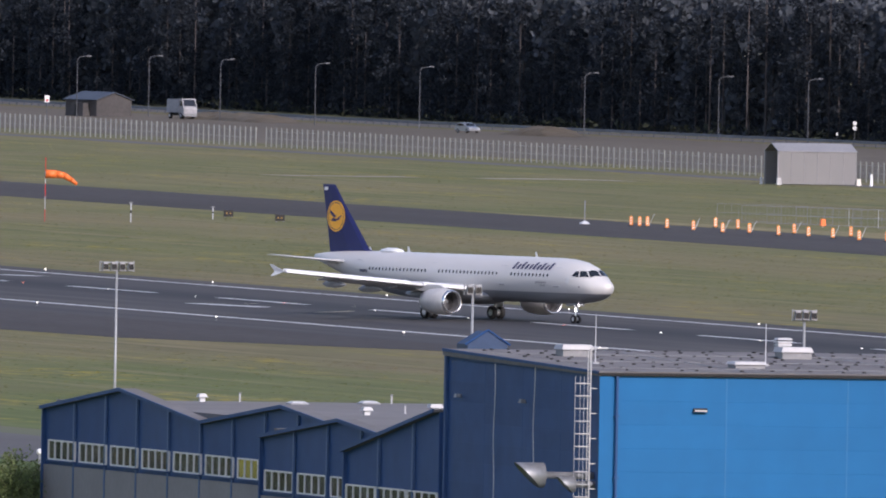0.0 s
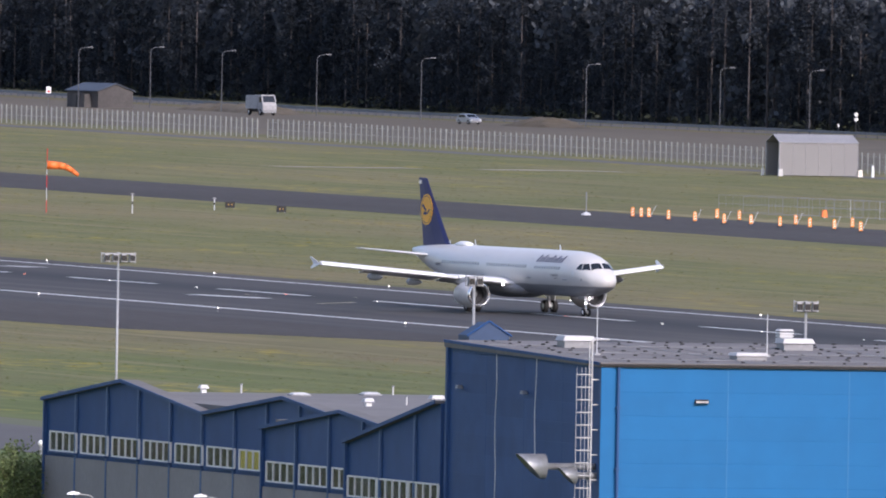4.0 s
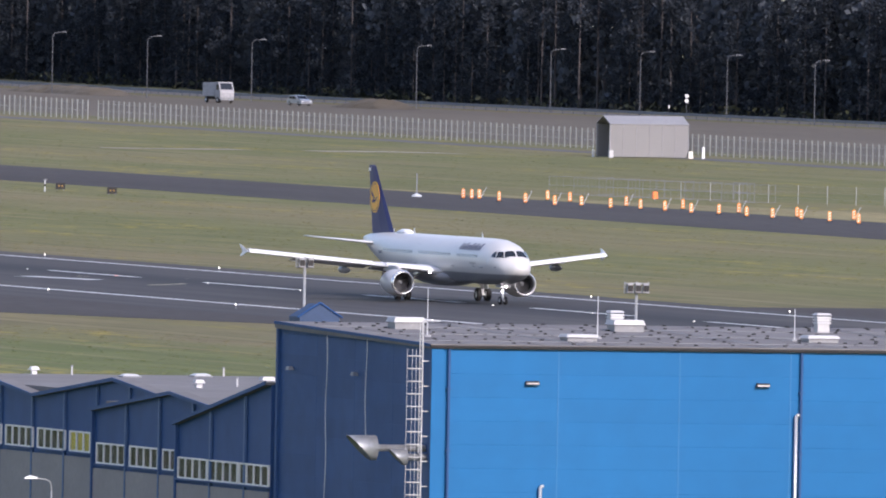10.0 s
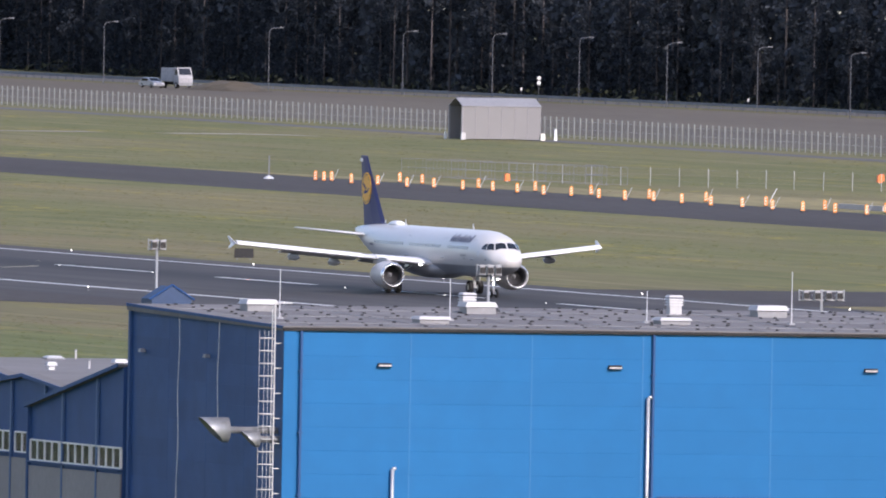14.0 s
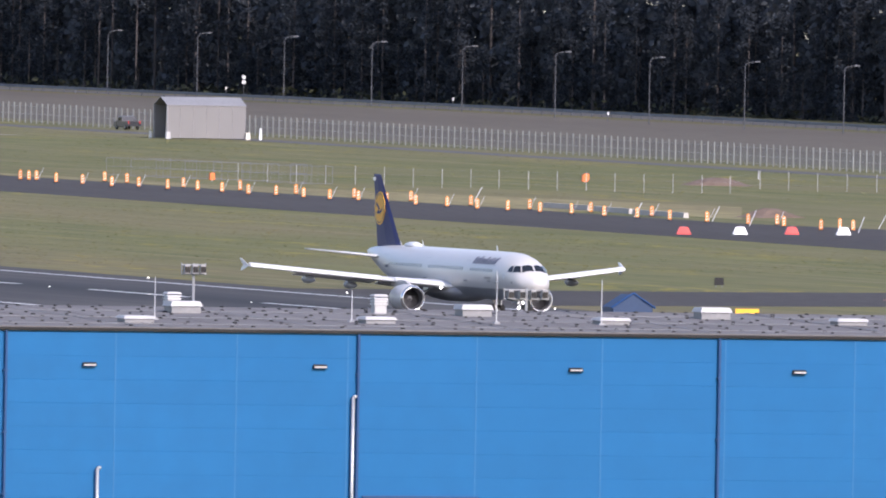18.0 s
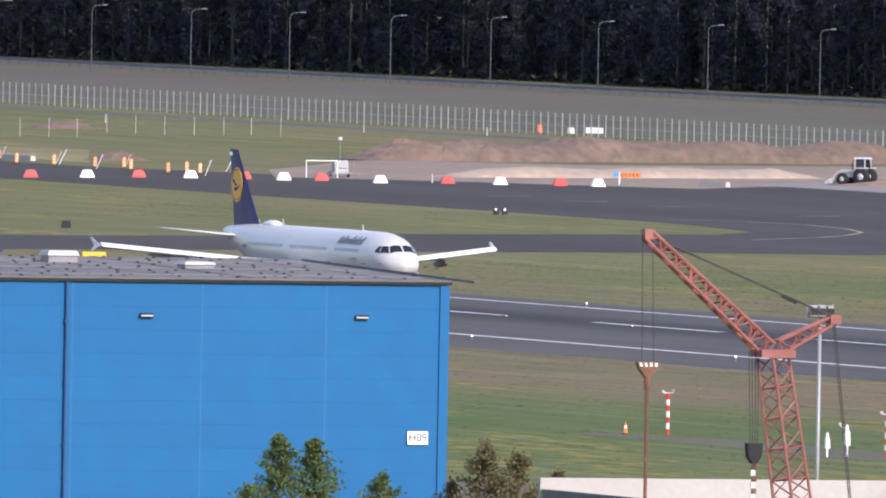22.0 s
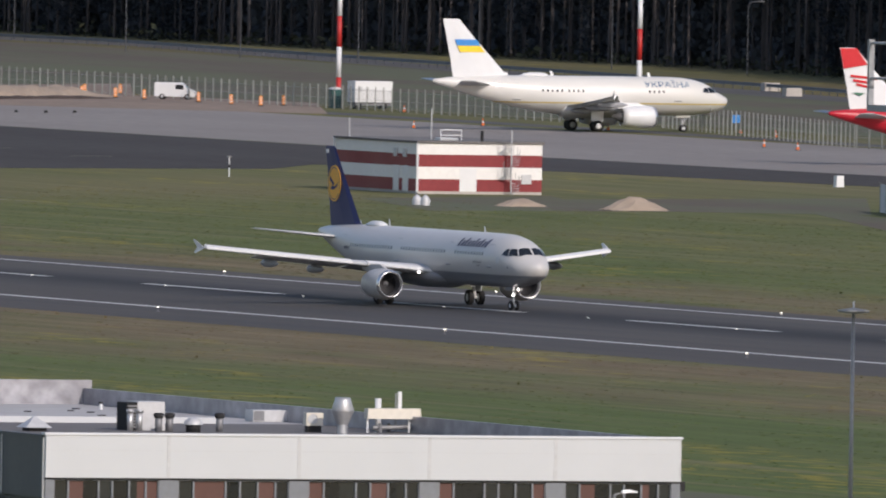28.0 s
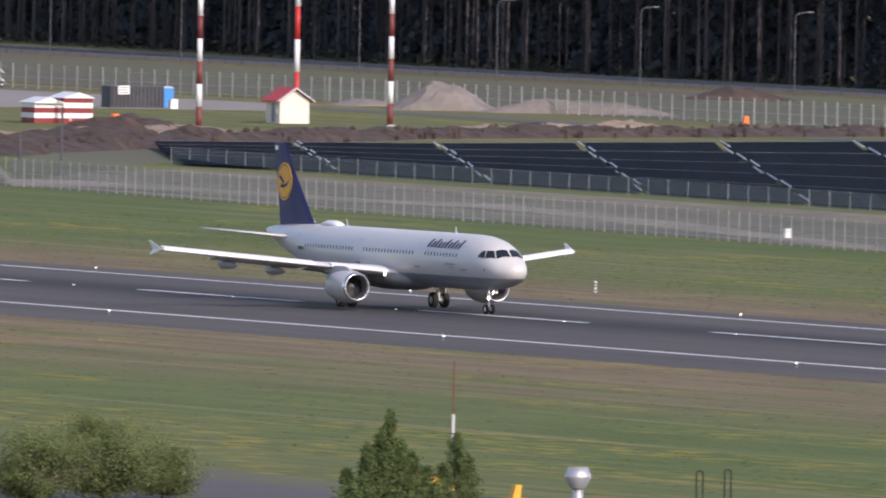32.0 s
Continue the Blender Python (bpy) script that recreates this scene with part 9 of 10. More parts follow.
part("pole", Shape().bar((0, 0, 0), (0, 0, 2.67), .08, 8), M_pole, t)
part("dome", Shape().ball((0, 0, 2.90), .22, 6), M_white, t, smooth=True)
# service road behind the halls
flat("service_road", [(-2700, 540), (-1950, 545), (-1425, 560), (-1335, 543), (-1100, 525), (-1100, 550), (-1340, 572), (-1425, 579), (-1950, 568), (-2700, 566)], .02, M_road, "asphalt service road behind the buildings", "road")
flat("road_verge", [(-2700, 566), (-1950, 568), (-1425, 579), (-1340, 572), (-1100, 550), (-1100, 555), (-1340, 578), (-1425, 585), (-1950, 574), (-2700, 572)], .015, M_rough, "brown bare verge of the service road", "soil")

# ---- tall lattice floodlight tower ----
M_galv = mat("weathered_galvanised_steel", (0.33, 0.345, 0.36), 0.55, 0.3, vary=0.15, grain=2.0)
TXm, TYm = -1291.2, 535.4
tw = thing("lattice_tower", "grey galvanised lattice tower with a railed platform and lamps", "lattice tower", pose(TXm, TYm, 0))
PZ = 20.05
def tw_corner(z, c):
    k = z / PZ
    w = 2.68 + (2.48 - 2.68) * k
    a_ = radians(50.5 + 90 * c)
    return Vector((math.cos(a_) * w * .707, math.sin(a_) * w * .707, z))
for c in range(4):
    part("leg", Shape().bar(tw_corner(0, c), tw_corner(PZ, c), .11, 8, .1), M_galv, tw)
levels = [PZ * k / 8 for k in range(9)]
for c in range(4):
    d = (c + 1) % 4
    for k in range(8):
        z0, z1 = levels[k], levels[k + 1]
        p, q = (tw_corner(z0, c), tw_corner(z1, d)) if (k + c) % 2 else (tw_corner(z0, d), tw_corner(z1, c))
        part("brace", Shape().bar(p, q, .05, 5), M_galv if c in (0, 3) else M_midgrey, tw)
        if k % 3 == 0:
            part("ring_beam", Shape().bar(tw_corner(z0, c), tw_corner(z0, d), .05, 5), M_galv, tw)
for dy in (-.35, -.12):
    part("ladder_rail", Shape().bar((.2, dy - .15, .2), (.2, dy - .15, PZ), .035, 5), M_galv, tw)
for k in range(65):
    part("ladder_rung", Shape().bar((.2, -.5, .4 + .3 * k), (.2, -.27, .4 + .3 * k), .018, 4), M_galv, tw)
for dy, r_, m_ in ((.1, .05, M_dark), (.2, .035, M_dark), (.3, .06, M_midgrey), (.42, .05, M_galv)):
    cb = part("cable_duct", Shape().bar((-.1, dy, .1), (-.1, dy, PZ + 1.8), r_, 6), m_, tw, "dark cable bundle" if m_ is M_dark else "")
    for k in range(10):
        part("clip", Shape().box(-.18, dy - r_ - .03, 1 + 1.9 * k, -.02, dy + r_ + .03, 1.1 + 1.9 * k), m_, cb)
PW = 2.79
part("platform", Shape().box(-PW * .6, -PW, PZ - .05, PW * .6, PW, PZ + .22), M_galv, tw, "grey platform deck")
for c, (sx, sy_) in enumerate(((-1, -1), (1, -1), (1, 1), (-1, 1))):
    part("corner_post", Shape().box(sx * (PW * .6 - .1) - .1, sy_ * (PW - .12) - .12, PZ + .2, sx * (PW * .6 - .1) + .1, sy_ * (PW - .12) + .12, PZ + 3.0), M_galv, tw)
for z in (PZ + 1.35, PZ + 2.85):
    for x_ in (-PW * .6 + .1, PW * .6 - .1):
        part("handrail", Shape().bar((x_, -PW, z), (x_, PW + (.6 if z > PZ + 2 and x_ > 0 else 0), z), .06, 6), M_galv, tw)
    for y_ in (-PW + .1, PW - .1):
        part("handrail", Shape().bar((-PW * .6, y_, z), (PW * .6, y_, z), .06, 6), M_galv, tw)
for y_ in (-1.35, .3, .75):
    part("rail_post", Shape().bar((-1.4, y_, PZ + .2), (-1.4, y_, PZ + 4.6), .09, 6), M_galv, tw)
part("head_box", Shape().box(-.8, -1.1, PZ + 3.2, .8, .9, PZ + 4.4, inset=.1), M_galv, tw, "pale lamp carriage")
for y_, z in ((1.2, 1.75), (1.85, 1.8), (1.0, 3.75), (1.75, 3.8), (2.45, 3.7)):
    lm = part("flood_lamp", Shape().lathe([(-.35, .1), (-.3, .36), (.1, .48), (.4, .55)], 14, "X", Matrix.Translation((.3, y_, PZ + z)) @ Matrix.Rotation(radians(35), 4, "Y") @ Matrix.Rotation(radians(25), 4, "Z"), caps=True), M_dark, tw, "black flood lamp", True)
    part("lens", Shape().lathe([(.41, .02), (.42, .5)], 14, "X", Matrix.Translation((.3, y_, PZ + z)) @ Matrix.Rotation(radians(35), 4, "Y") @ Matrix.Rotation(radians(25), 4, "Z")), M_glass, lm)
part("bracket", Shape().bar((PW * .6, PW, PZ + 2.1), (PW * .6, PW + .65, PZ + 2.0), .07, 5).bar((PW * .6, PW + .65, PZ + 2.0), (PW * .6, PW + .1, PZ + 1.5), .07, 5), M_lightgrey, tw)

for ob in list(tw.children_recursive):
    ob.data.transform(Matrix.Scale(1.293, 4))

# ---- trees and bushes near the buildings ----
M_leafbright = mat("fresh_leaves", (0.130, 0.185, 0.062), 0.8, vary=0.35, grain=1.5, patch=0.4, per_island=0.2)
M_leafdry = mat("brown_green_needles", (0.200, 0.175, 0.085), 0.85, vary=0.35, grain=1.5, patch=0.4, per_island=0.2)
M_leafwillow = mat("olive_leaves", (0.190, 0.240, 0.088), 0.8, vary=0.3, grain=1.5, patch=0.4, per_island=0.2)
for m_ in (M_leafbright, M_leafdry, M_leafwillow):
    nt_ = m_.node_tree
    tl_ = nt_.nodes.new("ShaderNodeBsdfTranslucent")
    mx_ = nt_.nodes.new("ShaderNodeMixShader")
    mx_.inputs[0].default_value = 0.4
    pb_ = nt_.nodes["Principled BSDF"]
    nt_.links.new(pb_.inputs["Base Color"].links[0].from_socket, tl_.inputs["Color"])
    nt_.links.new(pb_.outputs[0], mx_.inputs[1])
    nt_.links.new(tl_.outputs[0], mx_.inputs[2])
    nt_.links.new(mx_.outputs[0], nt_.nodes["Material Output"].inputs[0])
M_trunk = mat("grey_brown_bark", (0.12, 0.09, 0.065), 0.95, vary=0.3, grain=3.0, bump=.03)
rt = random.Random(23)


def sprig(s, c, size, k, leaf):
    """Single leaves scattered round a twig's end."""
    for _ in range(k):
        o = Vector((rt.gauss(0, 1), rt.gauss(0, 1), rt.gauss(0, .8))) * size * .5
        u = Vector((rt.uniform(-1, 1), rt.uniform(-1, 1), rt.uniform(-.4, 1))).normalized() * leaf * rt.uniform(.7, 1.4)
        w = u.cross(Vector((rt.uniform(-1, 1), rt.uniform(-1, 1), rt.uniform(-1, 1)))).normalized() * leaf * .45
        p = c + o
        s.add([p - u, p + w, p + u, p - w], [(0, 1, 2, 3)])


def tree(x, y, h, spread, material, label, form="cone", dense=1.0, leaf=.11, cat="tree"):
    t = thing("tree" if cat == "tree" else "bush", label, cat, pose(x, y, 0), "trees by the buildings")
    part("trunk", Shape().bar((0, 0, -.1), (0, 0, h * .93), .04 * h ** .75, 8, .02), M_trunk, t)
    s, limbs = Shape(), Shape()
    n = int(46 * dense * h / 8) + 30
    for i in range(n):
        if form == "cone":
            z = h * (.18 + .82 * (i / n) ** .8)
            r = spread * 2.1 * (1.01 - z / h) ** .8 * rt.uniform(.3, 1.0) * (.72 + .4 * math.sin(z * 2.9 + x) ** 2)
            lift = .25
        else:
            z = h * rt.uniform(.15, .98)
            r = spread * math.sqrt(max(.03, 1 - ((z / h - .5) / .52) ** 2)) * rt.uniform(.3, 1.08)
            lift = .5
        a_ = rt.uniform(0, 6.283) if form == "round" else rt.choice((0.3, 1.5, 2.4, 3.6, 4.5, 5.6)) + z * .8 + rt.gauss(0, .25)
        e = Vector((math.cos(a_) * r, math.sin(a_) * r, z + lift * rt.uniform(-.3, .8)))
        b_ = Vector((0, 0, max(.3, z - r * lift - .2)))
        limbs.bar(b_, e, .025 + .012 * r, 4, .008)
        for q in (.45, .75, 1.0):
            sprig(s, b_.lerp(e, q), (.2 if form == "cone" else .34) + .16 * r * q, int(9 * dense), leaf)
    part("limb", limbs, M_trunk, t)
    part("crown", s, material, t)
    return t


for (x, y, z), sp, mt_, lb, fm, dn, lf in (
        ((-1400.00, 474.43, 9.9), 3.0, M_leafbright, "slender fresh green tree in front of the hangar", "cone", 1.7, .13),
        ((-1402.00, 477.10, 9.69), 3.1, M_leafbright, "slender fresh green tree in front of the hangar", "cone", 1.7, .13),
        ((-1401.00, 480.45, 7.93), 2.4, M_leafbright, "slender fresh green tree in front of the hangar", "cone", 1.5, .13),
        ((-1399.00, 472.51, 7.28), 2.4, M_leafbright, "slender fresh green tree in front of the hangar", "cone", 1.5, .13),
        ((-1380.00, 478.87, 10.2), 2.9, M_leafdry, "brownish green spruce with a thin top", "cone", 1.5, .13),
        ((-1382.00, 481.32, 9.6), 3.2, M_leafdry, "brownish green spruce with a thin top", "cone", 1.5, .13),
        ((-1381.00, 483.15, 8.68), 2.5, M_leafdry, "brownish green spruce with a thin top", "cone", 1.5, .13),
        ((-1383.00, 478.03, 8.00), 2.5, M_leafdry, "brownish green spruce with a thin top", "cone", 1.5, .13),
        ((-1700.00, 476.04, 6.44), 2.3, M_leafwillow, "bushy broadleaf tree with young leaves", "round", 2.0, .12),
        ((-1702.00, 478.00, 5.64), 1.3, M_leafwillow, "bushy broadleaf tree with young leaves", "round", 1.6, .12),
        ((-1250.00, 542.83, 4.85), 4.2, M_leafwillow, "wide olive-green willow bush", "round", 5.5, .085),
        ((-1247.00, 537.05, 4.00), 4.0, M_leafwillow, "wide olive-green willow bush", "round", 5.0, .085),
        ((-1252.00, 547.54, 3.22), 3.2, M_leafwillow, "wide olive-green willow bush", "round", 4.2, .085),
        ((-1290.00, 465.98, 7.04), 3.0, M_leafbright, "low green bush below the office wall", "round", 1.5, .12),
        ((-1288.00, 470.70, 6.79), 2.6, M_leafbright, "low green bush below the office wall", "round", 1.5, .12)):
    tree(x, y, z, sp, mt_, lb, fm, dn, lf, "tree" if z > 6 else "bush")
for dy, h in ((-3.0, 4.9), (-1.6, 6.2), (-.5, 7.0), (0.1, 8.0), (.9, 6.5), (1.9, 5.7), (3.0, 4.9), (4.2, 5.0), (5.2, 6.7), (6.0, 5.6)):
    tree(-1163.6 - .4 * dy, 522.4 + dy, h, 1.3, M_leafbright, "upright green bush with loose shoots", "cone", 1.6, .1, "bush")
x, y, z = -1230.00, 556.38, 8.94
t = thing("pole", "thin rusty pole with a pale lower tube", "pole", pose(x, y, 0))
part("upper_rod", Shape().bar((0, 0, 5.83), (0, 0, z), .05, 6), M_rust, t)
part("lower_tube", Shape().bar((0, 0, 0), (0, 0, 5.83), .1, 8), M_lightgrey, t)
for x, y, z in ((-1270.00, 514.48, 4.88), (-1270.00, 512.10, 4.92), (-1270.00, 514.84, 4.62)):
    solid("flagpole", Shape().bar((0, 0, 0), (0, 0, z), .07, 8), M_white, "plain white pole beside the service road", "pole", pose(x, y, 0))
# roof tops at the lower edge
x, y, z = -1180.00, 541.6, 4.45
t = thing("roof_fan", "silver conical extractor on a tall pipe", "roof fan", pose(x, y, 0))
part("pipe", Shape().bar((0, 0, 0), (0, 0, z - .9), .3, 12), M_steel, t, smooth=True)
part("cowl", Shape().lathe([(z - 1.2, .42), (z - .6, .76), (z - .48, .76), (z, .56), (z, .02)], 18, "Z"), M_steel, t, smooth=True)
for x, y, z in ((-1180.00, 549.19, 4.28), (-1180.00, 550.95, 4.35)):
    s = Shape()
    pts = [Vector((0, -.2, 0)), Vector((0, -.2, z - .2))] + [Vector((0, -.2 * math.cos(k * .5236), z - .2 + .2 * math.sin(k * .5236))) for k in range(7)] + [Vector((0, .2, 0))]
    for p, q in zip(pts, pts[1:]):
        s.bar(p, q, .045, 6)
    solid("ladder_hoop", s, M_dark, "black bent tube handrail", "handrail", pose(x, y, 0))

# ---- yellow sweeper on the service road ----
sweeper = thing("sweeper_truck", "yellow runway sweeper truck with front brush and rear boom", "sweeper truck", pose(-1307, 548, .02, 0, 0, 0))
M_cabyellow = mat("machine_yellow", (0.72, 0.36, 0.02), 0.45, vary=0.1)
# its nose points to -Y, its side to +X
cabp = part("cab", Shape().loft([[(x, 0.0, .9), (x, 3.2, .9), (x, 3.2, 3.0), (x, 3.0, 3.25), (x, .35, 3.25), (x, .1, 2.2)] for x in (-1.25, 1.25)]), M_cabyellow, sweeper)
part("side_window", Shape().box(1.25, .45, 2.0, 1.28, 1.4, 2.95), M_glass, cabp)
part("rear_window", Shape().box(1.25, 1.75, 1.2, 1.3, 2.9, 2.6), M_midgrey, cabp)
part("windscreen", Shape().add([(-1.1, .06, 2.2), (1.1, .06, 2.2), (1.1, .3, 3.1), (-1.1, .3, 3.1)], [(0, 1, 2, 3)]), M_glass, cabp)
part("light_bar", Shape().box(-1.0, 1.0, 3.25, 1.0, 2.6, 3.38, inset=.04), M_dark, cabp)
for y in (.9, 2.4):
    part("beacon_lamp", Shape().lathe([(3.38, .12), (3.6, .12), (3.68, .04)], 10, "Z", Matrix.Translation((.6, y, 0))), M_orange, cabp)
part("mirror", Shape().box(1.3, -.2, 2.0, 1.5, .1, 2.7), M_dark, cabp)
part("tail_panel", Shape().box(1.26, 3.0, 1.5, 1.32, 3.2, 2.0), M_red, cabp)
part("chassis", Shape().box(-1.0, -3.5, .55, 1.0, 8.6, 1.0), M_dark, sweeper)
part("engine_house", Shape().box(-1.2, 3.4, 1.0, 1.2, 6.6, 1.95, inset=.1), M_dark, sweeper, "dark engine housing")
part("hose", Shape().bar((1.2, 3.5, 1.6), (1.25, 6.5, 1.7), .16, 8), M_midgrey, sweeper)
part("side_skirt", Shape().box(1.2, 3.6, .7, 1.26, 6.8, 1.05), M_cabyellow, sweeper)
part("front_brush", Shape().lathe([(-1.9, .45), (1.9, .45)], 14, "X", Matrix.Translation((0, -3.6, .48)), caps=True), M_dark, sweeper, "dark roller brush", True)
for y in (-3.9, -2.6, -1.4):
    part("brush_frame", Shape().box(.9, y - .45, .7, 1.5, y + .45, 1.0, inset=.05), M_cabyellow, sweeper)
for y in (-3.6, -1.5):
    part("warning_post", Shape().bar((1.3, y, 1.0), (1.3, y, 1.75), .06, 6), M_orange, sweeper)
boom = part("rear_boom", Shape().loft([[(-.9, 6.9, .9), (.9, 6.9, .9), (.9, 6.9, 1.7), (-.9, 6.9, 1.7)], [(-.9, 8.2, 1.2), (.9, 8.2, 1.2), (.9, 8.2, 1.95), (-.9, 8.2, 1.95)], [(-.8, 9.4, 1.5), (.8, 9.4, 1.5), (.8, 9.4, 1.85), (-.8, 9.4, 1.85)]]), M_cabyellow, sweeper, "yellow rear arm")
part("boom_mast", Shape().loft([[(-.3, 7.5, 1.8), (.3, 7.5, 1.8), (.3, 8.0, 1.8), (-.3, 8.0, 1.8)], [(-.3, 7.75, 2.75), (.3, 7.75, 2.75), (.3, 8.15, 2.75), (-.3, 8.15, 2.75)]]), M_cabyellow, boom)
part("blower_nozzle", Shape().ball((.6, 8.0, .95), .75, 10, flat=.8), M_lightgrey, boom, smooth=True)
for y in (-1.2, 1.6, 4.6, 6.3):
    for x in (-1.0, 1.0):
        wh = part("wheel", Shape().lathe([(-.16, .3), (-.16, .46), (-.1, .52), (.1, .52), (.16, .46), (.16, .3)], 18, "X"), M_tyre, sweeper, m=Matrix.Translation((x, y, .52)), smooth=True)
        part("rim", Shape().lathe([(-.12, .02), (-.14, .3), (.14, .3), (.12, .02)], 14, "X"), M_cabyellow, wh)
for ob in list(sweeper.children_recursive):
    ob.data.transform(Matrix.Scale(0.93, 4))
    ob.matrix_basis.translation *= 0.93

sweeper_two = copy_thing(sweeper, pose(-1205, 541.8, .02))

# ---- tufts standing in the grass ----
def tufts(name, label, count, areas, h0, h1, w0, w1, material, seed):
    """Many small bent grass tufts, two leaning blades each, strewn over (x0, x1, y0, y1, share) areas."""
    r = np.random.default_rng(seed)
    vs, fs, o = [], [], 0
    for x0, x1, y0, y1, share in areas:
        k = int(count * share)
        x, y = r.uniform(x0, x1, k), r.uniform(y0, y1, k)
        for b in range(2):
            a = r.uniform(0, 2 * np.pi, k)
            w, h = r.uniform(w0, w1, k), r.uniform(h0, h1, k)
            dx, dy = np.cos(a) * w / 2, np.sin(a) * w / 2
            lean = r.uniform(.2, 1.1, k) * h
            lx, ly = -np.sin(a) * lean, np.cos(a) * lean
            q = np.stack([np.stack([x - dx, y - dy, np.full(k, -.02)], 1), np.stack([x + dx, y + dy, np.full(k, -.02)], 1),
                          np.stack([x + dx * .7 + lx, y + dy * .7 + ly, h * r.uniform(.7, 1, k)], 1), np.stack([x - dx * .6 + lx, y - dy * .6 + ly, h], 1)], 1)
            vs.append(q.reshape(-1, 3))
            fs.append(np.arange(4 * k).reshape(-1, 4) + o)
            o += 4 * k
    v, f = np.concatenate(vs), np.concatenate(fs)
    me = bpy.data.meshes.new(name)
    me.from_pydata(v.tolist(), [], f.tolist())
    me.materials.append(material)
    return tagged(new(name, me), label, "grass", kind="stuff")


NEAR_SIDE = ((-2310, -1250, 590, 704, .28), (-2750, -2310, 590, 672, .08), (-3300, -2560, 772, 895, .20), (-2365, -1640, 772, 850, .24), (-2350, -2060, 850, 905, .06), (-3900, -2990, 945, 1066, .14))
tufts("grass_tufts", "uneven mown grass tufts on the airfield", 60000, NEAR_SIDE, .015, .04, .2, .7, M_tuft, 3)
tufts("weed_tufts", "dark weed tufts along the runway edges", 40, ((-2280, -1300, 655, 704, .5), (-2360, -1500, 772, 812, .5)), .08, .2, .15, .35, M_tuft, 4)
# dug lumps on the berms
lump_r = random.Random(11)
lumps = Shape()
for (x0, y0), (x1, y1), n_ in (((-2192.0, 946.0), (-2263.0, 1016.0), 190), ((-2263.0, 1015.5), (-2297.0, 1086.0), 170), ((-2176.0, 935.0), (-2276.0, 996.0), 130)):
    for _ in range(n_):
        k = lump_r.random()
        x, y = x0 + (x1 - x0) * k + lump_r.gauss(0, 3), y0 + (y1 - y0) * k + lump_r.gauss(0, 1.5)
        r_ = lump_r.uniform(.15, .45)
        z_ = lump_r.uniform(.3, 1.05)
        u_ = lambda: lump_r.uniform(.6, 1.3) * r_
        lumps.add([(x + u_(), y, z_), (x, y + u_(), z_), (x - u_(), y, z_), (x, y - u_(), z_), (x, y, z_ + u_() * .7), (x, y, z_ - 1.5)],
                  [(0, 1, 4), (1, 2, 4), (2, 3, 4), (3, 0, 4), (1, 0, 5), (2, 1, 5), (3, 2, 5), (0, 3, 5)])
solid("soil_lumps", lumps, M_darksoil, "loose clods of dug soil on the berm", "soil", kind="stuff")

# ---- taxiway and turn pad lines ----
def painted(name, pts, w, z, material, parent):
    s = Shape()
    p = [Vector((x, y, z)) for x, y in pts]
    v = []
    for k in range(len(p)):
        d = (p[min(k + 1, len(p) - 1)] - p[max(k - 1, 0)]).normalized()
        n_ = Vector((-d.y, d.x, 0)) * w / 2
        v += [p[k] - n_, p[k] + n_]
    s.add(v, [(2 * k, 2 * k + 2, 2 * k + 3, 2 * k + 1) for k in range(len(p) - 1)])
    return part(name, s, material, parent)


tm_ = thing("taxiway_marking", "worn yellow taxi lines and pale edge dashes", "marking", kind="structure")
painted("taxi_line", [(-2574.1, 910.9), (-2567.2, 916.6), (-2553.2, 918.0), (-2535.1, 915.5), (-2518.5, 910.9), (-2503.4, 904.0), (-2490.4, 896.5), (-2475.2, 884.4)], .45, .034, M_yellow_paint, tm_)
painted("taxi_line", [(-2567.6, 937.1), (-2558.3, 943.1), (-2543.7, 942.9), (-2524.1, 937.1), (-2511.7, 931.0), (-2501.1, 923.7)], .45, .034, M_yellow_paint, tm_)
for (x0, y0), (x1, y1) in (((-2690.7, 933.4), (-2690.5, 937.8)), ((-2666.7, 932.9), (-2666.7, 937.7)), ((-2643.9, 933.8), (-2643.8, 938.6)), ((-2600.9, 934.2), (-2600.4, 938.2)), ((-2582.3, 936.9), (-2581.6, 940.5)), ((-2566.1, 938.9), (-2565.9, 943.5)), ((-2539.2, 943.5), (-2539.0, 948.1)), ((-2502.1, 940.6), (-2501.9, 945.1))):
    painted("edge_dash", [(x0, y0), (x1, y1)], .7, .034, M_yellow_paint, tm_)
pad = thing("turn_pad_marking", "worn yellow turning line and white bars", "marking", kind="structure")
painted("turn_line", [(-2549.3, 735.9), (-2548.4, 742.7), (-2542.1, 744.2), (-2528.6, 741.3), (-2516.7, 736.8), (-2509.0, 731.3)], .9, crown(735) + .03, M_yellow_paint, pad)
painted("bar", [(-2548.8, 730.8), (-2533.7, 733.6)], 2.2, crown(732) + .03, M_paint, pad)
painted("bar", [(-2688.8, 751.3), (-2682.2, 753.5)], 2.2, crown(748) + .03, M_paint, pad)
for pts in ([(-3458.2, 1000.1), (-3458.2, 1010.6), (-3460.5, 1018.7)], [(-3454.4, 1026.6), (-3458.2, 1036.6), (-3452.1, 1044.5)], [(-2341.6, 851.8), (-2321.1, 852.5), (-2284.7, 853.3)], [(-2350.2, 852.1), (-2339.4, 857.0), (-2305.7, 857.6)]):
    flat("bare_strip", [(x, y) for x, y in pts] + [(x + 9, y + .8) for x, y in reversed(pts)], .012, M_track, "thin pale strip of bare soil in the grass", "soil")
M_drystrip = mat("dry_yellow_grass", (0.235, 0.195, 0.075), 0.95, vary=0.35, grain=0.5, patch=0.05, coords="World", stretch=(.3, 1, 1))
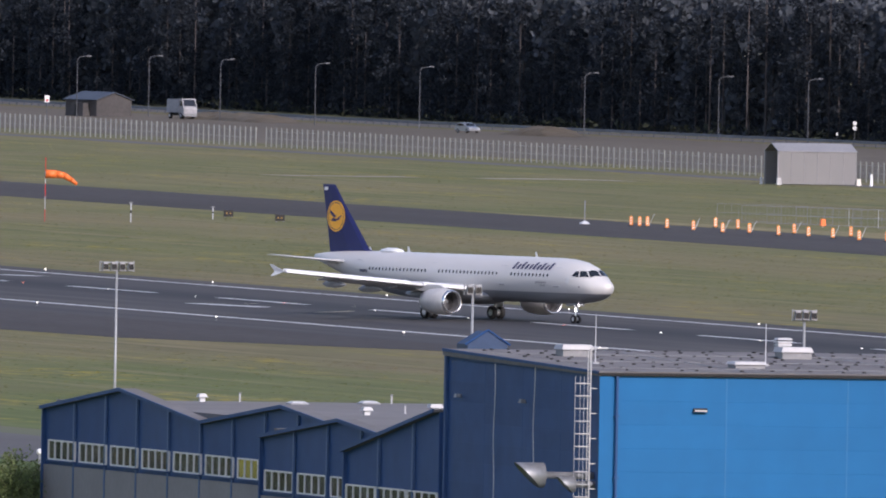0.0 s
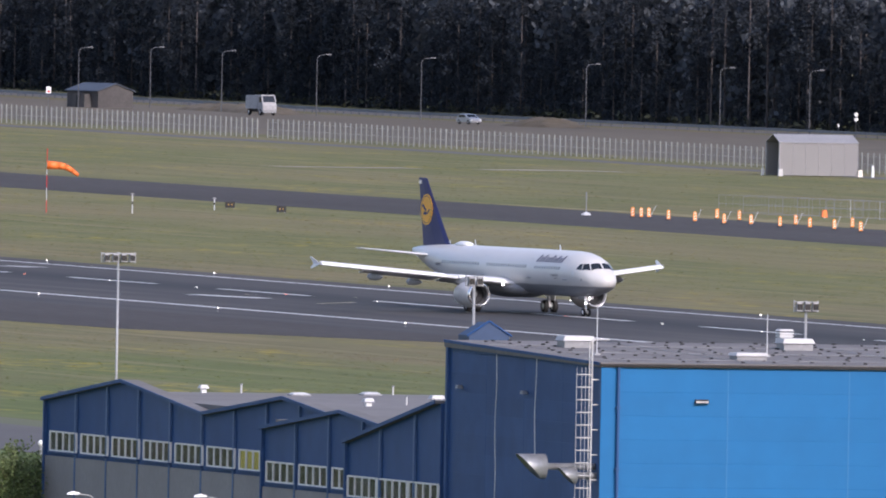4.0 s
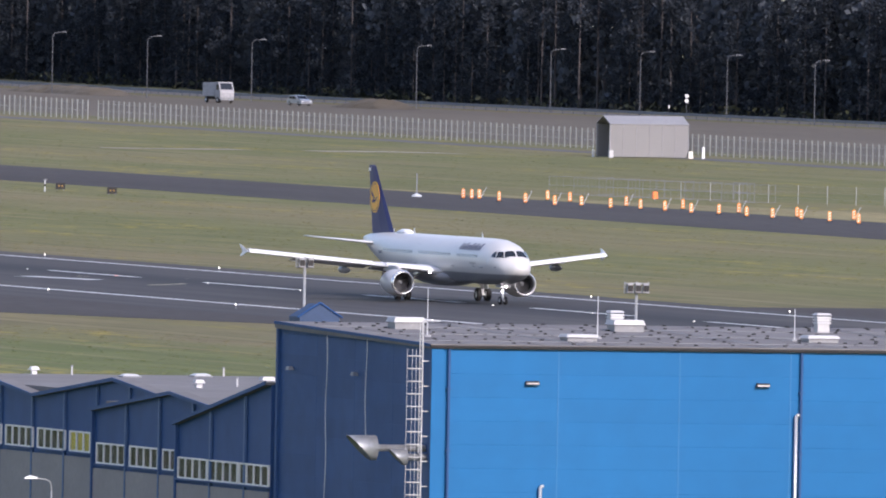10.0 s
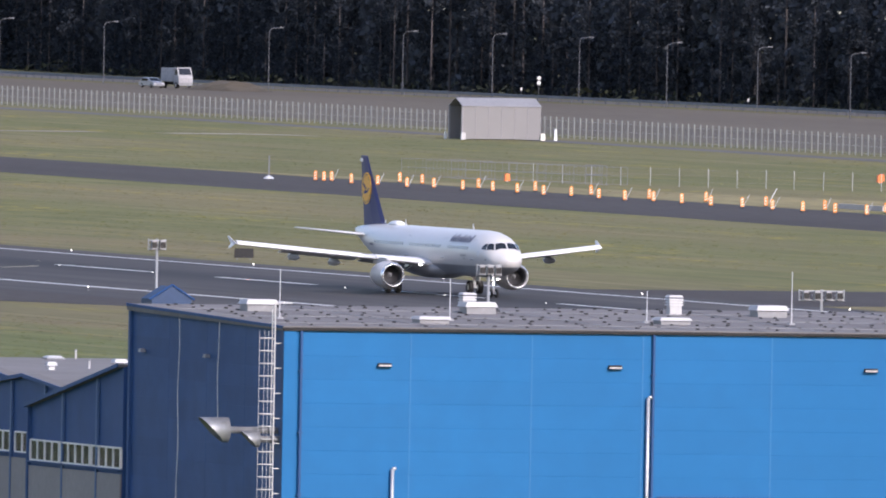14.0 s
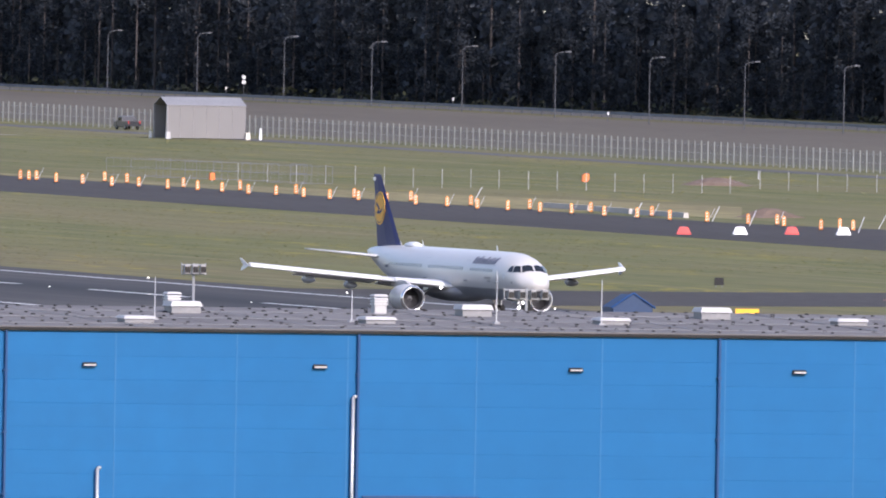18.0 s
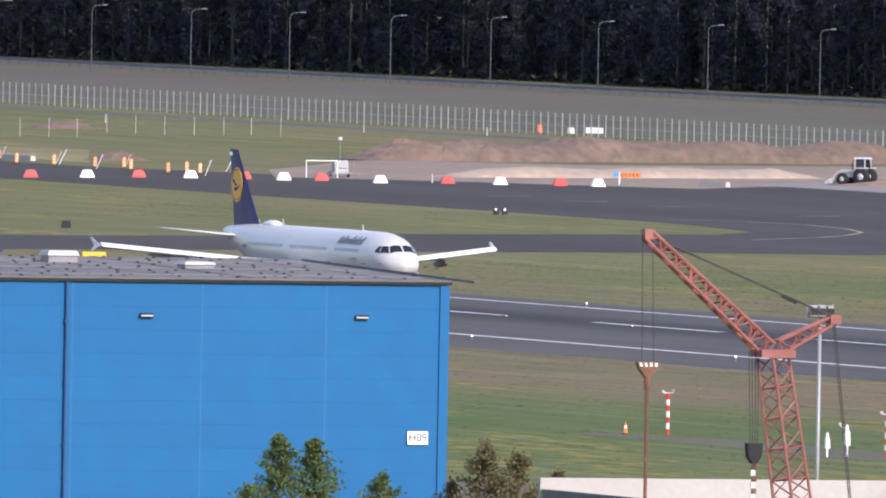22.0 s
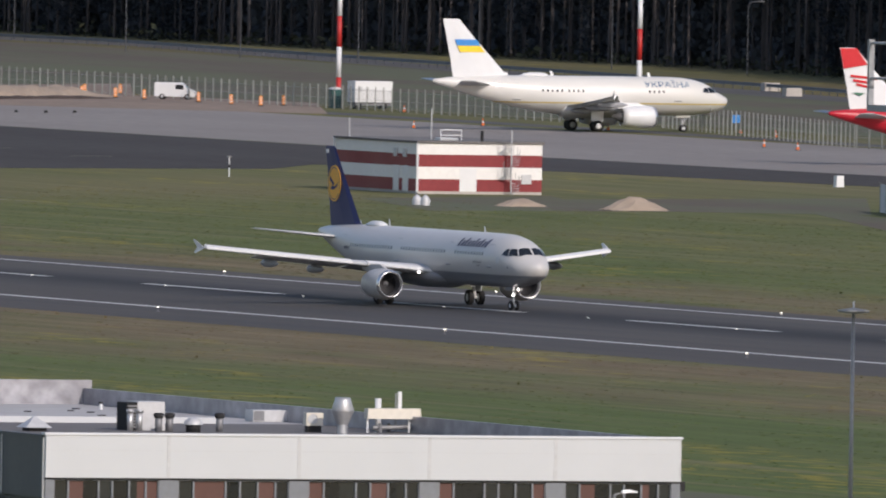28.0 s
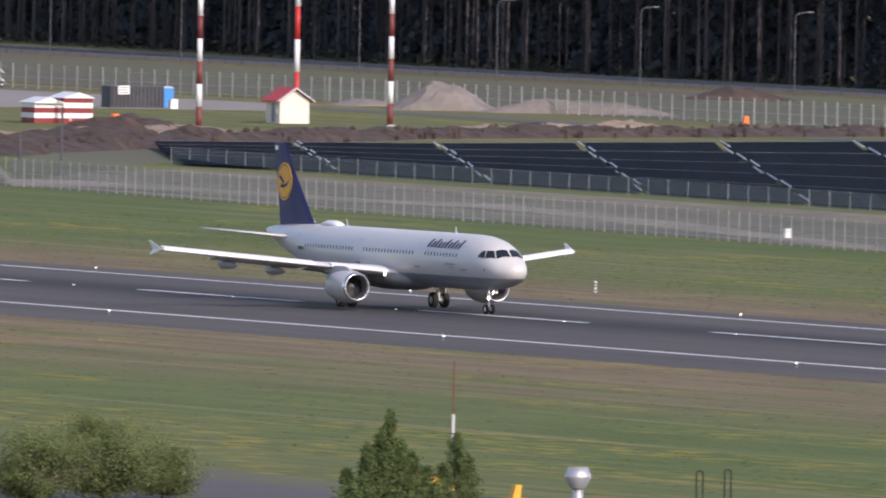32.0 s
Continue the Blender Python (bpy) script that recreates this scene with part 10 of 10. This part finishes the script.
flat("dry_strip", [(-3160.0, 941.4), (-2905.0, 941.0), (-2905.0, 950.0), (-2990.0, 953.0), (-3070.0, 949.0), (-3110.0, 946.5)], .016, M_drystrip, "strip of dry yellow grass behind the beacons", "grass")
flat("dry_strip", [(-3066.2, 948.2), (-3027.6, 958.6), (-2986.1, 968.4), (-2947.7, 976.5), (-2865.0, 949.1), (-2924.1, 948.3), (-3010.0, 946.5), (-3041.5, 940.5)], .014, M_drystrip, "strip of dry yellow grass behind the beacons", "grass")


def motions():
    """All that moves."""
    g = CROWN + .05
    walk(liner, [(t, pose(x, y, g, 0, 0, a)) for t, x, y, a in (
        (0.0, -2468.6, 743.9, 20.65), (1.0, -2466.6, 743.1, 16.8), (2.0, -2464.2, 742.5, 12.8), (2.5, -2463.0, 742.3, 11.0), (4.5, -2458.8, 742.1, 5.95),
        (5.0, -2457.2, 742.0, 5.05), (6.0, -2454.0, 742.0, 4.0), (7.5, -2447.1, 742.0, 3.2), (9.0, -2438.9, 742.0, 2.4), (11.0, -2426.0, 742.1, 1.2),
        (13.0, -2405.7, 742.1, 1.0), (16.0, -2352.4, 742.1, 1.2), (17.5, -2313.5, 742.0, 1.5), (19.0, -2269.0, 742.0, 1.4), (20.5, -2219.1, 742.0, 1.0),
        (23.0, -2122.5, 742.0, 0.8), (24.5, -2056.5, 742.0, 0.7), (26.5, -1958.7, 742.0, 0.9), (28.0, -1877.9, 742.0, 1.2), (29.0, -1820.7, 742.0, 1.3),
        (30.0, -1761.1, 742.0, 1.3), (31.0, -1699.2, 742.0, 1.1), (32.0, -1634.4, 742.0, 0.8))])
    walk(truck, [(t, pose(x, y, .03, 0, 0, 8)) for t, x, y in ((0.0, -4049, 1159), (6.0, -3979, 1156), (9.0, -3956, 1159), (13.0, -3927, 1167), (16.0, -3925, 1174), (32.0, -3922, 1174))])
    walk(pickup, [(t, pose(x, y, .02, 0, 0, 184)) for t, x, y in ((0.0, -3412, 1078), (6.0, -3445, 1078), (16.0, -3500, 1079), (32.0, -3560, 1079))])
    walk(red_van, [(t, pose(x, y, .02, 0, 0, 12)) for t, x, y in ((0.0, -2108, 868), (24.0, -2088, 867.5), (28.0, -2060.8, 866.6), (29.0, -2051.6, 867.7), (30.0, -2045.1, 867.9), (31.0, -2040.2, 869.3), (32.0, -2033.4, 869.7))])
    walk(sweeper, [(t, pose(-1307, y, .02)) for t, y in ((0.0, 572.0), (26.5, 565.0), (28.5, 559.0), (30.0, 553.2), (30.5, 550.8), (31.0, 548.2), (31.5, 546.1), (32.0, 545.1))])
    walk(sweeper_two, [(t, pose(-1205, y, .02)) for t, y in ((0.0, 616.0), (24.0, 575.0), (31.0, 546.2), (32.0, 541.8))])


motions()
